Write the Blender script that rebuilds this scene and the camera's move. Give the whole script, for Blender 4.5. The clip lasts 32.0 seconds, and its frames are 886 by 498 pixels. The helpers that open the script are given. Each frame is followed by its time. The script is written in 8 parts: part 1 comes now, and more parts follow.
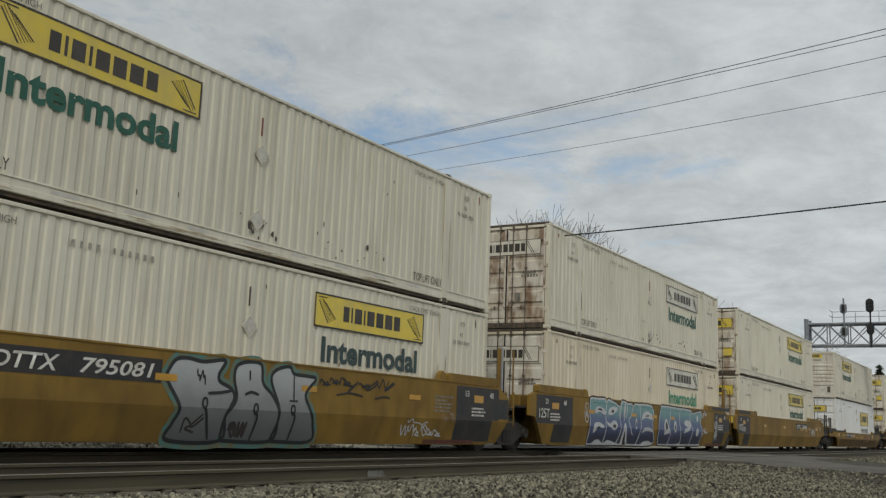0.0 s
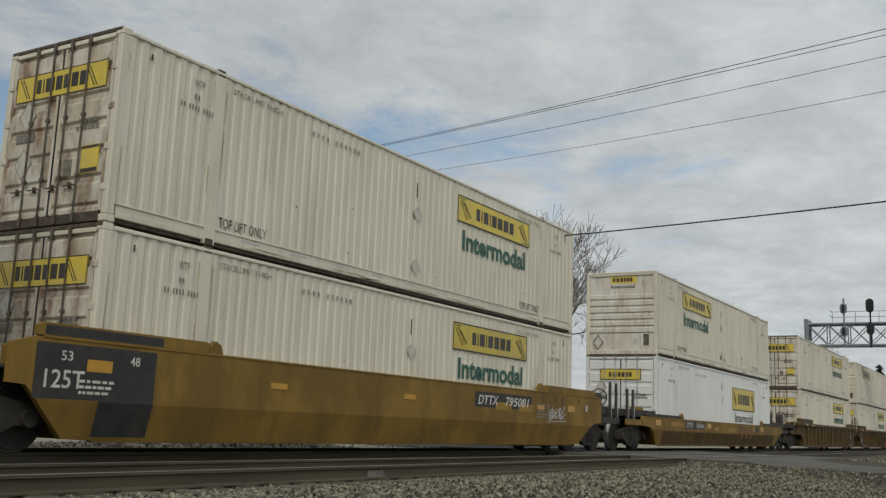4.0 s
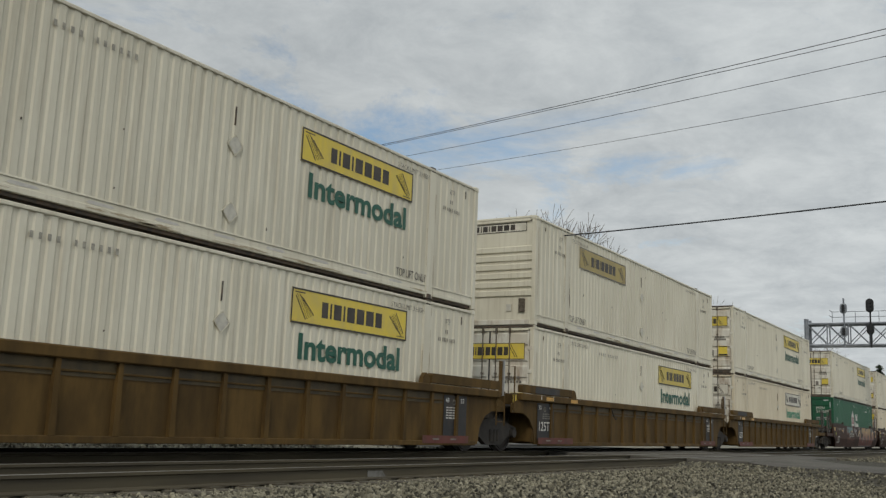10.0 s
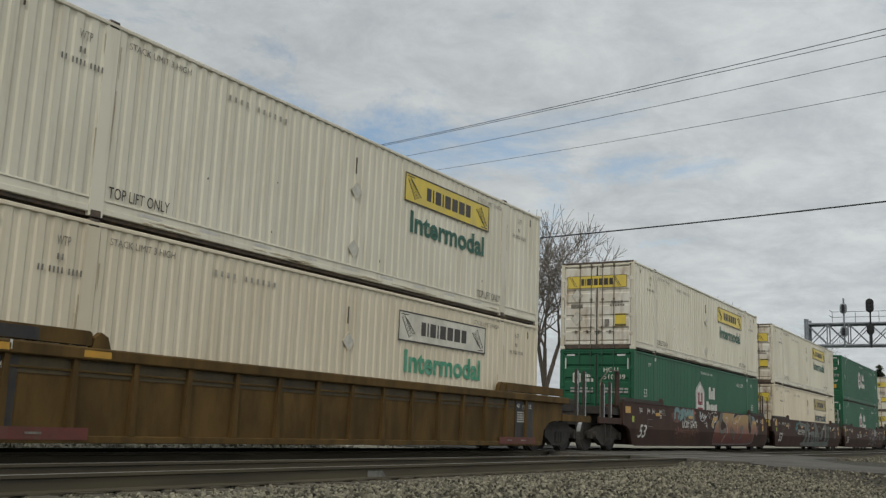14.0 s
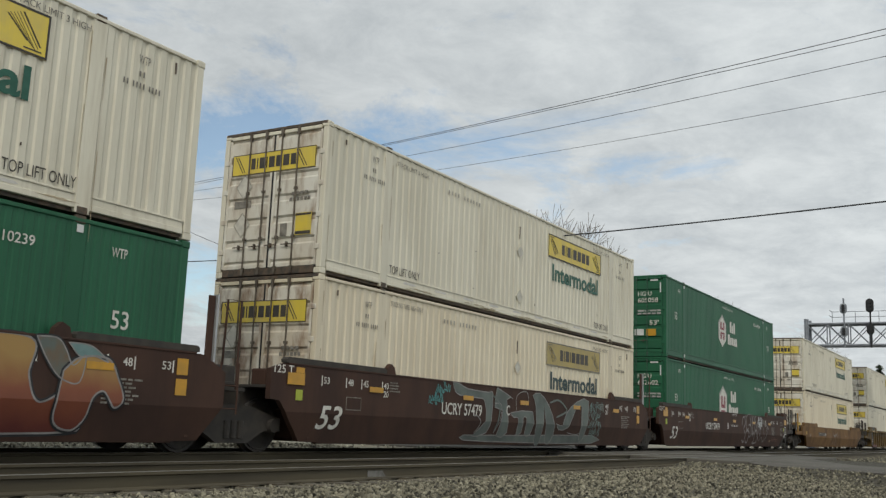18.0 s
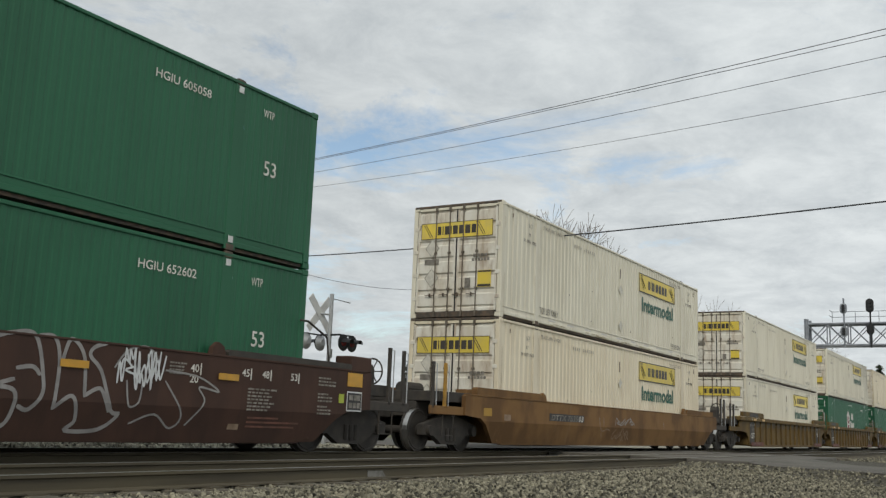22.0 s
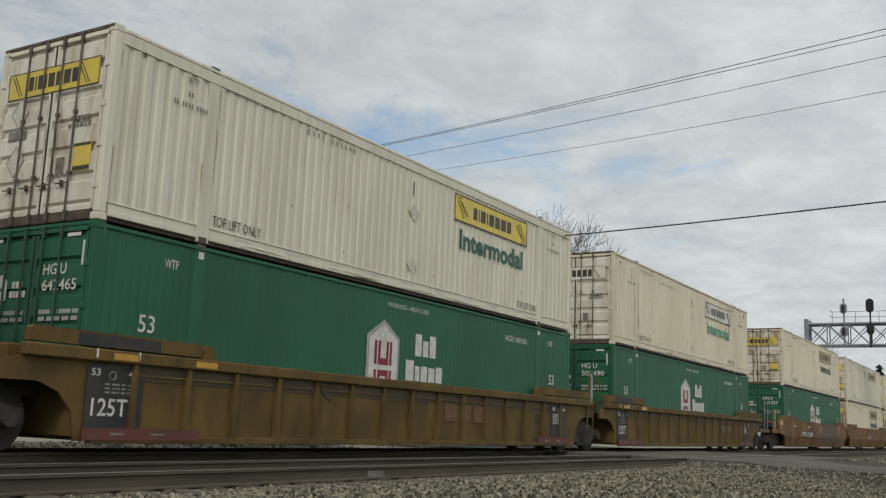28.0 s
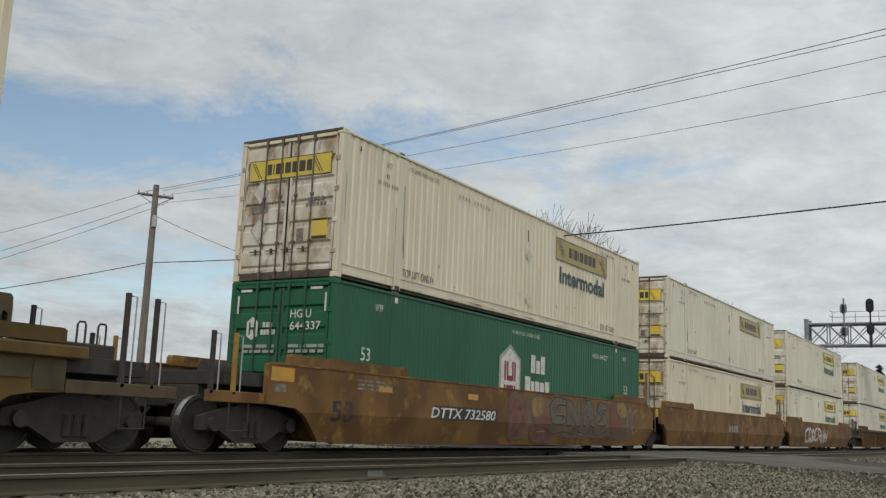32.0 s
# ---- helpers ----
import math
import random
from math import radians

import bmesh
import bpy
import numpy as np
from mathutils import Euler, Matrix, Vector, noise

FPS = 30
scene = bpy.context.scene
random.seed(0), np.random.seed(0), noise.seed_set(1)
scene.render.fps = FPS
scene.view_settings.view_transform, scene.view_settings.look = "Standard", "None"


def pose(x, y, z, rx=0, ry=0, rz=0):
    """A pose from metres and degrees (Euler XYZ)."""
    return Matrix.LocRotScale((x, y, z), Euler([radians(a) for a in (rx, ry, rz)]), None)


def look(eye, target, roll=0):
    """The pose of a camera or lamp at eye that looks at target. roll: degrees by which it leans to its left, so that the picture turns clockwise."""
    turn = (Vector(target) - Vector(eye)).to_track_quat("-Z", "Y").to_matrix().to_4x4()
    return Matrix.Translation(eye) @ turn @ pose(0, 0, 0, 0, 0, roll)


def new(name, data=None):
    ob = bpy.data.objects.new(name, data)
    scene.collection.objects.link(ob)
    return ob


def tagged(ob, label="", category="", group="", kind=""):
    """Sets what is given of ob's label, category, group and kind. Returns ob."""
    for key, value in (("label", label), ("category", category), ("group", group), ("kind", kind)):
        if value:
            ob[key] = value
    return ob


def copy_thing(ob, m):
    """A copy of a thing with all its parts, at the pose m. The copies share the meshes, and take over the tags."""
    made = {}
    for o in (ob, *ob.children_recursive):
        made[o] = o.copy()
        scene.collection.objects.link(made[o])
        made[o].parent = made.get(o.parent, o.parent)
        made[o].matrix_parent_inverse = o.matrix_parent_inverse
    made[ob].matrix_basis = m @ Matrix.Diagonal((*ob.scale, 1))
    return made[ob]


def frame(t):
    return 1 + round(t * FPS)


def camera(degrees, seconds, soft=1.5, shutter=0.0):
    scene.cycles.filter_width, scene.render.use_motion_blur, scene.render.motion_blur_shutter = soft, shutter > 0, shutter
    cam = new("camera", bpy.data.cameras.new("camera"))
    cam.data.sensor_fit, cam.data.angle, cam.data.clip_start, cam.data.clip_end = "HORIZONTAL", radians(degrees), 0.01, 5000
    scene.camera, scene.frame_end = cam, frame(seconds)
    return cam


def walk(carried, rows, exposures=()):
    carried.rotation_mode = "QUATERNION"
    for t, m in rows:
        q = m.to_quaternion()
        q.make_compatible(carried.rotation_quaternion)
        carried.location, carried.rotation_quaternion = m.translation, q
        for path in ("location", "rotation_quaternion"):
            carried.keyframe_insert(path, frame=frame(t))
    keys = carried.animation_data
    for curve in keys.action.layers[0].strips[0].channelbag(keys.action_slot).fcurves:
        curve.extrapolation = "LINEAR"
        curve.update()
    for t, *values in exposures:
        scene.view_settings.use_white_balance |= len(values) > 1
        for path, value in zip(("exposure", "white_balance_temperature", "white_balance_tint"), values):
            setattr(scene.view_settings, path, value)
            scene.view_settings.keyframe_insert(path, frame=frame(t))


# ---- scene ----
# ---------------------------------------------------------------- camera
EYE = Vector((0.0, 0.0, 0.58))
cam = camera(48.78, 32.0, soft=1.35)
VIEW = look(EYE, EYE + Vector((0.83911, 0.51433, 0.17709)), 2.228)
walk(cam, [(0.0, VIEW), (32.0, VIEW)], exposures=[(t, e, 6720, 8) for t, e in ((0.0, -0.02), (1.0, -0.03), (3.0, 0.01), (5.5, -0.04), (6.2, -0.04), (7.0, -0.13), (8.0, -0.10), (9.0, -0.06), (10.0, 0.01), (11.0, 0.0), (12.0, 0.01), (13.5, 0.03), (16.0, 0.05), (17.0, 0.22), (18.0, 0.24), (19.0, 0.18), (20.0, 0.37), (21.0, 0.55), (22.0, 0.31), (22.4, 0.21), (23.0, 0.0), (24.0, 0.02), (27.0, 0.11), (29.0, 0.24), (31.0, 0.28), (32.0, 0.20))])

# ---------------------------------------------------------------- world and sun
SUN_ELEV, SUN_AZ = 42.0, 246.0      # degrees; azimuth from +Y towards +X
world = bpy.data.worlds.new("overcast_sky")
scene.world = world
world.use_nodes = True


def sky_nodes():
    nt = world.node_tree
    nt.nodes.clear()
    N, L = nt.nodes.new, nt.links.new
    out, bg = N("ShaderNodeOutputWorld"), N("ShaderNodeBackground")
    sky = N("ShaderNodeTexSky")
    sky.sky_type, sky.sun_disc = "NISHITA", False
    sky.sun_elevation, sky.sun_rotation = radians(SUN_ELEV), radians(SUN_AZ)
    sky.ozone_density, sky.dust_density = 0.25, 0.6
    tc = N("ShaderNodeTexCoord")
    sep = N("ShaderNodeSeparateXYZ")
    L(tc.outputs["Generated"], sep.inputs[0])
    # cloud deck: project the direction on a flat layer overhead
    zz = N("ShaderNodeMath"); zz.operation = "MAXIMUM"; zz.inputs[1].default_value = 0.0
    L(sep.outputs["Z"], zz.inputs[0])
    za = N("ShaderNodeMath"); za.operation = "ADD"; za.inputs[1].default_value = 0.16
    L(zz.outputs[0], za.inputs[0])
    dv = N("ShaderNodeVectorMath"); dv.operation = "DIVIDE"
    comb = N("ShaderNodeCombineXYZ")
    for s in ("X", "Y", "Z"):
        L(za.outputs[0], comb.inputs[s])
    L(tc.outputs["Generated"], dv.inputs[0]); L(comb.outputs[0], dv.inputs[1])
    mp = N("ShaderNodeMapping")
    mp.inputs["Location"].default_value = (3.3, 1.9, 0.0)
    mp.inputs["Scale"].default_value = (1.0, 1.0, 0.0)
    L(dv.outputs[0], mp.inputs[0])
    n1 = N("ShaderNodeTexNoise"); n1.inputs["Scale"].default_value = 1.5; n1.inputs["Detail"].default_value = 9; n1.inputs["Roughness"].default_value = 0.68; n1.inputs["Distortion"].default_value = 0.5
    n2 = N("ShaderNodeTexNoise"); n2.inputs["Scale"].default_value = 4.2; n2.inputs["Detail"].default_value = 10; n2.inputs["Roughness"].default_value = 0.68; n2.inputs["Distortion"].default_value = 0.3
    L(mp.outputs[0], n1.inputs[0]); L(mp.outputs[0], n2.inputs[0])
    # the deck is thinnest about fifteen degrees up
    gap = N("ShaderNodeMath"); gap.operation = "SUBTRACT"; gap.inputs[1].default_value = 0.268
    L(zz.outputs[0], gap.inputs[0])
    ab = N("ShaderNodeMath"); ab.operation = "ABSOLUTE"
    L(gap.outputs[0], ab.inputs[0])
    thick = N("ShaderNodeMath"); thick.operation = "MULTIPLY"; thick.inputs[1].default_value = 2.3
    L(ab.outputs[0], thick.inputs[0])
    cap = N("ShaderNodeMath"); cap.operation = "MINIMUM"; cap.inputs[1].default_value = 0.13
    L(thick.outputs[0], cap.inputs[0])
    dens0 = N("ShaderNodeMath"); dens0.operation = "ADD"
    L(n1.outputs[0], dens0.inputs[0]); L(cap.outputs[0], dens0.inputs[1])
    # the cover thins away from the tracks
    dens = N("ShaderNodeMath"); dens.operation = "MULTIPLY_ADD"; dens.inputs[1].default_value = -0.20
    L(sep.outputs["Y"], dens.inputs[0]); L(dens0.outputs[0], dens.inputs[2])
    # and closes up towards the horizon
    low = N("ShaderNodeMath"); low.operation = "MULTIPLY_ADD"; low.inputs[1].default_value, low.inputs[2].default_value = -1.7, 0.19
    L(zz.outputs[0], low.inputs[0])
    lowc = N("ShaderNodeMath"); lowc.operation = "MAXIMUM"; lowc.inputs[1].default_value = 0.0
    L(low.outputs[0], lowc.inputs[0])
    full = N("ShaderNodeMath"); full.operation = "ADD"
    L(dens.outputs[0], full.inputs[0]); L(lowc.outputs[0], full.inputs[1])
    cover = N("ShaderNodeValToRGB")
    cover.color_ramp.elements[0].position, cover.color_ramp.elements[1].position = 0.335, 0.50
    cover.color_ramp.elements[0].color = (0.12, 0.12, 0.12, 1)
    L(full.outputs[0], cover.inputs[0])
    tone = N("ShaderNodeValToRGB")
    e = tone.color_ramp.elements
    e[0].position, e[0].color = 0.34, (0.455, 0.495, 0.535, 1)
    e[1].position, e[1].color = 0.66, (0.61, 0.65, 0.685, 1)
    L(n2.outputs[0], tone.inputs[0])
    amp = N("ShaderNodeVectorMath"); amp.operation = "MULTIPLY"; amp.inputs[1].default_value = (0.111, 0.117, 0.118)
    L(sky.outputs[0], amp.inputs[0])
    mix = N("ShaderNodeMix"); mix.data_type = "RGBA"
    L(cover.outputs[0], mix.inputs[0]); L(amp.outputs[0], mix.inputs[6]); L(tone.outputs[0], mix.inputs[7])
    # clouds away from the sun are duller
    dull = N("ShaderNodeMath"); dull.operation = "MULTIPLY_ADD"; dull.inputs[1].default_value, dull.inputs[2].default_value = -0.26, 1.03
    L(sep.outputs["Y"], dull.inputs[0])
    shade = N("ShaderNodeVectorMath"); shade.operation = "SCALE"
    L(mix.outputs[2], shade.inputs[0]); L(dull.outputs[0], shade.inputs["Scale"])
    L(shade.outputs[0], bg.inputs[0])
    bg.inputs[1].default_value = 1.0
    L(bg.outputs[0], out.inputs[0])


sky_nodes()
sun_data = bpy.data.lights.new("sun", "SUN")
sun_data.energy, sun_data.angle, sun_data.color = 1.15, radians(18), (1.0, 0.94, 0.84)
sun = new("sun", sun_data)
_a, _e = radians(SUN_AZ), radians(SUN_ELEV)
sun.matrix_world = look((0, 0, 60), Vector((0, 0, 60)) - 10 * Vector((math.sin(_a) * math.cos(_e), math.cos(_a) * math.cos(_e), math.sin(_e))))

# ---------------------------------------------------------------- materials


def material(name, color, color2=None, rough=0.6, metal=0.0, scale=3.0, stretch=(1, 1, 1), low=0.4, high=0.65, grain=60.0, bump=0.15, dist=0.004,
             dirt=None, dirt_scale=(2.2, 2.2, 0.35), dirt_low=0.52, dirt_high=0.75, dirt_amount=0.8, random_tint=0.0, spec=0.4):
    """Two-scale painted or mineral surface: base/second colour by noise, streaky dirt, fine grain bump."""
    m = bpy.data.materials.new(name)
    m.use_nodes = True
    nt = m.node_tree
    N, L = nt.nodes.new, nt.links.new
    b = nt.nodes["Principled BSDF"]
    b.inputs["Roughness"].default_value, b.inputs["Metallic"].default_value = rough, metal
    b.inputs["Specular IOR Level"].default_value = spec
    tc, info = N("ShaderNodeTexCoord"), N("ShaderNodeObjectInfo")
    off = N("ShaderNodeVectorMath"); off.operation = "SCALE"; off.inputs["Scale"].default_value = 0.0
    rnd = N("ShaderNodeCombineXYZ")
    L(info.outputs["Random"], rnd.inputs["X"]); L(info.outputs["Random"], rnd.inputs["Y"])
    L(rnd.outputs[0], off.inputs[0]); off.inputs["Scale"].default_value = 37.0
    add = N("ShaderNodeVectorMath"); add.operation = "ADD"
    L(tc.outputs["Object"], add.inputs[0]); L(off.outputs[0], add.inputs[1])
    mp = N("ShaderNodeMapping"); mp.inputs["Scale"].default_value = stretch
    L(add.outputs[0], mp.inputs[0])
    n1 = N("ShaderNodeTexNoise"); n1.inputs["Scale"].default_value = scale; n1.inputs["Detail"].default_value = 6
    L(mp.outputs[0], n1.inputs[0])
    r1 = N("ShaderNodeMapRange"); r1.inputs[1].default_value, r1.inputs[2].default_value = low, high
    L(n1.outputs[0], r1.inputs[0])
    mix = N("ShaderNodeMix"); mix.data_type = "RGBA"
    c2 = color2 or tuple(v * 0.8 for v in color)
    mix.inputs[6].default_value, mix.inputs[7].default_value = (*color, 1), (*c2, 1)
    L(r1.outputs[0], mix.inputs[0])
    last = mix.outputs[2]
    if dirt:
        mp2 = N("ShaderNodeMapping"); mp2.inputs["Scale"].default_value = dirt_scale
        L(add.outputs[0], mp2.inputs[0])
        n2 = N("ShaderNodeTexNoise"); n2.inputs["Scale"].default_value = 1.6; n2.inputs["Detail"].default_value = 8; n2.inputs["Roughness"].default_value = 0.65
        L(mp2.outputs[0], n2.inputs[0])
        r2 = N("ShaderNodeMapRange"); r2.inputs[1].default_value, r2.inputs[2].default_value, r2.inputs[4].default_value = dirt_low, dirt_high, dirt_amount
        L(n2.outputs[0], r2.inputs[0])
        mix2 = N("ShaderNodeMix"); mix2.data_type = "RGBA"
        mix2.inputs[7].default_value = (*dirt, 1)
        L(r2.outputs[0], mix2.inputs[0]); L(last, mix2.inputs[6])
        last = mix2.outputs[2]
    if random_tint:
        hsv = N("ShaderNodeHueSaturation")
        vr = N("ShaderNodeMapRange"); vr.inputs[3].default_value, vr.inputs[4].default_value = 1 - random_tint, 1 + random_tint
        L(info.outputs["Random"], vr.inputs[0]); L(vr.outputs[0], hsv.inputs["Value"]); L(last, hsv.inputs["Color"])
        last = hsv.outputs[0]
    L(last, b.inputs["Base Color"])
    if bump:
        n3 = N("ShaderNodeTexNoise"); n3.inputs["Scale"].default_value = grain; n3.inputs["Detail"].default_value = 3
        L(add.outputs[0], n3.inputs[0])
        bp = N("ShaderNodeBump"); bp.inputs["Strength"].default_value, bp.inputs["Distance"].default_value = bump, dist
        L(n3.outputs[0], bp.inputs["Height"]); L(bp.outputs[0], b.inputs["Normal"])
    return m


WHITE = material("white_container_paint", (0.67, 0.635, 0.52), (0.60, 0.565, 0.455), rough=0.5, scale=0.8, stretch=(1, 1, 0.4), dirt=(0.36, 0.30, 0.21), dirt_scale=(4.5, 4.5, 0.28), dirt_low=0.5, dirt_high=0.82, dirt_amount=0.6, random_tint=0.05)
WHITE_CREAM = material("tan_aged_container_paint", (0.665, 0.60, 0.46), (0.60, 0.53, 0.395), rough=0.5, scale=0.8, stretch=(1, 1, 0.4), dirt=(0.38, 0.29, 0.19), dirt_scale=(4.5, 4.5, 0.28), dirt_low=0.5, dirt_high=0.82, dirt_amount=0.6, random_tint=0.04)
WHITE_NEW = material("fresh_white_container_paint", (0.72, 0.725, 0.71), (0.66, 0.665, 0.64), rough=0.45, scale=0.8, stretch=(1, 1, 0.4), dirt=(0.5, 0.46, 0.4), dirt_low=0.56, dirt_high=0.9, dirt_amount=0.4)
WHITE_DOOR = material("soiled_white_door_paint", (0.65, 0.63, 0.56), (0.55, 0.50, 0.41), rough=0.5, scale=2.0, stretch=(1, 1, 0.5), dirt=(0.23, 0.14, 0.075), dirt_scale=(1, 2.2, 0.6), dirt_low=0.50, dirt_high=0.72, dirt_amount=0.8)
WHITE_DOOR_RUSTY = material("rust_stained_white_door_paint", (0.63, 0.60, 0.52), (0.50, 0.43, 0.33), rough=0.55, scale=2.0, stretch=(1, 1, 0.5), dirt=(0.17, 0.085, 0.038), dirt_scale=(1, 1.7, 0.7), dirt_low=0.46, dirt_high=0.64, dirt_amount=0.85)
GREEN = material("green_container_paint", (0.018, 0.106, 0.053), (0.015, 0.087, 0.044), rough=0.5, spec=0.28, scale=0.8, stretch=(1, 1, 0.4), dirt=(0.032, 0.10, 0.058), dirt_low=0.55, dirt_high=0.9, dirt_amount=0.5)
YELLOW = material("yellow_sign_film", (0.68, 0.52, 0.06), (0.60, 0.46, 0.09), rough=0.45, dirt=(0.42, 0.36, 0.16), dirt_low=0.46, dirt_high=0.8, dirt_amount=0.6, random_tint=0.12, bump=0.0)
YELLOW_FADED = material("faded_yellow_sign_film", (0.62, 0.55, 0.26), (0.66, 0.60, 0.40), rough=0.5, dirt=(0.6, 0.55, 0.42), bump=0.0)
CREAM = material("bleached_sign_film", (0.66, 0.63, 0.54), rough=0.5, dirt=(0.45, 0.41, 0.33), bump=0.0)
SIGN_DARK = material("dark_sign_ink", (0.035, 0.03, 0.025), (0.06, 0.05, 0.04), rough=0.5, bump=0.0)
SIGN_GREY = material("worn_sign_ink", (0.13, 0.12, 0.10), (0.25, 0.23, 0.2), rough=0.6, scale=9, bump=0.0)
GREEN_INK = material("green_lettering", (0.012, 0.085, 0.055), (0.02, 0.11, 0.075), rough=0.5, scale=7, bump=0.0)
GREEN_PALE = material("sun_bleached_green_lettering", (0.03, 0.24, 0.13), (0.12, 0.33, 0.22), rough=0.55, scale=5, bump=0.0)
STENCIL = material("weathered_grey_stencil_ink", (0.13, 0.12, 0.105), (0.26, 0.245, 0.21), rough=0.6, scale=12, bump=0.0)
STENCIL_FAINT = material("thin_grey_stencil_ink", (0.26, 0.245, 0.21), (0.40, 0.38, 0.32), rough=0.6, scale=12, bump=0.0)
RUB = material("pale_rubbed_paint", (0.50, 0.48, 0.45), (0.58, 0.56, 0.51), rough=0.6, scale=9, bump=0.0)
PLACARD = material("torn_grey_placard", (0.57, 0.55, 0.48), (0.45, 0.43, 0.38), rough=0.7, scale=9, bump=0.0)
SLOT_RED = material("faded_red_marker", (0.20, 0.045, 0.035), rough=0.6, bump=0.0)
NAVY_INK = material("dark_slate_lettering", (0.03, 0.06, 0.06), rough=0.5, bump=0.0)
WHITE_INK = material("white_stencil_paint", (0.64, 0.63, 0.58), (0.48, 0.46, 0.41), rough=0.55, scale=8, bump=0.0)
RED_INK = material("maroon_sign_ink", (0.22, 0.012, 0.03), rough=0.5, bump=0.0)
CASTING = material("dark_cast_steel", (0.07, 0.06, 0.05), (0.14, 0.1, 0.07), rough=0.7, metal=0.3, scale=8)
ROD = material("rust_stained_lock_rod", (0.17, 0.145, 0.115), (0.10, 0.08, 0.06), rough=0.5, metal=0.6, scale=9)
GASKET = material("black_rubber_gasket", (0.02, 0.02, 0.02), rough=0.8, bump=0.0)
MUSTARD = material("weathered_mustard_car_paint", (0.250, 0.153, 0.036), (0.175, 0.107, 0.030), rough=0.6, scale=1.1, stretch=(1, 1, 0.8), low=0.40, high=0.62, dirt=(0.085, 0.052, 0.025), dirt_low=0.50, dirt_high=0.85, dirt_amount=0.6, spec=0.12)
OLIVE = material("grimy_olive_mustard_car_paint", (0.142, 0.092, 0.031), (0.097, 0.063, 0.024), rough=0.65, scale=1.3, stretch=(1, 1, 0.6), dirt=(0.06, 0.042, 0.025), dirt_scale=(1.6, 1.6, 0.6), dirt_low=0.44, dirt_high=0.72, dirt_amount=0.8, spec=0.12)
RUSTY = material("rust_brown_car_paint", (0.122, 0.074, 0.025), (0.078, 0.048, 0.018), rough=0.7, scale=1.6, stretch=(1, 1, 0.5), dirt=(0.052, 0.034, 0.015), dirt_scale=(1.8, 1.8, 0.45), dirt_low=0.42, dirt_high=0.70, dirt_amount=0.85, spec=0.12)
ORANGE = material("faded_orange_car_paint", (0.19, 0.105, 0.042), (0.12, 0.066, 0.029), rough=0.65, scale=1.1, stretch=(1, 1, 0.8), low=0.42, high=0.58, dirt=(0.24, 0.15, 0.075), dirt_low=0.56, dirt_high=0.8, dirt_amount=0.6, spec=0.12)
ORANGE_BRIGHT = material("blotchy_faded_orange_car_paint", (0.195, 0.107, 0.041), (0.122, 0.066, 0.029), rough=0.65, scale=1.1, stretch=(1, 1, 0.8), low=0.42, high=0.58, dirt=(0.33, 0.205, 0.06), dirt_scale=(1.3, 1.3, 1.3), dirt_low=0.55, dirt_high=0.68, dirt_amount=0.7, spec=0.12)
MAROON = material("oxide_maroon_car_paint", (0.067, 0.038, 0.0285), (0.048, 0.029, 0.0235), rough=0.65, scale=1.3, stretch=(1, 1, 0.6), dirt=(0.035, 0.025, 0.02), dirt_low=0.5, dirt_high=0.8, dirt_amount=0.7, spec=0.12)
CAR_BLACK = material("black_stencil_field", (0.022, 0.022, 0.024), (0.035, 0.032, 0.03), rough=0.6, scale=3, dirt=(0.075, 0.055, 0.035), dirt_scale=(1.5, 1.5, 0.8), dirt_low=0.5, dirt_high=0.75, dirt_amount=0.7)
AMBER = material("amber_reflector", (0.52, 0.27, 0.025), (0.42, 0.23, 0.03), rough=0.35, scale=5, bump=0.0)
# darker olive for grimy end parts and for shade put into the colour
OLIVE_SOOT_SHADE = material("soot_browned_olive_paint", (0.088, 0.064, 0.029), (0.060, 0.045, 0.024), rough=0.7, scale=1.6, dirt=(0.035, 0.028, 0.02), dirt_low=0.45, dirt_high=0.75, dirt_amount=0.7)
RED_SILL = material("faded_red_car_paint", (0.13, 0.036, 0.028), (0.09, 0.036, 0.026), rough=0.65, dirt=(0.1, 0.06, 0.04))
TRUCK_STEEL = material("sooty_cast_truck_steel", (0.040, 0.036, 0.032), (0.056, 0.048, 0.040), rough=0.85, metal=0.0, scale=5)
WHEEL_STEEL = material("brown_dusted_wheel_steel", (0.034, 0.031, 0.028), (0.050, 0.043, 0.036), rough=0.75, metal=0.1, scale=6)
TREAD = material("polished_wheel_tread", (0.55, 0.54, 0.52), rough=0.3, metal=0.9, scale=6)
RAIL_STEEL = material("rust_brown_rail_web", (0.082, 0.069, 0.043), (0.058, 0.049, 0.033), rough=0.85, metal=0.0, scale=2, stretch=(0.3, 3, 3))
RAIL_HEAD = material("worn_bright_rail_head", (0.33, 0.32, 0.31), (0.2, 0.18, 0.16), rough=0.4, metal=0.8, scale=2, stretch=(0.1, 6, 6))
RAIL_CHALK = material("dusty_grey_marking_paint", (0.17, 0.165, 0.15), (0.11, 0.105, 0.095), rough=0.9, scale=14, bump=0.0)
TIE = material("weathered_creosote_timber", (0.085, 0.075, 0.058), (0.12, 0.105, 0.08), rough=0.9, scale=4, stretch=(9, 0.7, 3), bump=0.5, dist=0.01, random_tint=0.25)
STONE = material("crushed_limestone", (0.178, 0.165, 0.121), (0.104, 0.096, 0.070), rough=0.9, scale=7, bump=0.4, dist=0.006)
BALLAST = material("ballast_bed", (0.085, 0.078, 0.058), (0.037, 0.034, 0.026), rough=0.95, scale=14, grain=24, bump=1.0, dist=0.05)
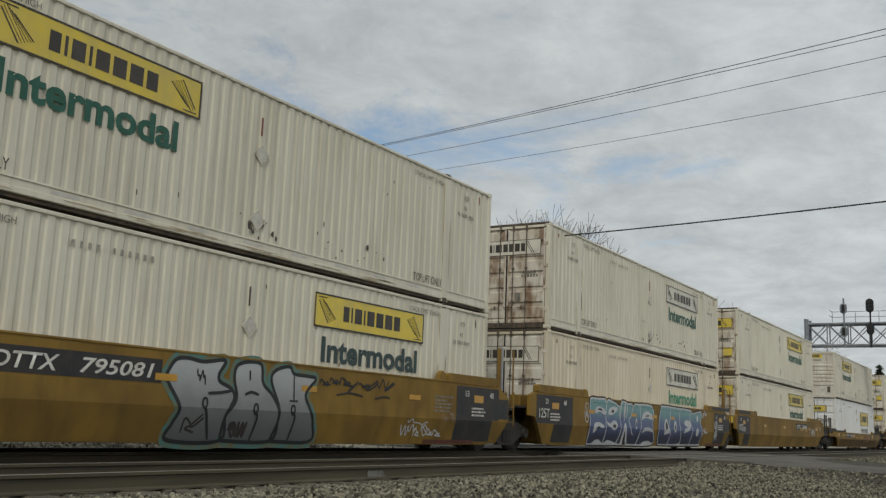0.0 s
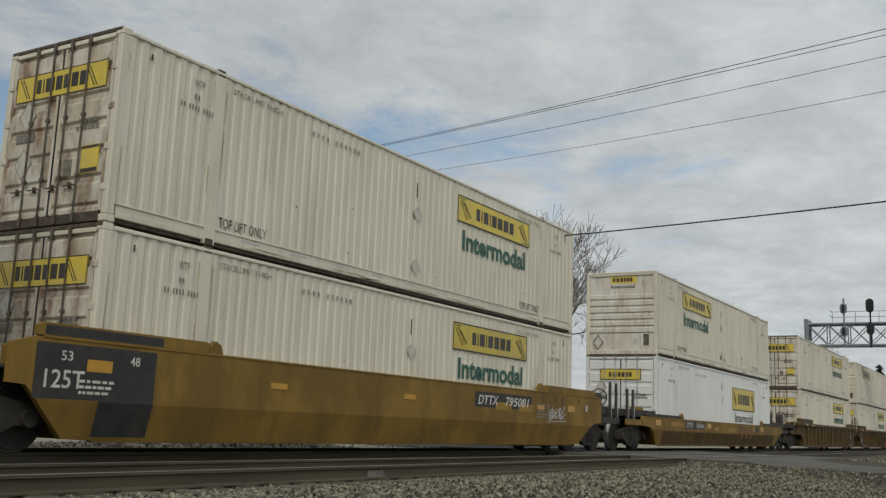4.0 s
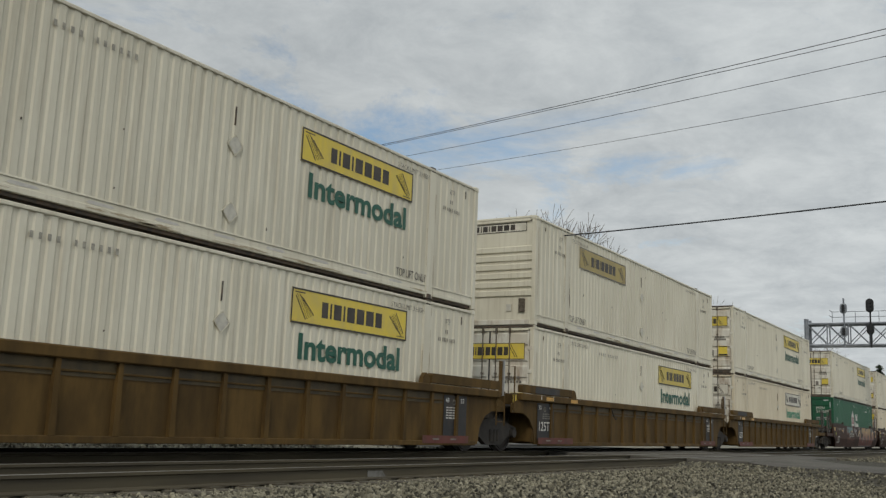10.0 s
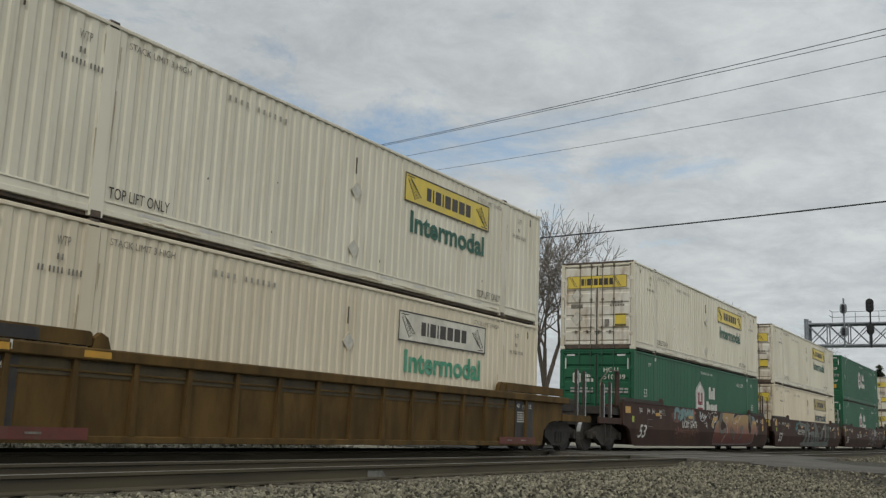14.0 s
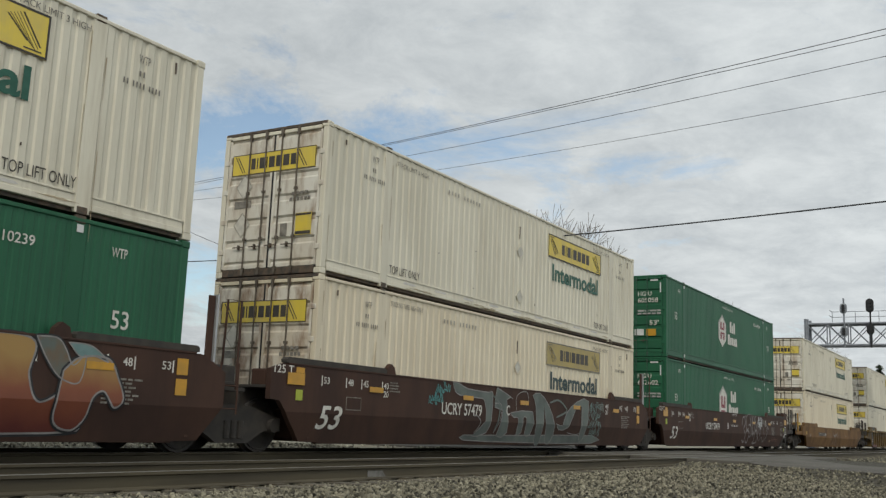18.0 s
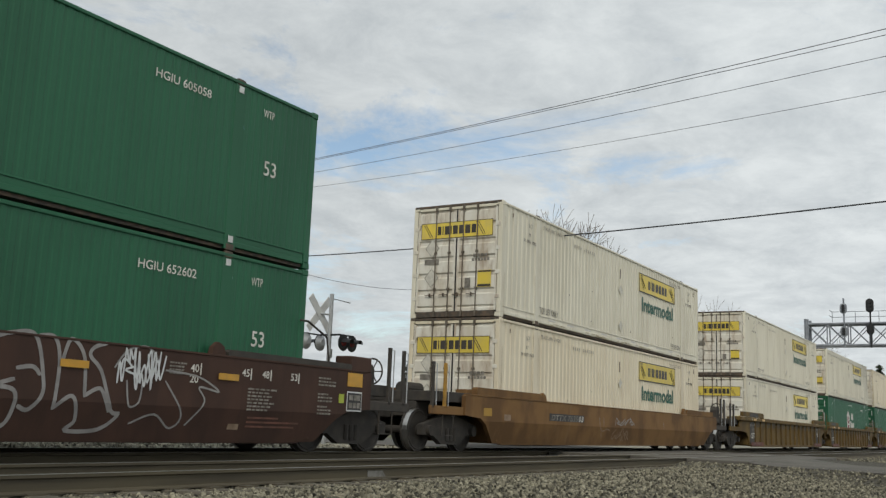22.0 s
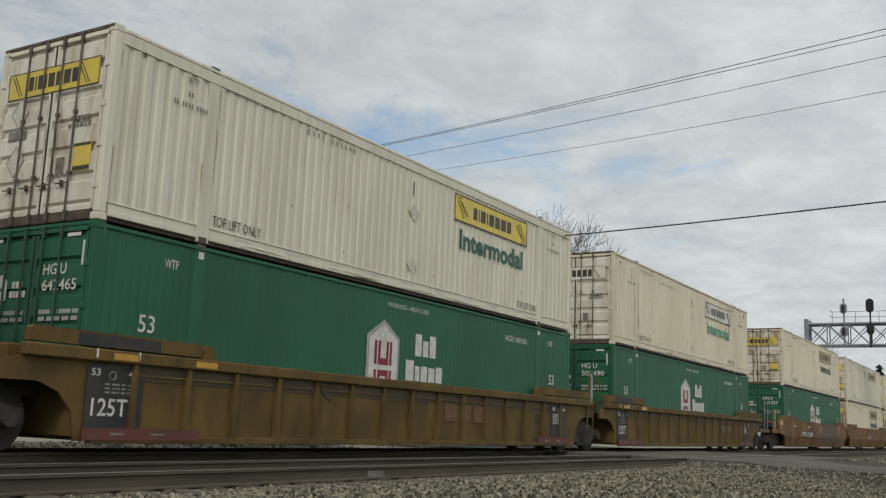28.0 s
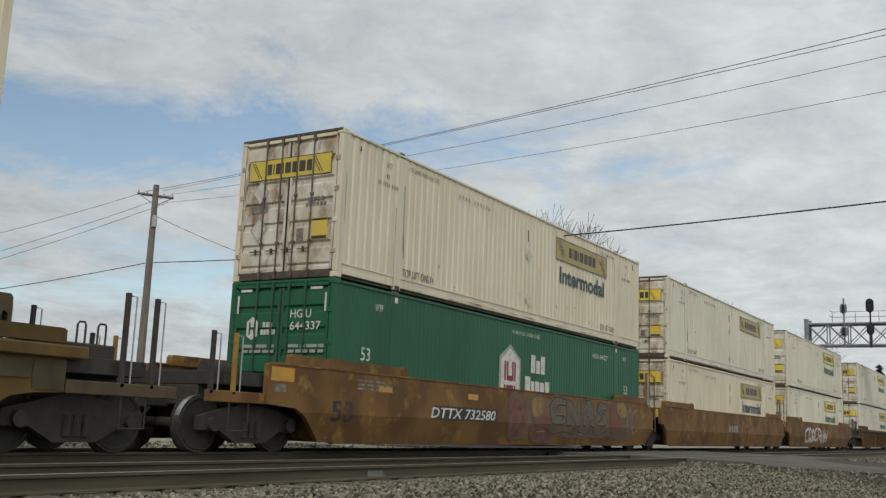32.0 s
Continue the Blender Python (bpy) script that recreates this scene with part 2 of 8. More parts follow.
# gravel behind the train, colour raised to offset the train's shade
LANE = material("pale_gravel_lane", (0.31, 0.295, 0.235), (0.20, 0.19, 0.152), rough=0.95, scale=9, grain=24, bump=1.0, dist=0.05)
EARTH = material("dry_winter_grass_ground", (0.16, 0.14, 0.085), (0.10, 0.105, 0.05), rough=0.95, scale=0.35, grain=5, bump=0.6, dist=0.08)
ASPHALT = material("worn_grey_asphalt", (0.111, 0.103, 0.088), (0.077, 0.071, 0.060), rough=0.85, scale=0.6, grain=90, bump=0.4, dist=0.01)
POLE_WOOD = material("grey_pole_timber", (0.19, 0.168, 0.145), (0.125, 0.11, 0.095), rough=0.9, scale=3, stretch=(6, 6, 0.5), bump=0.4)
GALV = material("galvanised_steel", (0.42, 0.43, 0.44), (0.33, 0.34, 0.35), rough=0.5, metal=0.55, scale=3)
GANTRY = material("weathered_blue_grey_steel", (0.24, 0.26, 0.29), (0.17, 0.185, 0.21), rough=0.6, metal=0.3, scale=3)
SIGNAL_BLACK = material("matt_black_signal_paint", (0.018, 0.019, 0.021), rough=0.55)
SIGN_WHITE = material("white_reflective_sheet", (0.62, 0.63, 0.62), (0.5, 0.5, 0.49), rough=0.45)
LENS_RED = material("dark_red_signal_lens", (0.20, 0.03, 0.03), rough=0.2, bump=0.0)
CABLE = material("dark_overhead_cable", (0.045, 0.047, 0.05), rough=0.6, bump=0.0)
BARK = material("grey_brown_bark", (0.14, 0.12, 0.10), (0.09, 0.076, 0.064), rough=0.95, scale=4, stretch=(4, 4, 1), bump=0.5, dist=0.02)
TWIG = material("bare_twig", (0.185, 0.165, 0.145), (0.13, 0.112, 0.096), rough=0.95, scale=3, bump=0.0)
NEEDLE = material("dark_conifer_foliage", (0.035, 0.05, 0.028), (0.055, 0.07, 0.035), rough=0.9, scale=2, bump=0.0)
FAR_WOOD = material("hazy_far_woodland", (0.11, 0.105, 0.095), (0.075, 0.075, 0.07), rough=0.95, scale=0.4, bump=0.0)

# ---------------------------------------------------------------- mesh helpers


def box(bm, x0, x1, y0, y1, z0, z1, bevel=0.0):
    v = [bm.verts.new(p) for p in ((x0, y0, z0), (x1, y0, z0), (x1, y1, z0), (x0, y1, z0), (x0, y0, z1), (x1, y0, z1), (x1, y1, z1), (x0, y1, z1))]
    f = [bm.faces.new([v[i] for i in q]) for q in ((3, 2, 1, 0), (4, 5, 6, 7), (0, 1, 5, 4), (1, 2, 6, 5), (2, 3, 7, 6), (3, 0, 4, 7))]
    if bevel:
        bmesh.ops.bevel(bm, geom=list({e for q in f for e in q.edges}), offset=bevel, segments=1, affect="EDGES")
    return bm


def prism(bm, pts, y0, y1, axis="y"):
    """Extrude an outline: (x, z) pairs along y, or (y, z) pairs along x."""
    at = (lambda p, d: (p[0], d, p[1])) if axis == "y" else (lambda p, d: (d, p[0], p[1]))
    a, b = [bm.verts.new(at(p, y0)) for p in pts], [bm.verts.new(at(p, y1)) for p in pts]
    bm.faces.new(a), bm.faces.new(b[::-1])
    for i in range(len(pts)):
        j = (i + 1) % len(pts)
        bm.faces.new((a[j], a[i], b[i], b[j]))
    return bm


def tube(bm, p0, p1, r0, r1=None, n=8, caps=True):
    p0, p1 = Vector(p0), Vector(p1)
    r1 = r0 if r1 is None else r1
    q = (p1 - p0).to_track_quat("Z", "Y")
    rings = []
    for p, r in ((p0, r0), (p1, r1)):
        rings.append([bm.verts.new(p + q @ Vector((r * math.cos(2 * math.pi * i / n), r * math.sin(2 * math.pi * i / n), 0))) for i in range(n)])
    for i in range(n):
        j = (i + 1) % n
        bm.faces.new((rings[0][i], rings[0][j], rings[1][j], rings[1][i]))
    if caps:
        bm.faces.new(rings[0][::-1]), bm.faces.new(rings[1])
    return bm


def pipe(bm, pts, r, n=6):
    """One closed tube swept along points."""
    P = [Vector(p) for p in pts]
    rings = []
    for i, p in enumerate(P):
        d = (P[min(i + 1, len(P) - 1)] - P[max(i - 1, 0)]).normalized()
        u = d.cross(Vector((0, 0, 1)) if abs(d.z) < 0.9 else Vector((0, 1, 0))).normalized()
        w = d.cross(u)
        if rings and (rings[-1][0].co - P[i - 1]).dot(u) < 0:
            u, w = -u, -w
        rings.append([bm.verts.new(p + r * (u * math.cos(2 * math.pi * k / n) + w * math.sin(2 * math.pi * k / n))) for k in range(n)])
    for a, b in zip(rings, rings[1:]):
        for k in range(n):
            bm.faces.new((a[k], a[(k + 1) % n], b[(k + 1) % n], b[k]))
    bm.faces.new(rings[0][::-1]), bm.faces.new(rings[-1])
    return bm


def ring(bm, c, R, r, axis="x", n=20, m=6):
    """A torus round c, its axle along axis."""
    vs = []
    for i in range(n):
        a = 2 * math.pi * i / n
        row = []
        for k in range(m):
            b = 2 * math.pi * k / m
            u, w = (R + r * math.cos(b)), r * math.sin(b)
            p = (w, u * math.cos(a), u * math.sin(a)) if axis == "x" else (u * math.cos(a), w, u * math.sin(a))
            row.append(bm.verts.new(Vector(c) + Vector(p)))
        vs.append(row)
    for i in range(n):
        for k in range(m):
            bm.faces.new((vs[i][k], vs[(i + 1) % n][k], vs[(i + 1) % n][(k + 1) % m], vs[i][(k + 1) % m]))
    return bm


def corrugated(bm, a0, a1, b0, b1, pitch, depth, at):
    """A ridged sheet from a0 to a1, ridges running from b0 to b1; at(a, d, b) gives the place, d being the depth behind the face."""
    n = max(1, round((a1 - a0) / pitch))
    w = (a1 - a0) / n
    prof = []
    for i in range(n):
        s = a0 + i * w
        prof += [(s, 0), (s + 0.46 * w, 0), (s + 0.60 * w, depth), (s + 0.88 * w, depth)]
    prof.append((a1, 0))
    low, top = [bm.verts.new(at(a, d, b0)) for a, d in prof], [bm.verts.new(at(a, d, b1)) for a, d in prof]
    for i in range(len(prof) - 1):
        bm.faces.new((low[i], low[i + 1], top[i + 1], top[i]))
    return bm


def mesh_of(name, bm, mat):
    bmesh.ops.recalc_face_normals(bm, faces=bm.faces)
    me = bpy.data.meshes.new(name)
    bm.to_mesh(me)
    bm.free()
    me.materials.append(mat)
    return me


def part(name, bm, mat, parent, label="", kind=""):
    """Link a bmesh, or a ready mesh, as one mesh object under a thing or a part."""
    ob = new(name, mesh_of(name, bm, mat) if isinstance(bm, bmesh.types.BMesh) else bm)
    ob.parent = parent
    return tagged(ob, label, kind=kind)


def thing(name, bm, mat, label, category, group="", kind=""):
    return tagged(new(name, mesh_of(name, bm, mat)), label, category, group, kind)


def B():
    return bmesh.new()


LETTERS = {}


def letters(body, mat, width, height, bold=0.0, slant=0.0):
    """A mesh of built-in type, scaled to width x height, upright on the xz plane and facing -y, its lower left at the origin."""
    key = (body, mat.name, round(width, 3), round(height, 3), bold, slant)
    if key not in LETTERS:
        cu = bpy.data.curves.new("lettering", "FONT")
        cu.body, cu.size, cu.offset, cu.resolution_u, cu.shear = body, 1.0, bold, 3, slant
        ob = new("lettering", cu)
        me = bpy.data.meshes.new_from_object(ob)
        bpy.data.objects.remove(ob)
        co = np.empty(len(me.vertices) * 3)
        me.vertices.foreach_get("co", co)
        co = co.reshape(-1, 3)
        lo, hi = co.min(0), co.max(0)
        s = np.array([width / (hi[0] - lo[0]), height / (hi[1] - lo[1])])
        xy = (co[:, :2] - lo[:2]) * s
        out = np.stack([xy[:, 0], np.zeros(len(xy)), xy[:, 1]], 1)
        me.vertices.foreach_set("co", out.ravel())
        me.materials.clear()
        me.materials.append(mat)
        LETTERS[key] = me
    return LETTERS[key]


def lettering(parent, body, mat, x, y, z, width, height, bold=0.0, face="side", name="lettering", label="", slant=0.0):
    if height >= 0.2 and len(body) > 2 and face == "side" and not slant:
        return word(parent, body, mat, x, y, z, width, height, bold, label)
    ob = part(name, letters(body, mat, width, height, bold, slant), None, parent, label, "stuff" if height < 0.2 else "")
    ob.matrix_local = pose(x, y, z) if face == "side" else pose(x, y, z, 0, 0, -90)
    return ob


def single_letters(me, mat):
    """Split a word's mesh into its letters: islands that share most of their width belong together."""
    co = np.array([v.co[:] for v in me.vertices])
    root = list(range(len(co)))
    def find(i):
        while root[i] != i:
            i = root[i]
        return i
    for p in me.polygons:
        v = list(p.vertices)
        for k in v[1:]:
            root[find(k)] = find(v[0])
    isles = {}
    for p in me.polygons:
        isles.setdefault(find(p.vertices[0]), []).append(list(p.vertices))
    rows = []
    for faces in isles.values():
        xs = co[[i for f in faces for i in f], 0]
        for r in rows:
            share = min(r[1], xs.max()) - max(r[0], xs.min())
            if share > 0.6 * min(r[1] - r[0], xs.max() - xs.min()):
                r[2] += faces
                r[0], r[1] = min(r[0], xs.min()), max(r[1], xs.max())
                break
        else:
            rows.append([xs.min(), xs.max(), faces])
    out = []
    for _, _, faces in sorted(rows, key=lambda r: r[0]):
        used = sorted({i for f in faces for i in f})
        at = {i: k for k, i in enumerate(used)}
        m = bpy.data.meshes.new("letter")
        m.from_pydata([tuple(co[i]) for i in used], [], [[at[i] for i in f] for f in faces])
        m.materials.append(mat)
        out.append(m)
    return out


SPLIT = {}


def word(parent, body, mat, x, y, z, width, height, bold, label=""):
    """A large word on a side, each letter a part of its own."""
    key = (body, mat.name, round(width, 3), round(height, 3))
    if key not in SPLIT:
        SPLIT[key] = single_letters(letters(body, mat, width, height, bold), mat)
    for m in SPLIT[key]:
        part("letter", m, None, parent, label).matrix_local = pose(x, y, z)


def bars(bm, x, y, z, width, height, weights, gap=0.25, thick=0.003):
    """A row of plain bars that stands for a line of type."""
    total = sum(weights) + gap * (len(weights) - 1)
    u = width / total
    for w in weights:
        if w > 0:
            box(bm, x, x + w * u, y - thick, y, z, z + height)
        x += (abs(w) + gap) * u
    return bm


def end_bars(bm, x, y, z, width, height, weights, gap=0.25, thick=0.003):
    """The same on an end wall that faces -x; the line runs from y towards -y."""
    total = sum(weights) + gap * (len(weights) - 1)
    u = width / total
    for w in weights:
        box(bm, x - thick, x, y - w * u, y, z, z + height)
        y -= (w + gap) * u
    return bm


def bar_row(parent, mat, x, y, z, width, height, weights, gap=0.28, thick=0.004, end=False, heights=None):
    """The same as single bars, each a part of its sign."""
    u = width / (sum(weights) + gap * (len(weights) - 1))
    for i, w in enumerate(weights):
        h = height * (heights[i] if heights else 1)
        key = "name_bar|%s%.4f%.3f%d" % (mat.name, w * u, h, end)
        me = shared(key, (lambda bm: box(bm, -thick, 0, -w * u, 0, 0, h)) if end else (lambda bm: box(bm, 0, w * u, -thick, 0, 0, h)), mat)
        part("name_bar", me, None, parent).matrix_local = pose(x, y, z)
        if end:
            y -= (w + gap) * u
        else:
            x += (w + gap) * u


CACHE = {}


def shared(key, make, mat):
    """A mesh made once and used by all parts that look alike."""
    if key not in CACHE:
        bm = B()
        make(bm)
        CACHE[key] = mesh_of(key.split("|")[0], bm, mat)
    return CACHE[key]


NAME = [0.75, 0.2, 0.95, 0.2, 1.0, 1.0, 1.05, 0.9]

# ---------------------------------------------------------------- plan
TRACK_Y, NEAR_Y = 12.365, 8.55      # centre lines of the train's track and of the empty one
SIDE_Y = 11.07                      # the container sides that face the camera
GAUGE = 0.7175 + 0.036              # from centre line to the middle of a rail head
ROAD_X0, ROAD_X1 = 24.8, 36.5
BOX_L, BOX_W, BOX_H = 16.154, 2.59, 2.896


def smooth(a, b, v):
    u = min(1, max(0, (v - a) / (b - a)))
    return u * u * (3 - 2 * u)


def ground_height(x, y):
    """The lie of the land: two ballast beds, their shoulders, the road hump, and flat verges."""
    bed = -0.21
    if y < 5.9:
        bed = -0.21 - 0.13 * smooth(5.9, 2.0, y) if y > 2.0 else -0.34
    if y > 14.6:
        bed = -0.21 - 0.16 * smooth(14.6, 17.0, y)
    if 14.5 < y < 19.0:
        bed += (0.235 + 0.03 * math.sin(1.7 * x) * math.sin(0.9 * x + 1)) * smooth(14.5, 15.6, y) * (1 - smooth(16.6, 19.0, y)) * (1 - smooth(19.0, 23.0, x))
    if 9.95 < y < 10.95:
        bed -= 0.05
    kerb = ROAD_X0 - 0.42 * max(0.0, 6.1 - max(y, -12))
    road = smooth(kerb - 1.6, kerb - 0.2, x) * (1 - smooth(ROAD_X1 + 0.2, ROAD_X1 + 1.6, x))
    flat = -0.10 if y < 7 else -0.10
    return bed + (flat - bed) * road


def build_ground():
    xs = [-900, -300, -100, -40, -20] + [i * 0.5 for i in range(-20, 96)] + [50 + 4 * i for i in range(20)] + [150, 220, 400, 900, 2500]
    ys = [-900, -200, -60, -20, -8] + [-4 + i * 0.4 for i in range(62)] + [22, 26, 32, 45, 70, 120, 250, 600, 2500]
    bm = B()
    grid = [[bm.verts.new((x, y, ground_height(x, y))) for y in ys] for x in xs]
    for i in range(len(xs) - 1):
        for j in range(len(ys) - 1):
            f = bm.faces.new((grid[i][j], grid[i + 1][j], grid[i + 1][j + 1], grid[i][j + 1]))
            f.smooth = True
            cy = (ys[j] + ys[j + 1]) / 2
            cx = (xs[i] + xs[i + 1]) / 2
            f.material_index = 2 if 14.4 < cy < 32 else 0 if -2.0 < cy < 32 or (-6 < cy <= 0 and -12 < cx < ROAD_X0) else 1
    me = mesh_of("ground", bm, BALLAST)
    me.materials.append(EARTH)
    me.materials.append(LANE)
    return tagged(new("ground", me), "grey ballast ground with dry winter grass beyond the tracks", "ground", "", "structure")


def build_road():
    """The level crossing: two asphalt approaches and the panels between and beside the rails."""
    bm = B()
    # the near approach narrows and bends away from the crossing
    near = [-60, -30, -12, -5, -2, 0] + [1 + 0.64 * i for i in range(9)]
    for ys in (near, [15.0 + 3.2 * i for i in range(15)]):
        n = len(ys) - 1
        rows = []
        for i, y in enumerate(ys):
            z = -0.012 if (i == n and y < 10) or (i == 0 and y > 10) else -0.05
            wob = 0.12 * math.sin(i * 1.9)
            x0, x1 = ROAD_X0, ROAD_X1
            if y < 10:
                x0 -= 0.42 * max(0.0, 6.1 - max(y, -12))
                x1 = max(x0 + 4.4, 32.6 - 2.04 * (6.12 - y))
            rows.append([bm.verts.new((x0 + wob - 0.3, y, z - 0.03)), bm.verts.new((x0 + 0.5 + wob, y, z)), bm.verts.new(((x0 + x1) / 2, y, z + 0.03)), bm.verts.new((x1 - 0.5 - wob, y, z)), bm.verts.new((x1 + 0.3 - wob, y, z - 0.03))])
        for a, b in zip(rows, rows[1:]):
            for k in range(4):
                bm.faces.new((a[k], a[k + 1], b[k + 1], b[k]))
        low = [[bm.verts.new(v.co - Vector((0, 0, 0.25))) for v in (r[0], r[-1])] for r in rows]
        for i in range(n):
            bm.faces.new((rows[i][0], rows[i + 1][0], low[i + 1][0], low[i][0]))
            bm.faces.new((rows[i][4], low[i][1], low[i + 1][1], rows[i + 1][4]))
    road = thing("road", bm, ASPHALT, "worn pale grey asphalt road at a level crossing", "road", "", "structure")
    # crossing panels: outside, between and beyond the rails
    for cy in (NEAR_Y, TRACK_Y):
        for a, b in ((-2.38, -0.83), (-0.66, 0.66), (0.83, 2.0)):
            bm = B()
            y0, y1 = cy + a, cy + b
            if cy == NEAR_Y and a > 0:
                y1 = TRACK_Y - 2.38 - 0.02
            box(bm, ROAD_X0 - 0.1, ROAD_X1 + 0.1, y0, y1, -0.20, -0.012, 0.015)
            part("crossing_panel", bm, ASPHALT, road)
    bm = B()
    box(bm, ROAD_X0 - 0.1, ROAD_X1 + 0.1, TRACK_Y + 2.02, 15.0, -0.22, -0.014, 0.012)
    part("crossing_panel", bm, ASPHALT, road)
    return road


def build_rail(y, label):
    bm = B()
    w = [(-0.036, 0.0), (-0.028, 0.003), (0.028, 0.003), (0.036, 0.0), (0.036, -0.03), (0.009, -0.045), (0.009, -0.145), (0.07, -0.163), (0.07, -0.175), (-0.07, -0.175), (-0.07, -0.163), (-0.009, -0.145), (-0.009, -0.045), (-0.036, -0.03)]
    prism(bm, [(y + a, b) for a, b in w], -60, 420, "x")
    me = mesh_of("rail", bm, RAIL_STEEL)
    me.materials.append(RAIL_HEAD)
    for p in me.polygons:
        if p.normal.z > 0.4 and p.center.z > -0.02:
            p.material_index = 1
    return tagged(new("rail", me), label, "rail", "rails of two tracks", "structure")


def paint_mark():
    """A pale inspection mark on the web of the nearest rail."""
    bm = B()
    prism(bm, [(10.98, -0.060), (11.33, -0.066), (11.43, -0.167), (10.99, -0.156)], 7.776, 7.786)
    return thing("paint_mark", bm, RAIL_CHALK, "pale grey inspection mark on the web of a rail", "marking", "", "structure")


def build_track(cy):
    for s in (-1, 1):
        build_rail(cy + s * GAUGE, "rust-brown steel rail with a worn head on timber ties")
    bm = B()
    box(bm, -0.115, 0.115, -1.3, 1.3, -0.18, 0.0, 0.012)
    me = mesh_of("tie", bm, TIE)
    bm = B()
    for s in (-1, 1):
        box(bm, -0.10, 0.10, s * GAUGE - 0.16, s * GAUGE + 0.16, 0.0, 0.014)
    plate = mesh_of("tie_plate", bm, RAIL_STEEL)
    bed = tagged(new("tie_row"), "row of weathered creosoted timber ties under the rails", "ties", "", "structure")
    rng = random.Random(int(cy * 10))
    n = 0
    x = -12.0
    while x < 82:
        if not (ROAD_X0 - 0.2 < x < ROAD_X1 + 0.2):
            t = part("tie", me, None, bed)
            t.matrix_local = pose(x + rng.uniform(-0.02, 0.02), cy + rng.uniform(-0.05, 0.05), -0.178 + rng.uniform(-0.006, 0.0), 0, 0, rng.uniform(-0.6, 0.6))
            q = part("tie_plate", plate, None, t)
            n += 1
        x += 0.54


def stone_variant(rng):
    bm = B()
    bmesh.ops.create_icosphere(bm, subdivisions=1, radius=1.0)
    for v in bm.verts:
        v.co *= rng.uniform(0.52, 1.2)
    co = np.array([v.co[:] for v in bm.verts])
    bm.verts.index_update()
    fa = np.array([[v.index for v in f.verts] for f in bm.faces])
    bm.free()
    return co, fa


def build_stones():
    """Loose crushed stone on the near shoulder and along both beds."""
    rng = random.Random(5)
    nrng = np.random.RandomState(5)
    shapes = [stone_variant(rng) for _ in range(14)]
    V, F, base = [], [], 0
    def lay(n, x0, x1, y0, y1, s0, s1, sink):
        nonlocal base
        for _ in range(n):
            x = x0 + (x1 - x0) * rng.random() ** 1.5
            y = rng.uniform(y0, y1)
            kerb = ROAD_X0 - 0.42 * max(0.0, 6.1 - y)
            if kerb - 0.5 + 0.35 * rng.expovariate(1.0) < x < (max(kerb + 4.4, 32.6 - 2.04 * (6.12 - y)) if y < 6.12 else ROAD_X1 + 0.3):
                continue
            co, fa = shapes[rng.randrange(14)]
            s = rng.uniform(s0, s1) * (1.25 if rng.random() < 0.1 else 1)
            rot = np.array(Euler((rng.uniform(0, 6), rng.uniform(0, 6), rng.uniform(0, 6))).to_matrix())
            p = (co * np.array([1.0, 0.74, 0.55])) @ rot.T * s
            p += (x, y, ground_height(x, y) + s * sink)
            V.append(p), F.append(fa + base)
            base += len(p)
    lay(31000, 3.2, 25.0, 1.0, 7.35, 0.019, 0.042, 0.3)
    lay(3600, 3.0, 25.0, 7.1, 7.75, 0.018, 0.034, 0.2)
    lay(4200, 6.0, 40.0, 8.9, 11.6, 0.02, 0.038, 0.3)
    lay(3800, 8.0, 44.0, 13.2, 15.8, 0.025, 0.045, 0.3)
    lay(9000, 6.0, 55.0, 13.8, 19.0, 0.03, 0.06, 0.35)
    lay(9000, 4.0, 24.0, 14.5, 16.4, 0.03, 0.07, 0.3)
    lay(1500, 36.5, 60.0, 2.0, 7.2, 0.03, 0.05, 0.3)
    me = bpy.data.meshes.new("ballast_stones")
    V, F = np.concatenate(V), np.concatenate(F)
    me.from_pydata(V.tolist(), [], F.tolist())
    me.materials.append(STONE_LOOSE)
    me.materials.append(LANE_LOOSE)
    me.polygons.foreach_set("material_index", (V[F[:, 0], 1] > 14.2).astype(np.int32))
    return tagged(new("ballast_stones", me), "loose angular grey and buff limestone ballast beside the track", "gravel", "", "stuff")


def island_stone(base, name):
    m = base.copy()
    m.name = name
    nt = m.node_tree
    g, hsv, mr = nt.nodes.new("ShaderNodeNewGeometry"), nt.nodes.new("ShaderNodeHueSaturation"), nt.nodes.new("ShaderNodeMapRange")
    mr.inputs[3].default_value, mr.inputs[4].default_value = 0.15, 2.05
    b = nt.nodes["Principled BSDF"]
    src = b.inputs["Base Color"].links[0].from_socket
    nt.links.new(g.outputs["Random Per Island"], mr.inputs[0])
    nt.links.new(mr.outputs[0], hsv.inputs["Value"])
    nt.links.new(src, hsv.inputs["Color"])
    nt.links.new(hsv.outputs[0], b.inputs["Base Color"])
    return m


STONE_LOOSE = island_stone(STONE, "loose_crushed_limestone")
# stones behind the train, with the same light put into their colour
LANE_LOOSE = island_stone(LANE, "loose_pale_gravel")
build_ground()
paint_mark()
build_road()
build_stones()

# ---------------------------------------------------------------- containers
POSTS = (2.02, 14.13)               # the lifting posts 40 ft apart


def side_sheet(y, out, pitch=0.228, depth=0.017):
    def make(bm):
        at = lambda a, d, b: (a, y - out * d, b)
        for a0, a1 in ((0.14, POSTS[0] - 0.13), (POSTS[0] + 0.13, POSTS[1] - 0.13), (POSTS[1] + 0.13, BOX_L - 0.14)):
            corrugated(bm, a0, a1, 0.27, 2.81, pitch, depth, at)
    return make


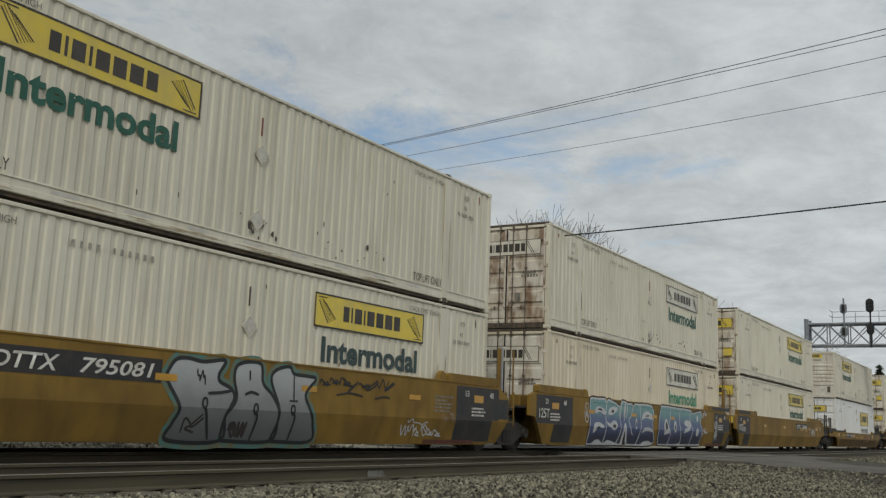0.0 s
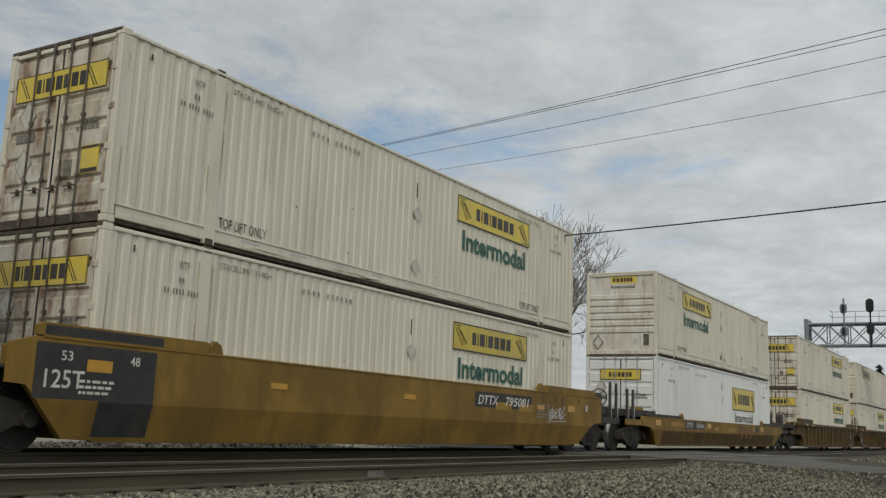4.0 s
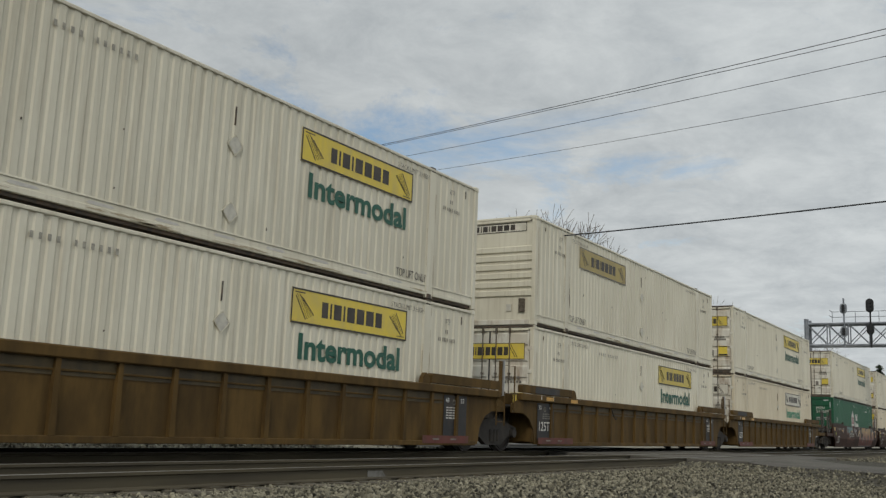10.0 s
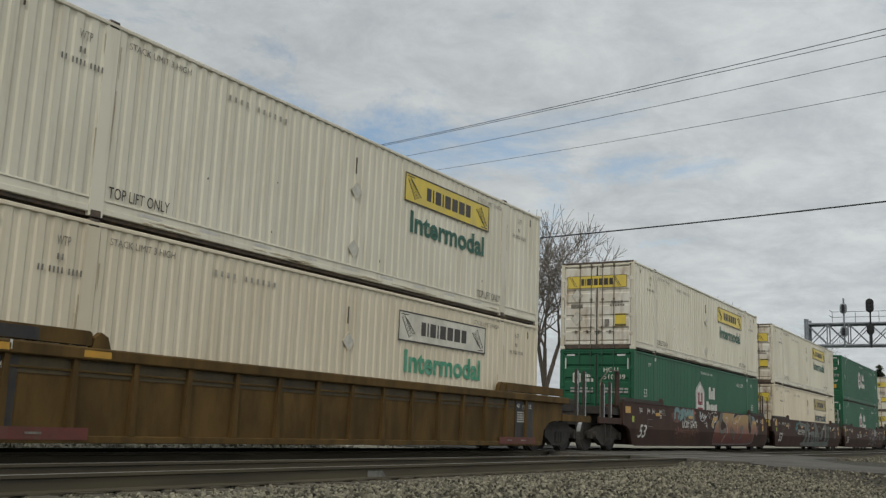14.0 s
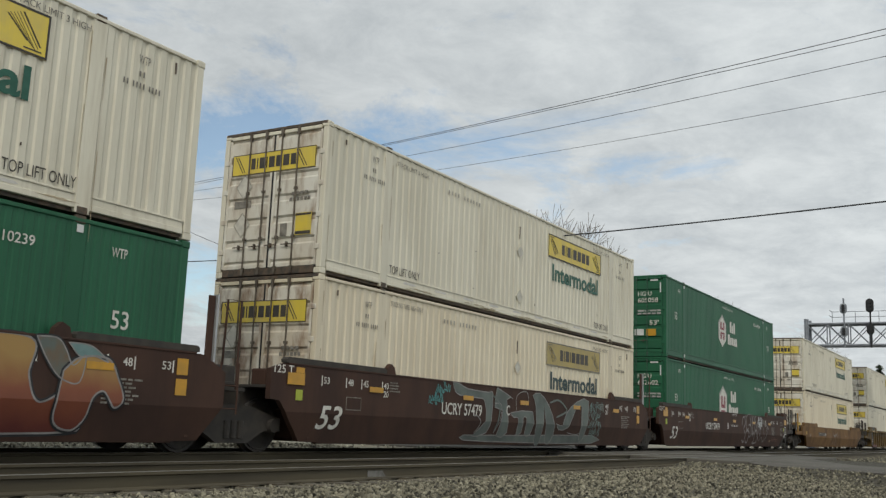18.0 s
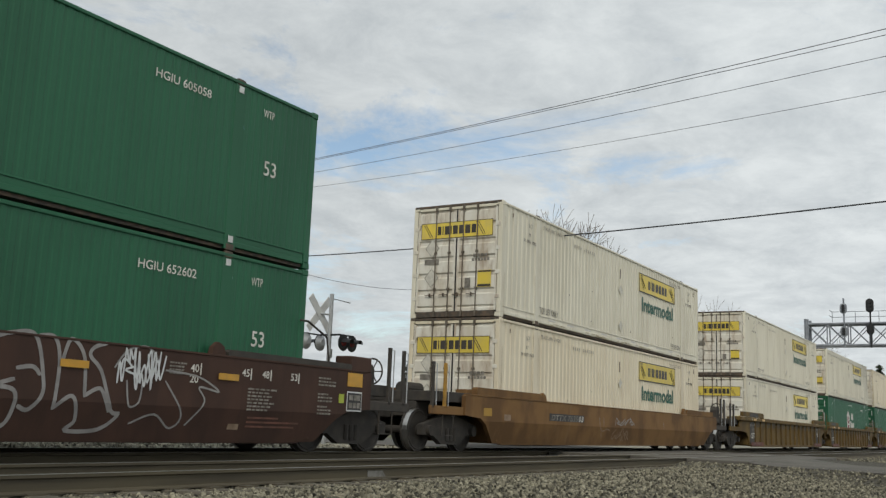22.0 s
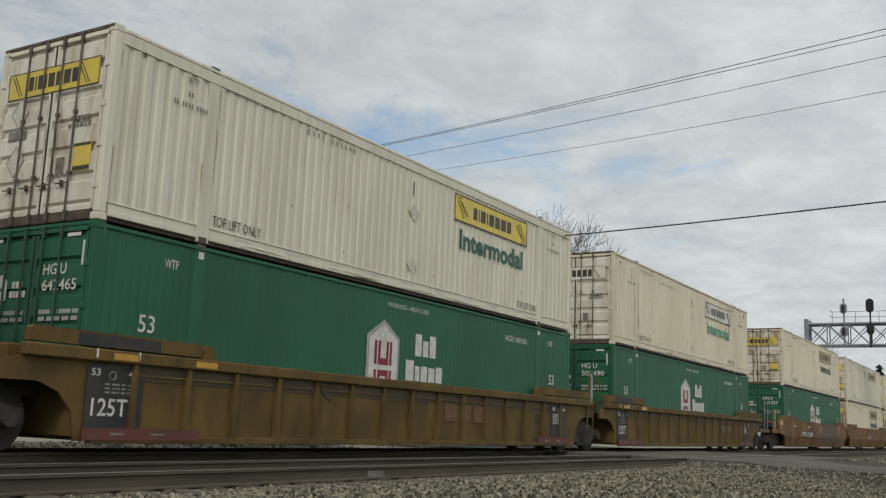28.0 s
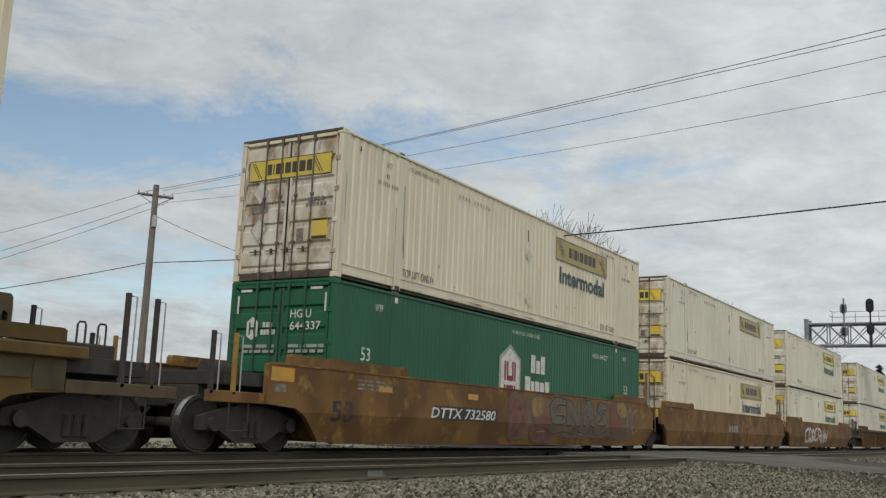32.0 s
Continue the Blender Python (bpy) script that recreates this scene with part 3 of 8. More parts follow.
def swaged(bm, y0, y1, rows, x_out, x_in):
    """A pressed sheet facing -x: rows of (z, out?) joined into one surface."""
    a = [bm.verts.new((x_out if o else x_in, y0, z)) for z, o in rows]
    b = [bm.verts.new((x_out if o else x_in, y1, z)) for z, o in rows]
    for i in range(len(rows) - 1):
        bm.faces.new((a[i], b[i], b[i + 1], a[i + 1]))
    return bm


def door_leaf(y0, y1):
    """One leaf: a sheet pressed into shallow horizontal pans."""
    def make(bm):
        rows = [(0.16, True), (0.22, True)]
        for z in (0.27, 0.69, 1.11, 1.53, 1.95, 2.37):
            rows += [(z, False), (z + 0.04, True), (z + 0.30, True), (z + 0.34, False)]
        rows += [(2.745, False), (2.75, True)]
        swaged(bm, y0, y1, rows, 0.012, 0.050)
    return make


def nose_wall(bm):
    rows = [(0.10, False), (0.74, False)]
    z = 0.75
    while z < 2.05:
        rows += [(z, False), (z + 0.03, True), (z + 0.155, True), (z + 0.185, False)]
        z += 0.235
    rows += [(2.82, False)]
    swaged(bm, 0.10, BOX_W - 0.10, rows, 0.008, 0.052)


def diamond(bm, x, z, r, w=0.02):
    for s, t in ((1, 1), (1, -1), (-1, 1), (-1, -1)):
        prism(bm, [(x + s * r, z), (x, z + t * r), (x, z + t * (r - w)), (x + s * (r - w), z)], -0.012, 0.0)


def side_sign(parent, x, z, w, h, film, ink, frame_ink, tall=False):
    """The carrier's side panel: film, a border, a slanted scroll and plain bars in place of the name."""
    bm = B()
    box(bm, 0, w, -0.006, 0.0, 0, h)
    sign = part("sign_panel", bm, film, parent)
    sign.matrix_local = pose(x, 0, z)
    bm = B()
    t = 0.03
    for a in ((0, w, 0, t), (0, w, h - t, h), (0, t, t, h - t), (w - t, w, t, h - t)):
        box(bm, a[0], a[1], -0.011, -0.006, a[2], a[3])
    part("border", bm, frame_ink, sign)
    bm = B()
    k = 0.0032
    for i in range(6):
        a, q, r = 0.10 + 0.04 * i, h * (0.88 - 0.05 * abs(i - 2)), h * (0.14 + 0.03 * i)
        wd = 0.028 if i in (0, 5) else 0.010
        prism(bm, [(a, q), (a + wd, q), (0.42 + 0.045 * i, r), (0.42 + 0.045 * i - wd, r)], -0.010, -0.0065)
        prism(bm, [(w - 0.42 - 0.045 * i, h - r), (w - 0.42 - 0.045 * i + wd, h - r), (w - a, h - q), (w - a - wd, h - q)], -0.010, -0.0065)
    for sx in (0.09, w - 0.36):
        prism(bm, [(sx, h * 0.90), (sx + 0.27, h * 0.90), (sx + 0.27, h * 0.87), (sx, h * 0.87)] if sx < 1 else [(sx, h * 0.13), (sx + 0.27, h * 0.13), (sx + 0.27, h * 0.10), (sx, h * 0.10)], -0.0105, -0.0065)
    part("scroll", bm, frame_ink, sign, kind="stuff")
    bar_row(sign, ink, w * 0.235, -0.0065, h * 0.27, w * 0.52, h * 0.46, NAME)
    return sign


def container(style):
    """style: paint, front ('door' or 'nose'), sign ('yellow', 'faded', 'bleached', 'new', None), logo at 'rear' or 'fore', word colour."""
    paint, front = style["paint"], style["front"]
    k = paint.name
    root = new("shipping_container")
    door_paint = GREEN if style["kind"] == "green" else WHITE_NEW if paint is WHITE_NEW else WHITE_DOOR_RUSTY if style.get("rusty") else WHITE_DOOR
    # frame
    for y, out, nm in ((0.006, -1, "near"), (BOX_W - 0.006, 1, "off")):
        part("side_wall", shared("side_wall|" + k + nm, side_sheet(y, out, *((0.234, 0.022) if style["kind"] == "white" else (0.165, 0.009))), paint), None, root)
        a, b = (0.0, 0.06) if out < 0 else (BOX_W - 0.06, BOX_W)
        part("bottom_rail", shared("bottom_rail|" + k + nm, lambda bm: [(box(bm, xa, xb, a, b, 0.075, 0.165, 0.008), box(bm, xa, xb, a + (0.014 if out < 0 else 0), b - (0 if out < 0 else 0.014), 0.165, 0.262, 0.004), box(bm, xa, xb, a, b, 0.262, 0.29, 0.005)) for xa, xb in ((0.17, POSTS[0] - 0.12), (POSTS[0] + 0.12, POSTS[1] - 0.12), (POSTS[1] + 0.12, BOX_L - 0.17))], paint), None, root)
        part("top_rail", shared("top_rail|" + k + nm, lambda bm: box(bm, 0.17, BOX_L - 0.17, a - (0.014 if out < 0 else 0), b + (0 if out < 0 else 0.014), 2.80, 2.864, 0.012), paint), None, root)
        if style.get("deep_rail"):
            part("rail_facing", shared("rail_facing|" + k + nm, lambda bm: box(bm, 0.17, BOX_L - 0.17, a - (0.008 if out < 0 else 0), b + (0 if out < 0 else 0.008), 2.62, 2.796, 0.006), paint), None, root)
        for p in POSTS:
            part("lifting_post", shared("lifting_post|%s%s%.1f" % (k, nm, p), lambda bm: box(bm, p - 0.125, p + 0.125, a - 0.002 if out < 0 else a, b if out < 0 else b + 0.002, 0.02, 2.80, 0.006), paint), None, root)
            for z in (0.0, BOX_H - 0.11):
                part("corner_casting", shared("corner_casting|%s%.1f%.1f" % (nm, p, z), lambda bm: box(bm, p - 0.09, p + 0.09, a - 0.012 if out < 0 else a, b if out < 0 else b + 0.012, z, z + 0.11, 0.012), CASTING), None, root)
        for x0, x1 in ((0.0, 0.15), (BOX_L - 0.15, BOX_L)):
            part("corner_post", shared("corner_post|%s%s%.1f" % (k, nm, x0), lambda bm: box(bm, x0, x1, a, b + 0.06 if out < 0 else b, 0.11, BOX_H - 0.11, 0.012) if out < 0 else box(bm, x0, x1, a - 0.06, b, 0.11, BOX_H - 0.11, 0.012), paint), None, root)
            for z in (0.0, BOX_H - 0.112):
                part("corner_casting", shared("end_casting|%s%s%.1f%.1f" % (k, nm, x0, z), lambda bm: box(bm, x0 - 0.002, x1 + 0.02, (a if out < 0 else a - 0.1) - 0.002, (b + 0.1 if out < 0 else b) + 0.002, z, z + 0.112, 0.014), paint), None, root)
    part("roof", shared("roof|" + k, lambda bm: corrugated(bm, 0.05, BOX_L - 0.05, 0.05, BOX_W - 0.05, 0.5, 0.02, lambda a, d, b: (a, b, BOX_H - 0.03 - d)), paint), None, root)
    part("floor", shared("floor|" + k, lambda bm: box(bm, 0.05, BOX_L - 0.05, 0.06, BOX_W - 0.06, 0.02, 0.12), CASTING), None, root)
    part("rear_wall", shared("rear_wall|" + k, lambda bm: corrugated(bm, 0.1, BOX_W - 0.1, 0.1, 2.8, 0.3, 0.04, lambda a, d, b: (BOX_L - 0.03 - d, a, b)), paint), None, root)
    part("header", shared("header|" + k + front, lambda bm: box(bm, 0.0, 0.12, 0.17, BOX_W - 0.17, 2.76, 2.832, 0.008), paint), None, root)
    part("roof_edge", shared("roof_edge|" + k + front, lambda bm: box(bm, -0.004, 0.14, 0.02, BOX_W - 0.02, 2.836, BOX_H + 0.004, 0.01), CASTING if front == "door" and style["kind"] == "white" else paint), None, root)
    part("sill", shared("sill|" + k + front, lambda bm: box(bm, 0.0, 0.12, 0.17, BOX_W - 0.17, 0.01, 0.15, 0.01), door_paint if front == "nose" or style["kind"] == "green" else CASTING), None, root)
    if front == "door":
        mid = BOX_W / 2
        part("gasket", shared("gasket|", lambda bm: (box(bm, 0.06, 0.10, 0.11, BOX_W - 0.11, 0.13, 2.78), box(bm, 0.008, 0.058, mid - 0.0205, mid + 0.0205, 0.16, 2.75), box(bm, 0.016, 0.058, BOX_W - 0.132, BOX_W - 0.112, 0.16, 2.75)), GASKET), None, root)
        for i, (y0, y1) in enumerate(((0.135, mid - 0.022), (mid + 0.022, BOX_W - 0.135))):
            leaf = part("door", shared("door|%s%s%d" % (k, door_paint.name, i), door_leaf(y0, y1), door_paint), None, root)
            for f in (0.20, 0.60):
                yy = mid + (f if i else -f)
                part("lock_rod", shared("lock_rod|%s%.3f" % (style["kind"] + str(paint is WHITE_NEW), yy), lambda bm: (tube(bm, (-0.016, yy, 0.06), (-0.016, yy, 2.84), 0.016, n=8), [box(bm, -0.028, 0.012, yy - 0.036, yy + 0.036, zz, zz + 0.05) for zz in (0.12, 0.70, 1.62)], [box(bm, -0.030, 0.012, yy - 0.030, yy + 0.030, za, zb) for za, zb in ((0.03, 0.115), (2.70, 2.86))]), GALV if paint is WHITE_NEW else ROD if style["kind"] == "white" else GREEN_ROD), None, leaf)
                part("handle", shared("handle|%.3f" % yy, lambda bm: (box(bm, -0.045, -0.03, yy - 0.02, yy + 0.26, 0.565, 0.585), box(bm, -0.045, -0.0, yy + 0.11, yy + 0.14, 0.53, 0.62)), CASTING), None, leaf)
            yh = y0 - 0.03 if i == 0 else y1 + 0.03
            for zz in (0.45, 1.05, 1.65, 2.25):
                part("hinge", shared("hinge|%s%d%.2f" % (door_paint.name, i, zz), lambda bm: box(bm, -0.012, 0.05, yh - 0.06, yh + 0.06, zz, zz + 0.10, 0.01), door_paint), None, leaf)
            for yy in (y0, y1 - 0.055):
                part("door_stile", shared("door_stile|%s%.3f" % (door_paint.name, yy), lambda bm: box(bm, 0.004, 0.052, yy, yy + 0.055, 0.165, 2.745, 0.006), door_paint), None, leaf)
        if style["kind"] == "white":
            film = {"yellow": YELLOW, "faded": YELLOW_FADED, "bleached": CREAM, "new": YELLOW}[style.get("door_sign", "yellow")]
            if paint is WHITE_NEW:
                sign = part("door_sign", shared("small_door_sign|", lambda bm: box(bm, 0.0, 0.008, 0.56, 2.06, 2.03, 2.42), film), None, root)
                part("border", shared("small_door_border|", lambda bm: [box(bm, -0.003, 0.0, q[0], q[1], q[2], q[3]) for q in ((0.56, 2.06, 2.03, 2.06), (0.56, 2.06, 2.39, 2.42), (0.56, 0.59, 2.06, 2.39), (2.03, 2.06, 2.06, 2.39))], SIGN_DARK), None, sign)
                bar_row(sign, SIGN_DARK, 0.0, 1.72, 2.14, 0.82, 0.16, NAME, end=True)
            else:
                sign = part("door_sign", shared("door_sign|" + film.name, lambda bm: box(bm, 0.0, 0.008, 0.26, BOX_W - 0.24, 2.02, 2.44), film), None, root)
                part("border", shared("door_border|", lambda bm: [box(bm, -0.003, 0.0, q[0], q[1], q[2], q[3]) for q in ((0.26, 2.35, 2.02, 2.035), (0.26, 2.35, 2.425, 2.44), (0.26, 0.275, 2.035, 2.425), (2.335, 2.35, 2.035, 2.425))], SIGN_DARK), None, sign)
                bar_row(sign, SIGN_DARK, 0.0, 1.86, 2.12, 1.12, 0.22, NAME, end=True)
                part("scroll", shared("door_scroll|", lambda bm: [prism(bm, [(yy, 2.40), (yy - 0.02, 2.40), (yy - 0.22, 2.07), (yy - 0.20, 2.07)], -0.004, 0.0, "x") for yy in (2.28, 2.22, 0.74, 0.68)], SIGN_DARK), None, sign, kind="stuff")
            part("number_marking", shared("door_number|", lambda bm: (end_bars(bm, 0.008, 0.80, 1.52, 0.40, 0.06, [1, 1, 1, 1], 0.3), end_bars(bm, 0.008, 0.84, 1.40, 0.50, 0.07, [1, 1, 1, 1, 1, 1], 0.3)), SIGN_GREY), None, root, kind="stuff")
            if style.get("sticker", True):
                st = part("warning_sticker", shared("warning_sticker|", lambda bm: box(bm, 0.002, 0.009, 0.28, 0.66, 0.74, 1.16), YELLOW), None, root)
                for z0, z1 in ((1.11, 1.15), (0.75, 0.81)):
                    part("sticker_bar", shared("sticker_bar|%.2f" % z0, lambda bm: box(bm, -0.001, 0.002, 0.29, 0.65, z0, z1), SIGN_DARK), None, st)
            part("data_plate", shared("data_plate|", lambda bm: box(bm, 0.0, 0.009, 0.86, 1.02, 0.74, 0.98), SIGN_GREY), None, root)
            for zc in (1.02, 1.78):
                part("placard", shared("door_placard|%.2f" % zc, lambda bm: prism(bm, [(2.0 + 0.2, zc), (2.02, zc + 0.23), (1.86, zc + 0.10), (1.80, zc), (1.93, zc - 0.14), (2.0, zc - 0.24)], 0.0, 0.0095, "x"), PLACARD), None, root)
                part("placard_edge", shared("door_placard_edge|%.2f" % zc, lambda bm: [prism(bm, [(2.0 + q * 0.21, zc), (2.0, zc + t * 0.25), (2.0, zc + t * 0.225), (2.0 + q * 0.185, zc)], -0.004, 0.0, "x") for q in (1, -1) for t in (1, -1)], STENCIL_FAINT), None, root)
            if style["sign"] != "bleached":
                part("notice_plate", shared("door_notice_plate|", lambda bm: box(bm, -0.001, 0.009, 1.80, 2.22, 1.36, 1.50), SIGN_GREY), None, root)
        else:
            hexa = part("door_emblem", shared("door_emblem|", lambda bm: prism(bm, [(2.12, 1.83), (2.12, 2.10), (1.98, 2.20), (1.84, 2.10), (1.84, 1.83), (1.98, 1.75)], 0.0, 0.008, "x"), WHITE_INK), None, root)
            part("emblem_mark", shared("door_emblem_bars|", lambda bm: (box(bm, -0.003, 0.0, 2.02, 2.06, 1.85, 2.09), box(bm, -0.003, 0.0, 1.90, 1.94, 1.85, 2.09), box(bm, -0.003, 0.0, 1.94, 2.02, 1.95, 2.0)), GREEN), None, hexa, kind="stuff")
            part("name_mark", shared("hub_door_name|", lambda bm: (end_bars(bm, 0.008, 1.72, 1.99, 0.24, 0.10, [1, 1, 1], 0.3), end_bars(bm, 0.008, 1.76, 1.85, 0.36, 0.10, [1, 1, 1, 1, 1], 0.3)), WHITE_INK), None, root, kind="stuff")
            part("notice", shared("hub_notice|", lambda bm: (end_bars(bm, 0.008, 1.05, 1.60, 0.85, 0.06, [2, 1, 2, 1], 0.3), end_bars(bm, 0.008, 1.05, 1.50, 0.85, 0.06, [1, 2, 1, 1], 0.3), end_bars(bm, 0.008, 2.2, 1.60, 0.8, 0.06, [2, 2, 1], 0.3), end_bars(bm, 0.008, 2.2, 1.50, 0.8, 0.06, [1, 2, 2], 0.3)), EMBLEM_GREY), None, root, kind="stuff")
            for yy in (0.30, 2.05):
                part("reflector", shared("hub_reflector|%.1f" % yy, lambda bm: box(bm, -0.002, 0.008, yy, yy + 0.28, 2.69, 2.74), SIGN_WHITE), None, root)
            for yy in (0.19, 2.36):
                part("reflector", shared("hub_reflector_tall|%.2f" % yy, lambda bm: box(bm, -0.002, 0.008, yy, yy + 0.04, 2.27, 2.62), SIGN_WHITE), None, root)
    else:
        clean = style.get("door_sign") == "bleached"
        part("nose_wall", shared("nose_wall|%s%d" % (k, clean), nose_wall, paint if clean else door_paint), None, root)
        film = {"yellow": YELLOW, "bleached": CREAM}[style.get("door_sign", "yellow")]
        sign = part("nose_sign", shared("nose_sign|" + film.name, lambda bm: box(bm, 0.044, 0.05, 0.75 if film is YELLOW else 0.3, 1.7 if film is YELLOW else 2.2, 2.50, 2.74), film), None, root)
        if film is YELLOW:
            bar_row(sign, SIGN_DARK, 0.044, 1.62, 2.55, 0.72, 0.14, NAME, end=True)
        else:
            part("border", shared("nose_border|", lambda bm: [box(bm, 0.039, 0.044, q[0], q[1], q[2], q[3]) for q in ((0.3, 2.2, 2.50, 2.515), (0.3, 2.2, 2.725, 2.74), (0.3, 0.315, 2.515, 2.725), (2.185, 2.2, 2.515, 2.725))], SIGN_DARK), None, sign)
            bar_row(sign, SIGN_DARK, 0.044, 1.85, 2.545, 1.2, 0.15, NAME, end=True)
        if film is YELLOW:
            lettering(root, "Intermodal", NAVY_INK, 0.045, 1.70, 2.32, 0.88, 0.12, 0.02, "end")
        part("document_box", shared("document_box|", lambda bm: box(bm, 0.0, 0.05, 0.30, 0.48, 0.34, 0.70, 0.01), ROD), None, root)
        part("data_plate", shared("nose_data_plate|", lambda bm: box(bm, 0.03, 0.05, 0.7, 0.85, 0.38, 0.56), PLACARD), None, root)
        part("placard_holder", shared("nose_placard|", lambda bm: [prism(bm, [(2.15 + s * 0.2, zc), (2.15, zc + t * 0.26), (2.15, zc + t * 0.23), (2.15 + s * 0.17, zc)], 0.006, 0.052, "x") for s in (1, -1) for t in (1, -1) for zc in (0.45,)], STENCIL_FAINT), None, root)
    # side markings
    if style["kind"] == "white":
        x = 9.66 if style["logo"] == "rear" else 2.85
        tall = style["sign"] == "new"
        film = {"yellow": YELLOW, "faded": YELLOW_FADED, "bleached": CREAM, "new": YELLOW, "brown": YELLOW_BROWN}[style["sign"]]
        z = 1.93 if not tall else 1.36
        side_sign(root, x - 0.12 * tall, z, 3.66, 0.62 if not tall else 0.94, film, SIGN_DARK if style["sign"] != "faded" else SIGN_GREY, SIGN_DARK if style["sign"] in ("yellow", "new", "bleached") else SIGN_GREY)
        if style.get("word"):
            word(root, "Intermodal", style["word"], x + (0.30 if tall else 0.26 if style["logo"] == "rear" else 0.15), -0.004, z - 0.63 if not tall else z - 0.50, 2.9 if tall else 3.2 if style["logo"] == "rear" else 3.1, 0.47 if not tall else 0.38, 0.031 if not tall else 0.008, "bold %s letter" % ("green" if style["word"] in (GREEN_INK, GREEN_PALE) else "dark slate"))
        for xx in ((2.20, 12.85) if style["upper"] else (2.20,)):
            if style["upper"]:
                lettering(root, "TOP LIFT ONLY", SIGN_DARK, xx, -0.004, 0.33, 1.14, 0.165)
        for xx in (2.32, 12.75):
            lettering(root, "STACK LIMIT 3 HIGH" if style["sign"] != "brown" else "STACKING THREE HIGH ONLY", STENCIL, xx, -0.004, 2.58, 1.22, 0.10)
        part("stencil", shared("stencil_bars|", lambda bm: bars(bm, 4.4, 0.0, 2.46, 1.35, 0.09, [1, 0.9, 1.1, 1, -1, 0.8, 1, 1.1, 0.9, 1, 1], 1.8), STENCIL_FAINT), None, root, kind="stuff")
        for xx in (1.45, 14.85):
            lettering(root, "WTP", STENCIL, xx, -0.004, 2.44, 0.22, 0.13)
        part("notice", shared("notice_bars|", lambda bm: [bars(bm, xx + dx, 0.0, zz, w, 0.085, ws, 1.5) for xx in (1.15, 14.55) for dx, zz, w, ws in ((0.33, 2.24, 0.10, [1, 1]), (0.05, 2.06, 0.66, [1, 1, -0.3, 1, 1, 1, 1, -0.4, 1, 1, 1, 1]))], STENCIL), None, root, kind="stuff")
        for zz in (1.75, 0.62):
            part("placard_holder", shared("placard_holder|%s%.2f" % (k, zz), lambda bm: diamond(bm, 8.0, zz, 0.19), paint), None, root)
            part("placard", shared("placard|%.2f" % zz, lambda bm: prism(bm, [(8.0 + 0.15, zz), (8.03, zz + 0.15), (7.9, zz + 0.10), (7.85, zz - 0.01), (7.99, zz - 0.15), (8.06, zz - 0.12)], -0.0085, -0.004), PLACARD), None, root)
        for q in ((0.56, 0.58, 2.56, 2.66), (15.55, 15.575, 2.50, 2.68), (7.95, 7.972, 2.08, 2.40)):
            part("vent_slot", shared("vent_slot|%.2f%d" % (q[0], style["scuffs"] > 3), lambda bm: box(bm, q[0], q[1], -0.008, 0.01, q[2], q[3]), SLOT_RED if style["scuffs"] > 3 else CASTING), None, root)
        for i in range(9):
            xx = 2.75 + 1.235 * i
            part("rub_mark", shared("rub_mark|%d" % i, lambda bm: prism(bm, [(xx, 0.196), (xx + 0.06, 0.182), (xx + 0.42, 0.184), (xx + 0.50, 0.20), (xx + 0.44, 0.228), (xx + 0.05, 0.232)], 0.0105, 0.016), RUB), None, root, "pale rubbed patch on the bottom rail")
        if style["sign"] in ("brown", "bleached") and style["upper"]:
            part("gouge", shared("gouge|", lambda bm: prism(bm, [(2.175, 1.25), (2.20, 0.95), (2.215, 0.70), (2.195, 0.80), (2.17, 1.05)], -0.006, 0.002), CASTING), None, root, "dark vertical gouge beside the post")
        part("rust_streak", shared("rust_streak|%d%d" % (style.get("scuffs", 0), style["upper"]), lambda bm: streaks(bm, style.get("scuffs", 0) * 2 + style["upper"]), STREAK), None, root, "thin tan rust streaks and soil", kind="stuff")
        part("scuff", shared("scuff|%d" % style.get("scuffs", 0), lambda bm: scuffs(bm, style.get("scuffs", 0)), CASTING), None, root, "dark rubbed patches on the ridges", kind="stuff")
    else:
        up = style["upper"]
        ex = 6.55
        foot = [(ex, 1.28), (ex + 0.56, 0.96), (ex + 1.12, 1.28)] if up else [(ex, 0.95), (ex + 1.12, 0.95)]
        fz = foot[0][1] + 0.01
        emblem = part("emblem", shared("emblem|%d" % up, lambda bm: prism(bm, foot + [(ex + 1.12, 1.95), (ex + 0.56, 2.28), (ex, 1.95)], -0.006, 0.0), WHITE_INK), None, root)
        part("emblem_edge", shared("emblem_edge|%d" % up, lambda bm: (prism(bm, [(ex, 1.95), (ex + 0.56, 2.28), (ex + 1.12, 1.95), (ex + 1.12, 1.88), (ex + 0.56, 2.19), (ex + 0.08, 1.90)], -0.010, -0.0065), prism(bm, [(ex, fz), (ex, 1.945), (ex + 0.08, 1.895), (ex + 0.08, fz)], -0.010, -0.0065), prism(bm, [(ex + 1.06, fz), (ex + 1.06, 1.91), (ex + 1.12, 1.875), (ex + 1.12, fz)], -0.010, -0.0065)), EMBLEM_GREY), None, emblem)
        za, zb, zc, zd, ze, zf = (1.26, 1.47, 1.56, 1.66, 1.75, 1.97) if up else (1.0, 1.17, 1.29, 1.39, 1.52, 1.86)
        for x0, x1 in ((0.26, 0.34), (0.385, 0.465), (0.67, 0.745), (0.785, 0.86)):
            for z0, z1 in ((za, zc), (zd, zf)):
                part("emblem_bar", shared("emblem_bar|%.2f%.2f" % (x0, z1), lambda bm: box(bm, ex + x0, ex + x1, -0.011, -0.006, z0, z1), RED_INK), None, emblem)
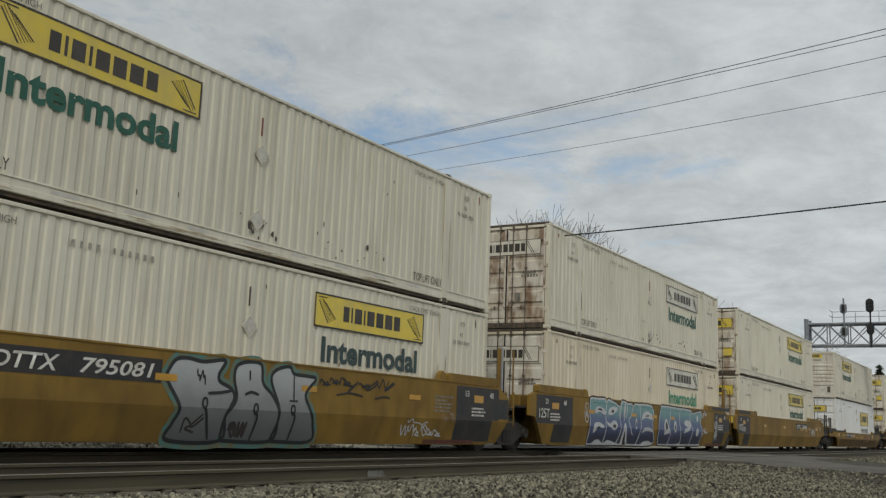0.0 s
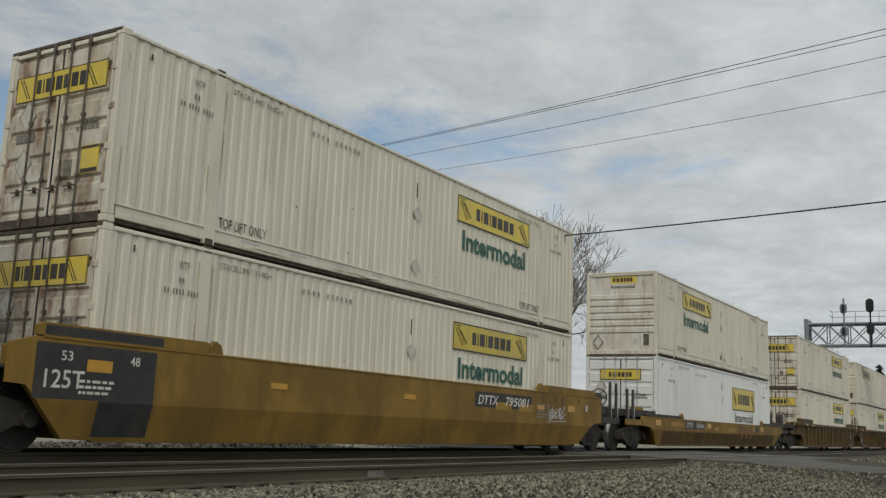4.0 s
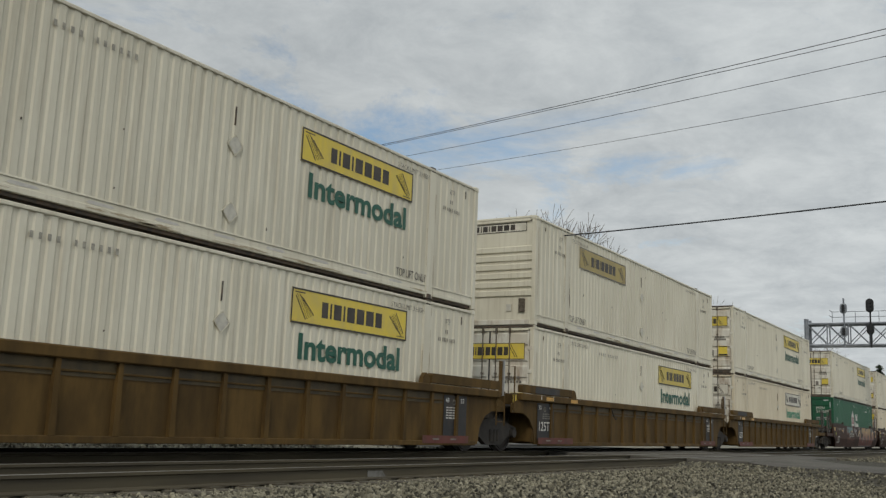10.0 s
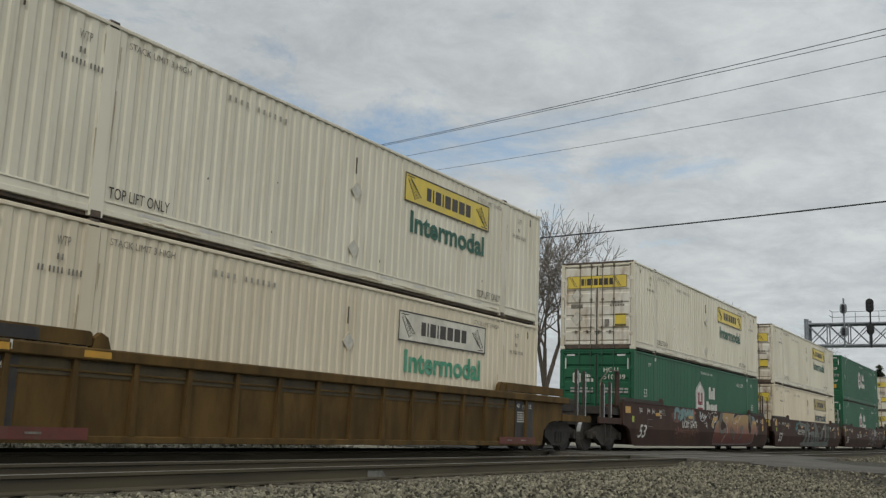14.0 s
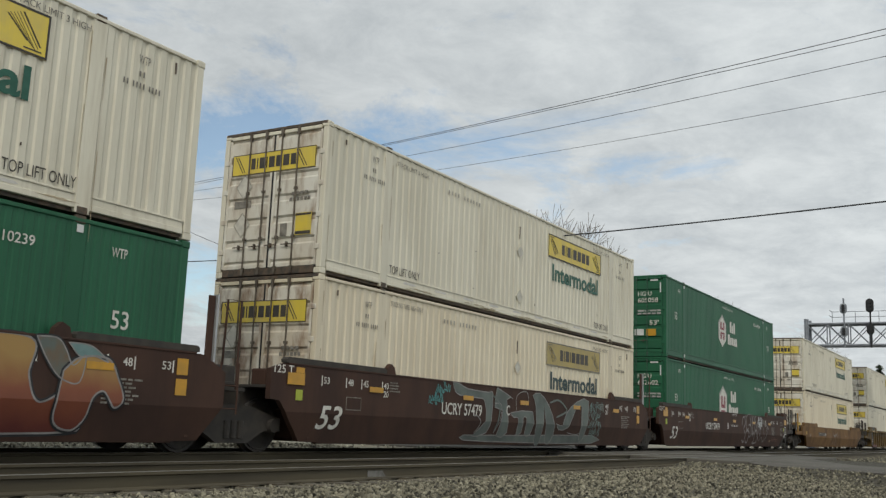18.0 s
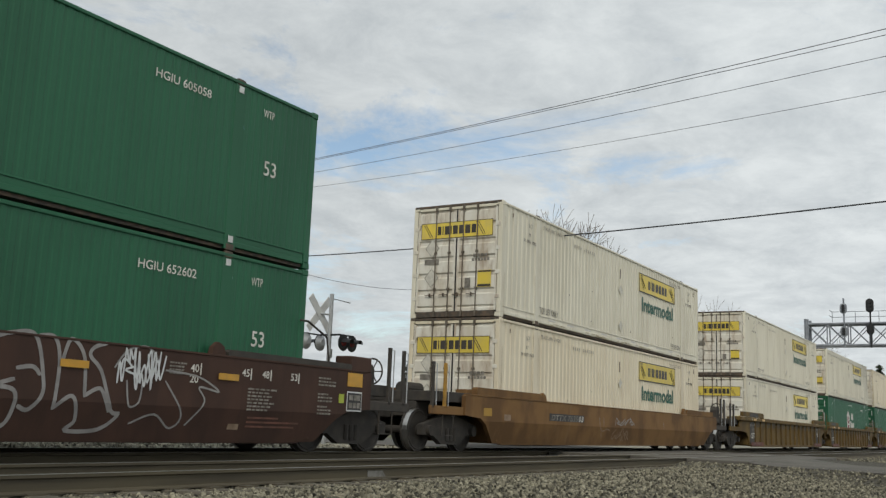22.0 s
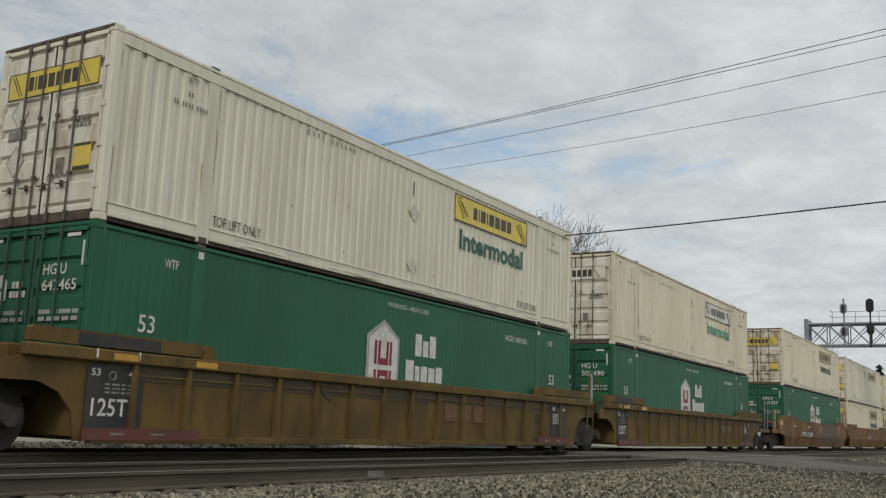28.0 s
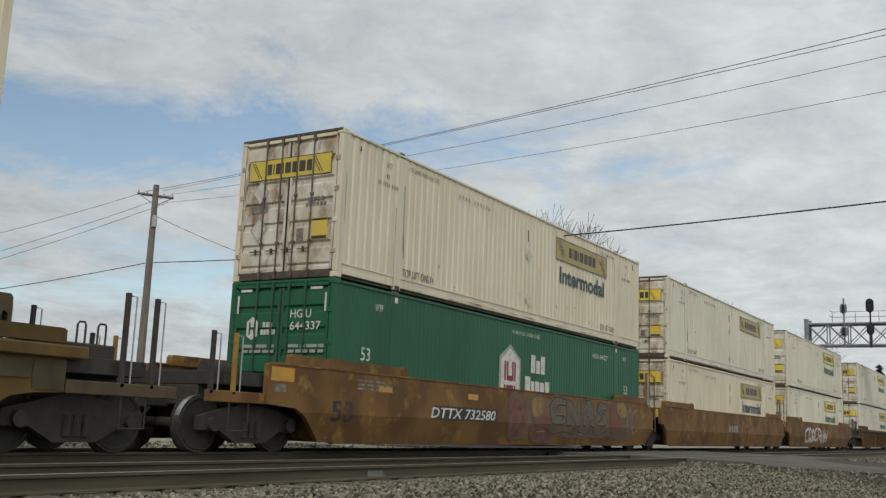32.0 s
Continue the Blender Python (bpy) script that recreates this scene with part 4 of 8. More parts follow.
        for z0, z1 in ((zb, zc), (zd, ze)):
            part("emblem_bar", shared("emblem_cross|%.2f" % z1, lambda bm: box(bm, ex + 0.468, ex + 0.667, -0.011, -0.006, z0, z1), RED_INK), None, emblem)
        bar_row(root, WHITE_INK, 8.28, 0.0, 1.66, 0.80, 0.46, [1, 0.9, 1], 0.25, 0.006, heights=(1, 0.72, 1))
        bar_row(root, WHITE_INK, 7.95, 0.0, 1.14, 1.42, 0.42, [1.2, 0.7, 1, 1, 1], 0.22, 0.006, heights=(1, 0.74, 0.76, 0.72, 0.8))
        for xx in (0.90, 14.80):
            lettering(root, "53", WHITE_INK, xx, -0.004, 1.42, 0.31, 0.26, 0.008)
        for xx in (1.30, 14.7):
            lettering(root, "WTP", WHITE_INK, xx, -0.004, 2.42, 0.28, 0.14, 0.01)
        lettering(root, "WARNING - HIGH CUBE", WHITE_INK, 7.2, -0.004, 2.56, 1.55, 0.10)
        for p in POSTS:
            for z in (2.66, 0.13):
                part("post_plate", shared("post_plate|%.1f%.1f" % (p, z), lambda bm: box(bm, p - 0.055, p + 0.055, -0.015, -0.003, z, z + 0.11, 0.004), SIGN_WHITE), None, root)
    return root


def streaks(bm, seed):
    """Runs of rust beside the posts and soil along the bottom rail."""
    rng = random.Random(seed * 13 + 1)
    for p in (0.16, POSTS[0] + 0.14, POSTS[0] - 0.15, POSTS[1] + 0.14, POSTS[1] - 0.15):
        for _ in range(2 + seed % 3):
            x, z1 = p + rng.uniform(-0.012, 0.012), rng.uniform(0.9, 2.75)
            n, length = 7, rng.uniform(0.3, 1.6)
            w = rng.uniform(0.006, 0.018)
            left = [(x - w * rng.uniform(0.3, 1) * (1 - i / n), z1 - length * i / n) for i in range(n)]
            right = [(x + w * rng.uniform(0.3, 1) * (1 - i / n), z1 - length * i / n) for i in range(n - 1, -1, -1)]
            prism(bm, left + right, -0.0045, -0.0015)
    for _ in range(9 + 2 * (seed % 4)):
        x, n = rng.uniform(2.3, 13.4), 8
        length = rng.uniform(0.15, 1.1)
        z = rng.uniform(0.09, 0.145)
        prism(bm, [(x + length * i / n, z - rng.uniform(0.0, 0.022) * math.sin(math.pi * (i + 0.3) / (n + 0.6))) for i in range(n + 1)] + [(x + length * i / n, z + 0.003 + rng.uniform(0.0, 0.022) * math.sin(math.pi * (i + 0.3) / (n + 0.6))) for i in range(n, -1, -1)], -0.0035, 0.0)


STREAK = material("tan_rust_run", (0.36, 0.29, 0.19), (0.45, 0.39, 0.28), rough=0.7, scale=6, bump=0.0)


def scuffs(bm, seed):
    rng = random.Random(seed * 7 + 3)
    if seed > 3:
        for _ in range(16):
            x, z = rng.gauss(rng.choice((7.9, 8.2, 11.4)), 0.35), rng.choice((0.31, 0.34, 0.4, 0.5)) + abs(rng.gauss(0, 0.12))
            r = rng.uniform(0.012, 0.05)
            prism(bm, [(x + r * rng.uniform(0.5, 1) * math.cos(a), z + 1.6 * r * rng.uniform(0.5, 1) * math.sin(a)) for a in (0.2, 1.2, 2.1, 3.3, 4.2, 5.4)], -0.0035, 0.006)
    for _ in range(4 + seed * 2):
        x, z = rng.uniform(2.6, 13.6), rng.choice((rng.uniform(0.32, 0.7), rng.uniform(0.4, 2.5)))
        w, h = rng.uniform(0.012, 0.03), rng.uniform(0.02, 0.10)
        prism(bm, [(x, z), (x + w, z + 0.01), (x + w * 0.8, z + h), (x + w * 0.1, z + h * 0.9)], -0.003, 0.006)


GREEN_ROD = material("green_painted_lock_rod", (0.03, 0.09, 0.06), (0.05, 0.08, 0.06), rough=0.5, metal=0.3, scale=9)
EMBLEM_GREY = material("grey_emblem_edge", (0.34, 0.34, 0.32), (0.27, 0.28, 0.27), rough=0.6, scale=6, bump=0.0)
YELLOW_BROWN = material("dull_ochre_sign_film", (0.40, 0.31, 0.10), (0.34, 0.27, 0.11), rough=0.5, dirt=(0.3, 0.25, 0.13), bump=0.0)

# ---------------------------------------------------------------- well cars
Y0, Y1 = -0.19, BOX_W + 0.19        # outer faces of a car's sides, in the container's frame
YC = BOX_W / 2
ART, CPL, AXLE, WHEEL_R = 1.475, 3.45, 0.92, 0.455
FLOOR_Z = 0.31                      # underside of the lower container above the rail
WHEELS = []


def wheel_mesh(bm):
    for s in (-1, 1):
        yc = s * 0.76
        tube(bm, (0, yc - 0.065, 0), (0, yc + 0.065, 0), WHEEL_R, n=28)
        tube(bm, (0, yc - s * 0.065, 0), (0, yc - s * 0.095, 0), WHEEL_R + 0.026, n=28)
        tube(bm, (0, yc + s * 0.066, 0), (0, yc + s * 0.10, 0), 0.13, n=14)
        ring(bm, (0, yc + s * 0.062, 0), 0.40, 0.018, "y", 28, 5)
    tube(bm, (0, -1.0, 0), (0, 1.0, 0), 0.085, n=12)


def wheelset():
    """Two wheels on an axle, with bright running treads."""
    if "wheelset|" not in CACHE:
        me = shared("wheelset|", wheel_mesh, WHEEL_STEEL)
        me.materials.append(TREAD)
        for p in me.polygons:
            c = p.center
            if abs(c.y) > 0.68 and abs(p.normal.y) < 0.1 and math.hypot(c.x, c.z) > WHEEL_R - 0.02 and math.hypot(c.x, c.z) < WHEEL_R + 0.005:
                p.material_index = 1
    return CACHE["wheelset|"]


def truck(car, cx):
    """A two-axle truck: two cast side frames with springs, a bolster and two wheelsets."""
    bm = B()
    box(bm, cx - 0.2, cx + 0.2, 0.22, BOX_W - 0.22, 0.42, 0.72, 0.03)
    tr = part("truck", bm, TRUCK_STEEL, car, "sooty two-axle cast steel truck")
    for s in (-1, 1):
        y = YC + s * 1.02
        bm = B()
        prism(bm, [(cx - 1.16, 0.36), (cx - 1.16, 0.58), (cx - 0.80, 0.66), (cx - 0.30, 0.78), (cx + 0.30, 0.78), (cx + 0.80, 0.66), (cx + 1.16, 0.58), (cx + 1.16, 0.36), (cx + 0.74, 0.36), (cx + 0.36, 0.16), (cx - 0.36, 0.16), (cx - 0.74, 0.36)], y - 0.07, y + 0.07)
        part("side_frame", bm, TRUCK_STEEL, tr)
        for dx in (-0.16, 0.0, 0.16):
            part("spring", shared("spring|", lambda b: tube(b, (0, 0, 0.24), (0, 0, 0.52), 0.065, n=10), TRUCK_STEEL), None, tr).matrix_local = pose(cx + dx, y + s * 0.06, 0)
        for dx in (-AXLE, AXLE):
            part("bearing_cap", shared("bearing_cap|", lambda b: tube(b, (0, -0.10, 0), (0, 0.10, 0), 0.115, 0.115, n=12), TRUCK_STEEL), None, tr).matrix_local = pose(cx + dx, y + s * 0.06, WHEEL_R)
    for dx in (-AXLE, AXLE):
        w = part("wheelset", wheelset(), None, tr)
        w.matrix_local = pose(cx + dx, YC, WHEEL_R)
        WHEELS.append((w, cx + dx))
    return tr


def brake_stand(car, x, y, z, flip=1):
    """A hand-brake: a gear housing on a post, its spoked wheel facing back along the car."""
    bm = B()
    prism(bm, [(x - 0.42, z), (x, z), (x, z + 0.56), (x - 0.08, z + 0.66), (x - 0.30, z + 0.66), (x - 0.42, z + 0.52)], y - 0.13, y + 0.13)
    hb = part("hand_brake", bm, TRUCK_STEEL, car)
    bm = B()
    c = (x + 0.09 if flip > 0 else x - 0.51, y, z + 0.54)
    ring(bm, c, 0.25, 0.018, "x", 24, 6)
    for i in range(6):
        u = math.pi * i / 3
        tube(bm, c, (c[0], c[1] + 0.25 * math.cos(u), c[2] + 0.25 * math.sin(u)), 0.012, n=5)
    tube(bm, c, (x - 0.02 if flip > 0 else x - 0.40, y, z + 0.54), 0.04, n=8)
    part("brake_wheel", bm, TRUCK_STEEL, hb, "spoked black brake wheel")


def stake(car, x, y, z0, z1, mat, w=0.07):
    """A flat upright post with a round grab iron beside it."""
    bm = B()
    box(bm, x - w * 0.7, x + w * 0.7, y - 0.03, y + 0.03, z0, z1, 0.008)
    st = part("end_post", bm, mat, car)
    bm = B()
    pipe(bm, [(x + w, y, z1 - 0.04), (x + w + 0.10, y, z1 - 0.04), (x + w + 0.10, y, z0 + 0.05), (x + w, y, z0 + 0.05)], 0.012)
    part("grab_iron", bm, GALV, st)


def ladder(car, x, y, z0, z1, mat):
    bm = B()
    for dx in (-0.2, 0.2):
        tube(bm, (x + dx, y, z0), (x + dx, y, z1), 0.016, n=6)
    z = z0 + 0.08
    while z < z1:
        tube(bm, (x - 0.2, y, z), (x + 0.2, y, z), 0.013, n=6)
        z += 0.36
    part("ladder", bm, mat, car)


CREASE = 0.70


def tuck(z):
    """How far a smooth side leans in below its crease."""
    return 0.0 if z >= CREASE else 0.125 * (CREASE - z) / (CREASE - 0.185)


def drape(ob):
    """Lay flat markings on a smooth side, over the crease."""
    bm = B()
    bm.from_mesh(ob.data)
    bm.transform(ob.matrix_basis)
    bmesh.ops.bisect_plane(bm, geom=bm.verts[:] + bm.edges[:] + bm.faces[:], plane_co=(0, 0, CREASE), plane_no=(0, 0, 1))
    for v in bm.verts:
        v.co.y += tuck(v.co.z)
    me = bpy.data.meshes.new(ob.data.name)
    bm.to_mesh(me)
    bm.free()
    for m in ob.data.materials:
        me.materials.append(m)
    ob.data, ob.matrix_basis = me, Matrix()
    return ob


def well_unit(fore, aft, kind, paint, top, label, brakes=(), posts=True, square=(0.0, 0.0)):
    """One platform. fore, aft: 'c' coupler or 'a' shared truck. kind: 'smooth' or 'ribbed'. top: height of the side above the rail."""
    car = tagged(new("well_car"), label, "rail car", "well cars of the train")
    xf, xa = (-2.95 if fore == "c" else -1.15), BOX_L + (2.95 if aft == "c" else 1.15)
    low = 0.185
    thin = paint is MAROON or top < 1.2 and paint is MUSTARD
    cap = 0.22 if kind == "ribbed" else 0.12 if thin else 0.19
    arch_z = 0.80 if kind == "smooth" else 0.94
    for side, (ya, yb) in enumerate(((Y0, Y0 + 0.10), (Y1 - 0.10, Y1))):
        bm = B()
        def end(sx, e, art):
            """The lower outline from the well to the end, then the upper one back to the top."""
            g = lambda d: e + sx * d
            flat = square[0 if sx > 0 else 1]
            if kind == "smooth":
                lower = [(g(0.40), low), (g(-0.40), low + 0.02), (g(-0.85), 0.62), (g(-1.10), 0.88)]
            else:
                lower = [(g(0.30), low), (g(-0.10), low), (g(-0.18), 0.55), (g(-0.42), 0.82), (g(-0.75), arch_z)]
            if art and kind == "smooth" and sx < 0:
                return lower[:2] + [(g(-0.62), 0.50), (g(-0.80), 0.74)], [(g(-0.80), zt - 0.25), (g(-0.35), zt - 0.02), (g(-0.25), zt)]
            if art:
                return lower + [(g(-1.35), 0.90)] * (kind == "smooth") + [(g(-1.36), arch_z)] * (kind == "ribbed"), [(g(-1.35 if kind == "smooth" else -1.36), zt - 0.10), (g(-1.02), zt)]
            if flat:
                lower = [(g(0.40), low), (g(-0.35), low + 0.02), (g(-0.85), 0.62), (g(-1.15), 0.76)] if kind == "smooth" else [(g(0.30), low), (g(-0.10), low), (g(-0.24), 0.57), (g(-0.52), 0.74), (g(-0.85), 0.79)]
                return lower + [(g(-flat), 0.81)], [(g(-flat), zt - 0.03), (g(-flat + 0.05), zt)]
            return lower + [(g(-2.1), arch_z)], [(g(-2.1), 1.02), (g(-1.75), 1.06), (g(-1.25), zt - 0.02), (g(-1.1), zt)]
        zt = top - (0.17 if kind == "ribbed" else 0.0)
        (lf, uf), (la, ua) = end(1, 0.0, fore == "a"), end(-1, BOX_L, aft == "a")
        ex_f, ex_a = uf[-1][0] - 0.30, ua[-1][0] + 0.30
        pts = lf + uf + ua[::-1] + la[::-1]
        if kind == "ribbed":
            prism(bm, pts, ya + 0.07 if side == 0 else ya, yb + 0.02 if side == 0 else yb - 0.07)
        else:
            prism(bm, pts, ya, yb)
            # the lower part of the plate leans in under a crease
            bmesh.ops.bisect_plane(bm, geom=bm.verts[:] + bm.edges[:] + bm.faces[:], plane_co=(0, 0, CREASE), plane_no=(0, 0, 1))
            for v in bm.verts:
                v.co.y += tuck(v.co.z) * (1 if side == 0 else -1)
        sp = part("side_panel", bm, paint, car)
        s0, s1 = (ya - 0.03, yb + 0.04) if side == 0 else (ya - 0.04, yb + 0.03)
        if kind == "ribbed":
            bm = B()
            box(bm, ex_f + (0.3 if fore == "a" else 0.1), ex_a - (0.3 if aft == "a" else -0.02), s0, s1, top - 0.17, top, 0.02)
            part("top_chord", bm, paint, sp)
            bm = B()
            box(bm, 0.1, BOX_L - 0.1, ya, yb, low - 0.03, low + 0.07, 0.01)
            part("bottom_chord", bm, paint, sp)
            if side == 0:
                # dark strip that paints in the shaded gap below the chord
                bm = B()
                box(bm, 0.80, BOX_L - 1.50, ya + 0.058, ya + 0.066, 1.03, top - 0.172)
                slot = part("slot_plate", bm, OLIVE_SOOT_SHADE, sp, "strip coloured dark for the shaded gap under the top chord")
                bm = B()
                box(bm, 0.80, BOX_L - 1.50, ya + 0.040, ya + 0.056, 1.085, 1.115, 0.004)
                part("conduit", bm, paint, slot)
            xr = 0.79
            while xr < BOX_L - 0.4:
                part("rib", shared("rib|%s%.2f%d" % (paint.name, top, side), lambda b: prism(b, [(-0.055, low + 0.07), (0.055, low + 0.07), (0.04, top - 0.17), (-0.04, top - 0.17)], ya, ya + 0.07) if side == 0 else prism(b, [(-0.055, low + 0.07), (0.055, low + 0.07), (0.04, top - 0.17), (-0.04, top - 0.17)], yb - 0.07, yb), paint), None, sp).matrix_local = pose(xr, 0, 0)
                xr += 1.03
        else:
            bm = B()
            box(bm, 0.1, BOX_L - 0.1, (ya + 0.13) if side == 0 else ya - 0.14, yb + 0.14 if side == 0 else yb - 0.13, low - 0.02, low + 0.05, 0.008)
            part("bottom_flange", bm, paint, sp)
            bm = B()
            box(bm, ex_f + 0.4, ex_a - 0.4, (ya - 0.012) if side == 0 else ya - 0.05, (yb + 0.05) if side == 0 else yb + 0.012, top - 0.012, top + 0.022, 0.006)
            part("top_flange", bm, paint, sp)
        # raised guide caps over the well ends
        for a, b in ((ex_f + 0.35 if fore == "a" else -1.35, 2.02), (14.1, ex_a - 0.35 if aft == "a" else BOX_L + 1.2)):
            bm = B()
            prism(bm, [(a, top + 0.024), (b, top + 0.024), (b, top + cap - 0.03), (b - 0.05, top + cap), (a + 0.05, top + cap), (a, top + cap - 0.04)], s0 + 0.02, s1 - 0.01)
            part("guide_cap", bm, TRUCK_STEEL if thin else paint, sp)
        for x in (2.2, 13.9):
            bm = B()
            prism(bm, [(x - 0.16, top), (x + 0.16, top), (x + 0.10, top + 0.16), (x - 0.02, top + 0.22), (x - 0.12, top + 0.14)], (s0 + s1) / 2 - 0.05, (s0 + s1) / 2 + 0.05)
            part("lock_lug", bm, paint, sp)
    # floor, bulkheads and end decks
    for x in (0.3, 2.1, 5.1, 8.0, 11.0, 14.0, BOX_L - 0.3):
        part("floor_beam", shared("floor_beam|" + paint.name, lambda b: box(b, -0.28, 0.28, Y0 + 0.16, Y1 - 0.16, 0.19, FLOOR_Z - 0.004), paint), None, car).matrix_local = pose(x, 0, 0)
    for sx, e, mode in ((-1, 0.0, fore), (1, BOX_L, aft)):
        bm = B()
        a, b = sorted((e + sx * 0.12, e + sx * 0.20))
        box(bm, a, b, Y0 + 0.1, Y1 - 0.1, 0.25, 1.12)
        part("bulkhead", bm, paint, car)
        ext = 2.75 if mode == "c" else 1.30
        a, b = sorted((e + sx * 0.20, e + sx * ext))
        bm = B()
        box(bm, a, b, 0.55, BOX_W - 0.55, 0.74, 1.08, 0.02)
        part("centre_sill", bm, TRUCK_STEEL, car)
        bm = B()
        box(bm, a, b - 0.02, Y0 + 0.16, Y1 - 0.16, 1.08, 1.13 if mode == "a" else 1.30, 0.008)
        part("end_deck", bm, TRUCK_STEEL, car, "dark walkway deck over the truck")
        bm = B()
        tube(bm, (e + sx * 0.45, 1.95, 1.34 if mode == "a" else 1.42), (e + sx * 1.25, 1.95, 1.34 if mode == "a" else 1.42), 0.15, n=14)
        part("air_reservoir", bm, TRUCK_STEEL, car)
        bm = B()
        box(bm, *sorted((e + sx * 0.5, e + sx * 0.95)), 0.30, 0.62, 1.132, 1.42, 0.02)
        part("valve_box", bm, paint, car)
        if mode == "c":
            bm = B()
            a, b = sorted((e + sx * 2.70, e + sx * CPL))
            box(bm, a, b, YC - 0.09, YC + 0.09, 0.70, 0.92, 0.02)
            box(bm, *sorted((e + sx * 3.22, e + sx * (CPL + 0.05))), YC - 0.17, YC + 0.15, 0.66, 0.98, 0.04)
            part("coupler", bm, TRUCK_STEEL, car)
            bm = B()
            pipe(bm, [(e + sx * 2.7, YC + 0.3, 0.75), (e + sx * 3.0, YC + 0.28, 0.42), (e + sx * 3.3, YC + 0.2, 0.36), (e + sx * CPL, YC + 0.1, 0.45)], 0.028)
            part("air_hose", bm, GASKET, car)
            for y in (Y0 + 0.04, Y1 - 0.10):
                bm = B()
                box(bm, *sorted((e + sx * (square[0 if sx < 0 else 1] or 1.98) + sx * 0.01, e + sx * 3.24)), y, y + 0.06, 0.80, 0.98, 0.01)
                part("end_step", bm, TRUCK_STEEL if sx > 0 and kind == "smooth" else OLIVE_SOOT_SHADE if sx > 0 and paint is OLIVE else paint, car)
                bm = B()
                x0, x1 = sorted((e + sx * 2.25, e + sx * 2.70))
                pipe(bm, [(x0, y + 0.03, 0.80), (x0, y + 0.03, 0.36), (x1, y + 0.03, 0.36), (x1, y + 0.03, 0.80)], 0.016)
                part("sill_step", bm, TRUCK_STEEL, car)
                for k, (d, h) in enumerate(((2.54, 2.04), (3.04, 2.02)) if sx > 0 and kind == "smooth" else ((2.22, 2.25), (2.76, 2.23)) if sx > 0 else ((2.40, 2.04), (2.95, 1.99)) if paint is MAROON else ((2.64, 1.90), (3.14, 1.90))):
                    if posts in (1, 2) or (posts == 3 and sx < 0):
                        stake(car, e + sx * d, y + 0.03, 0.92, h, AMBER_POST if sx < 0 and k == 0 and posts == 2 and paint is not MAROON else TRUCK_STEEL, 0.055)
                    elif sx < 0 and k == 0:
                        stake(car, e + sx * 2.46, y + 0.03, 0.92, 1.45, TRUCK_STEEL, 0.035)
            if paint is MAROON:
                yh = Y0 + 0.05
                bm = B()
                pipe(bm, [(e + -0.29, yh, 2.28), (e + -0.08, yh, 2.28), (e + 0.47, yh, 2.05), (e + 0.56, yh, 1.68), (e + 0.56, yh, 1.20)] if sx > 0 else [(e - 1.70, yh, 2.38), (e - 2.45, yh, 2.38), (e - 2.85, yh, 2.20), (e - 3.10, yh, 2.06), (e - 3.17, yh, 1.90), (e - 3.17, yh, 0.98)], 0.02, 8)
                # the aft hoop's dark colour stands for its being seen against the light
                part("hoop_rail", bm, ROD if sx < 0 else TRUCK_STEEL, car, "worn grey hoop handrail" if sx < 0 else "dark painted hoop handrail")
                if sx < 0:
                    bm = B()
                    box(bm, e - 1.80, e - 1.52, yh + 0.04, yh + 0.10, 1.35, 2.42, 0.012)
                    part("end_plate", bm, paint, car)
            truck(car, e + sx * 1.80)
        else:
            for y in (Y0 + 0.05,):
                if sx > 0:
                    ladder(car, e + (0.92 if kind == "smooth" else 1.10), y - 0.02, 0.62, 1.42, paint)
                    lx = e + (0.28 if kind == "smooth" else 1.02)
                    bm = B()
                    box(bm, lx + 0.16, lx + 0.30, y + 0.06, y + 0.10, top - 0.1, 2.44 if kind == "smooth" else 2.14, 0.012)
                    part("end_plate", bm, paint, car)
                    # pale strip that paints the light caught by the plate's edge
                    bm = B()
                    box(bm, lx + 0.30, lx + 0.34, y + 0.02, y + 0.12, top - 0.1, 2.46 if kind == "smooth" else 2.16, 0.004)
                    part("plate_edge", bm, GALV, car, "pale strip standing in for the plate's lit edge")
                    bm = B()
                    pipe(bm, [(lx + 0.82, y, 1.0), (lx + 0.82, y, 2.42 if kind == "smooth" else 2.05), (lx + 0.82, y + 0.30, 2.46 if kind == "smooth" else 2.08), (lx + 0.82, y + 0.34, 1.12)], 0.02, 6)
                    part("grab_iron", bm, paint, car)
                    bm = B()
                    box(bm, e + 0.82, e + 1.45, y + 0.12, y + 0.55, 0.98, 1.05, 0.01)
                    box(bm, e + 0.60, e + 1.40, y + 0.30, y + 0.36, 1.05, 1.40, 0.02)
                    part("crossover_step", bm, TRUCK_STEEL, car, "sooty step and guard over the shared truck")
    if aft == "a":
        truck(car, BOX_L + ART)
        bm = B()
        tube(bm, (BOX_L + ART, YC, 0.72), (BOX_L + ART, YC, 1.06), 0.32, n=16)
        part("articulation_bearing", bm, TRUCK_STEEL, car)
    for e in brakes:
        brake_stand(car, BOX_L + (2.19 if fore == "a" else 2.75), 0.12, 1.02 if fore == "a" else 1.06)
    return car


LIME = material("lime_label_film", (0.36, 0.42, 0.05), rough=0.5, bump=0.0)
AMBER_POST = material("yellow_post_paint", (0.36, 0.20, 0.03), (0.24, 0.135, 0.03), rough=0.6, scale=4)


def plate(car, name, mat, x0, x1, z0, z1, dy=0.004, label=""):
    return part(name, box(B(), x0, x1, Y0 - dy, Y0 - dy + 0.003, z0, z1), mat, car, label)


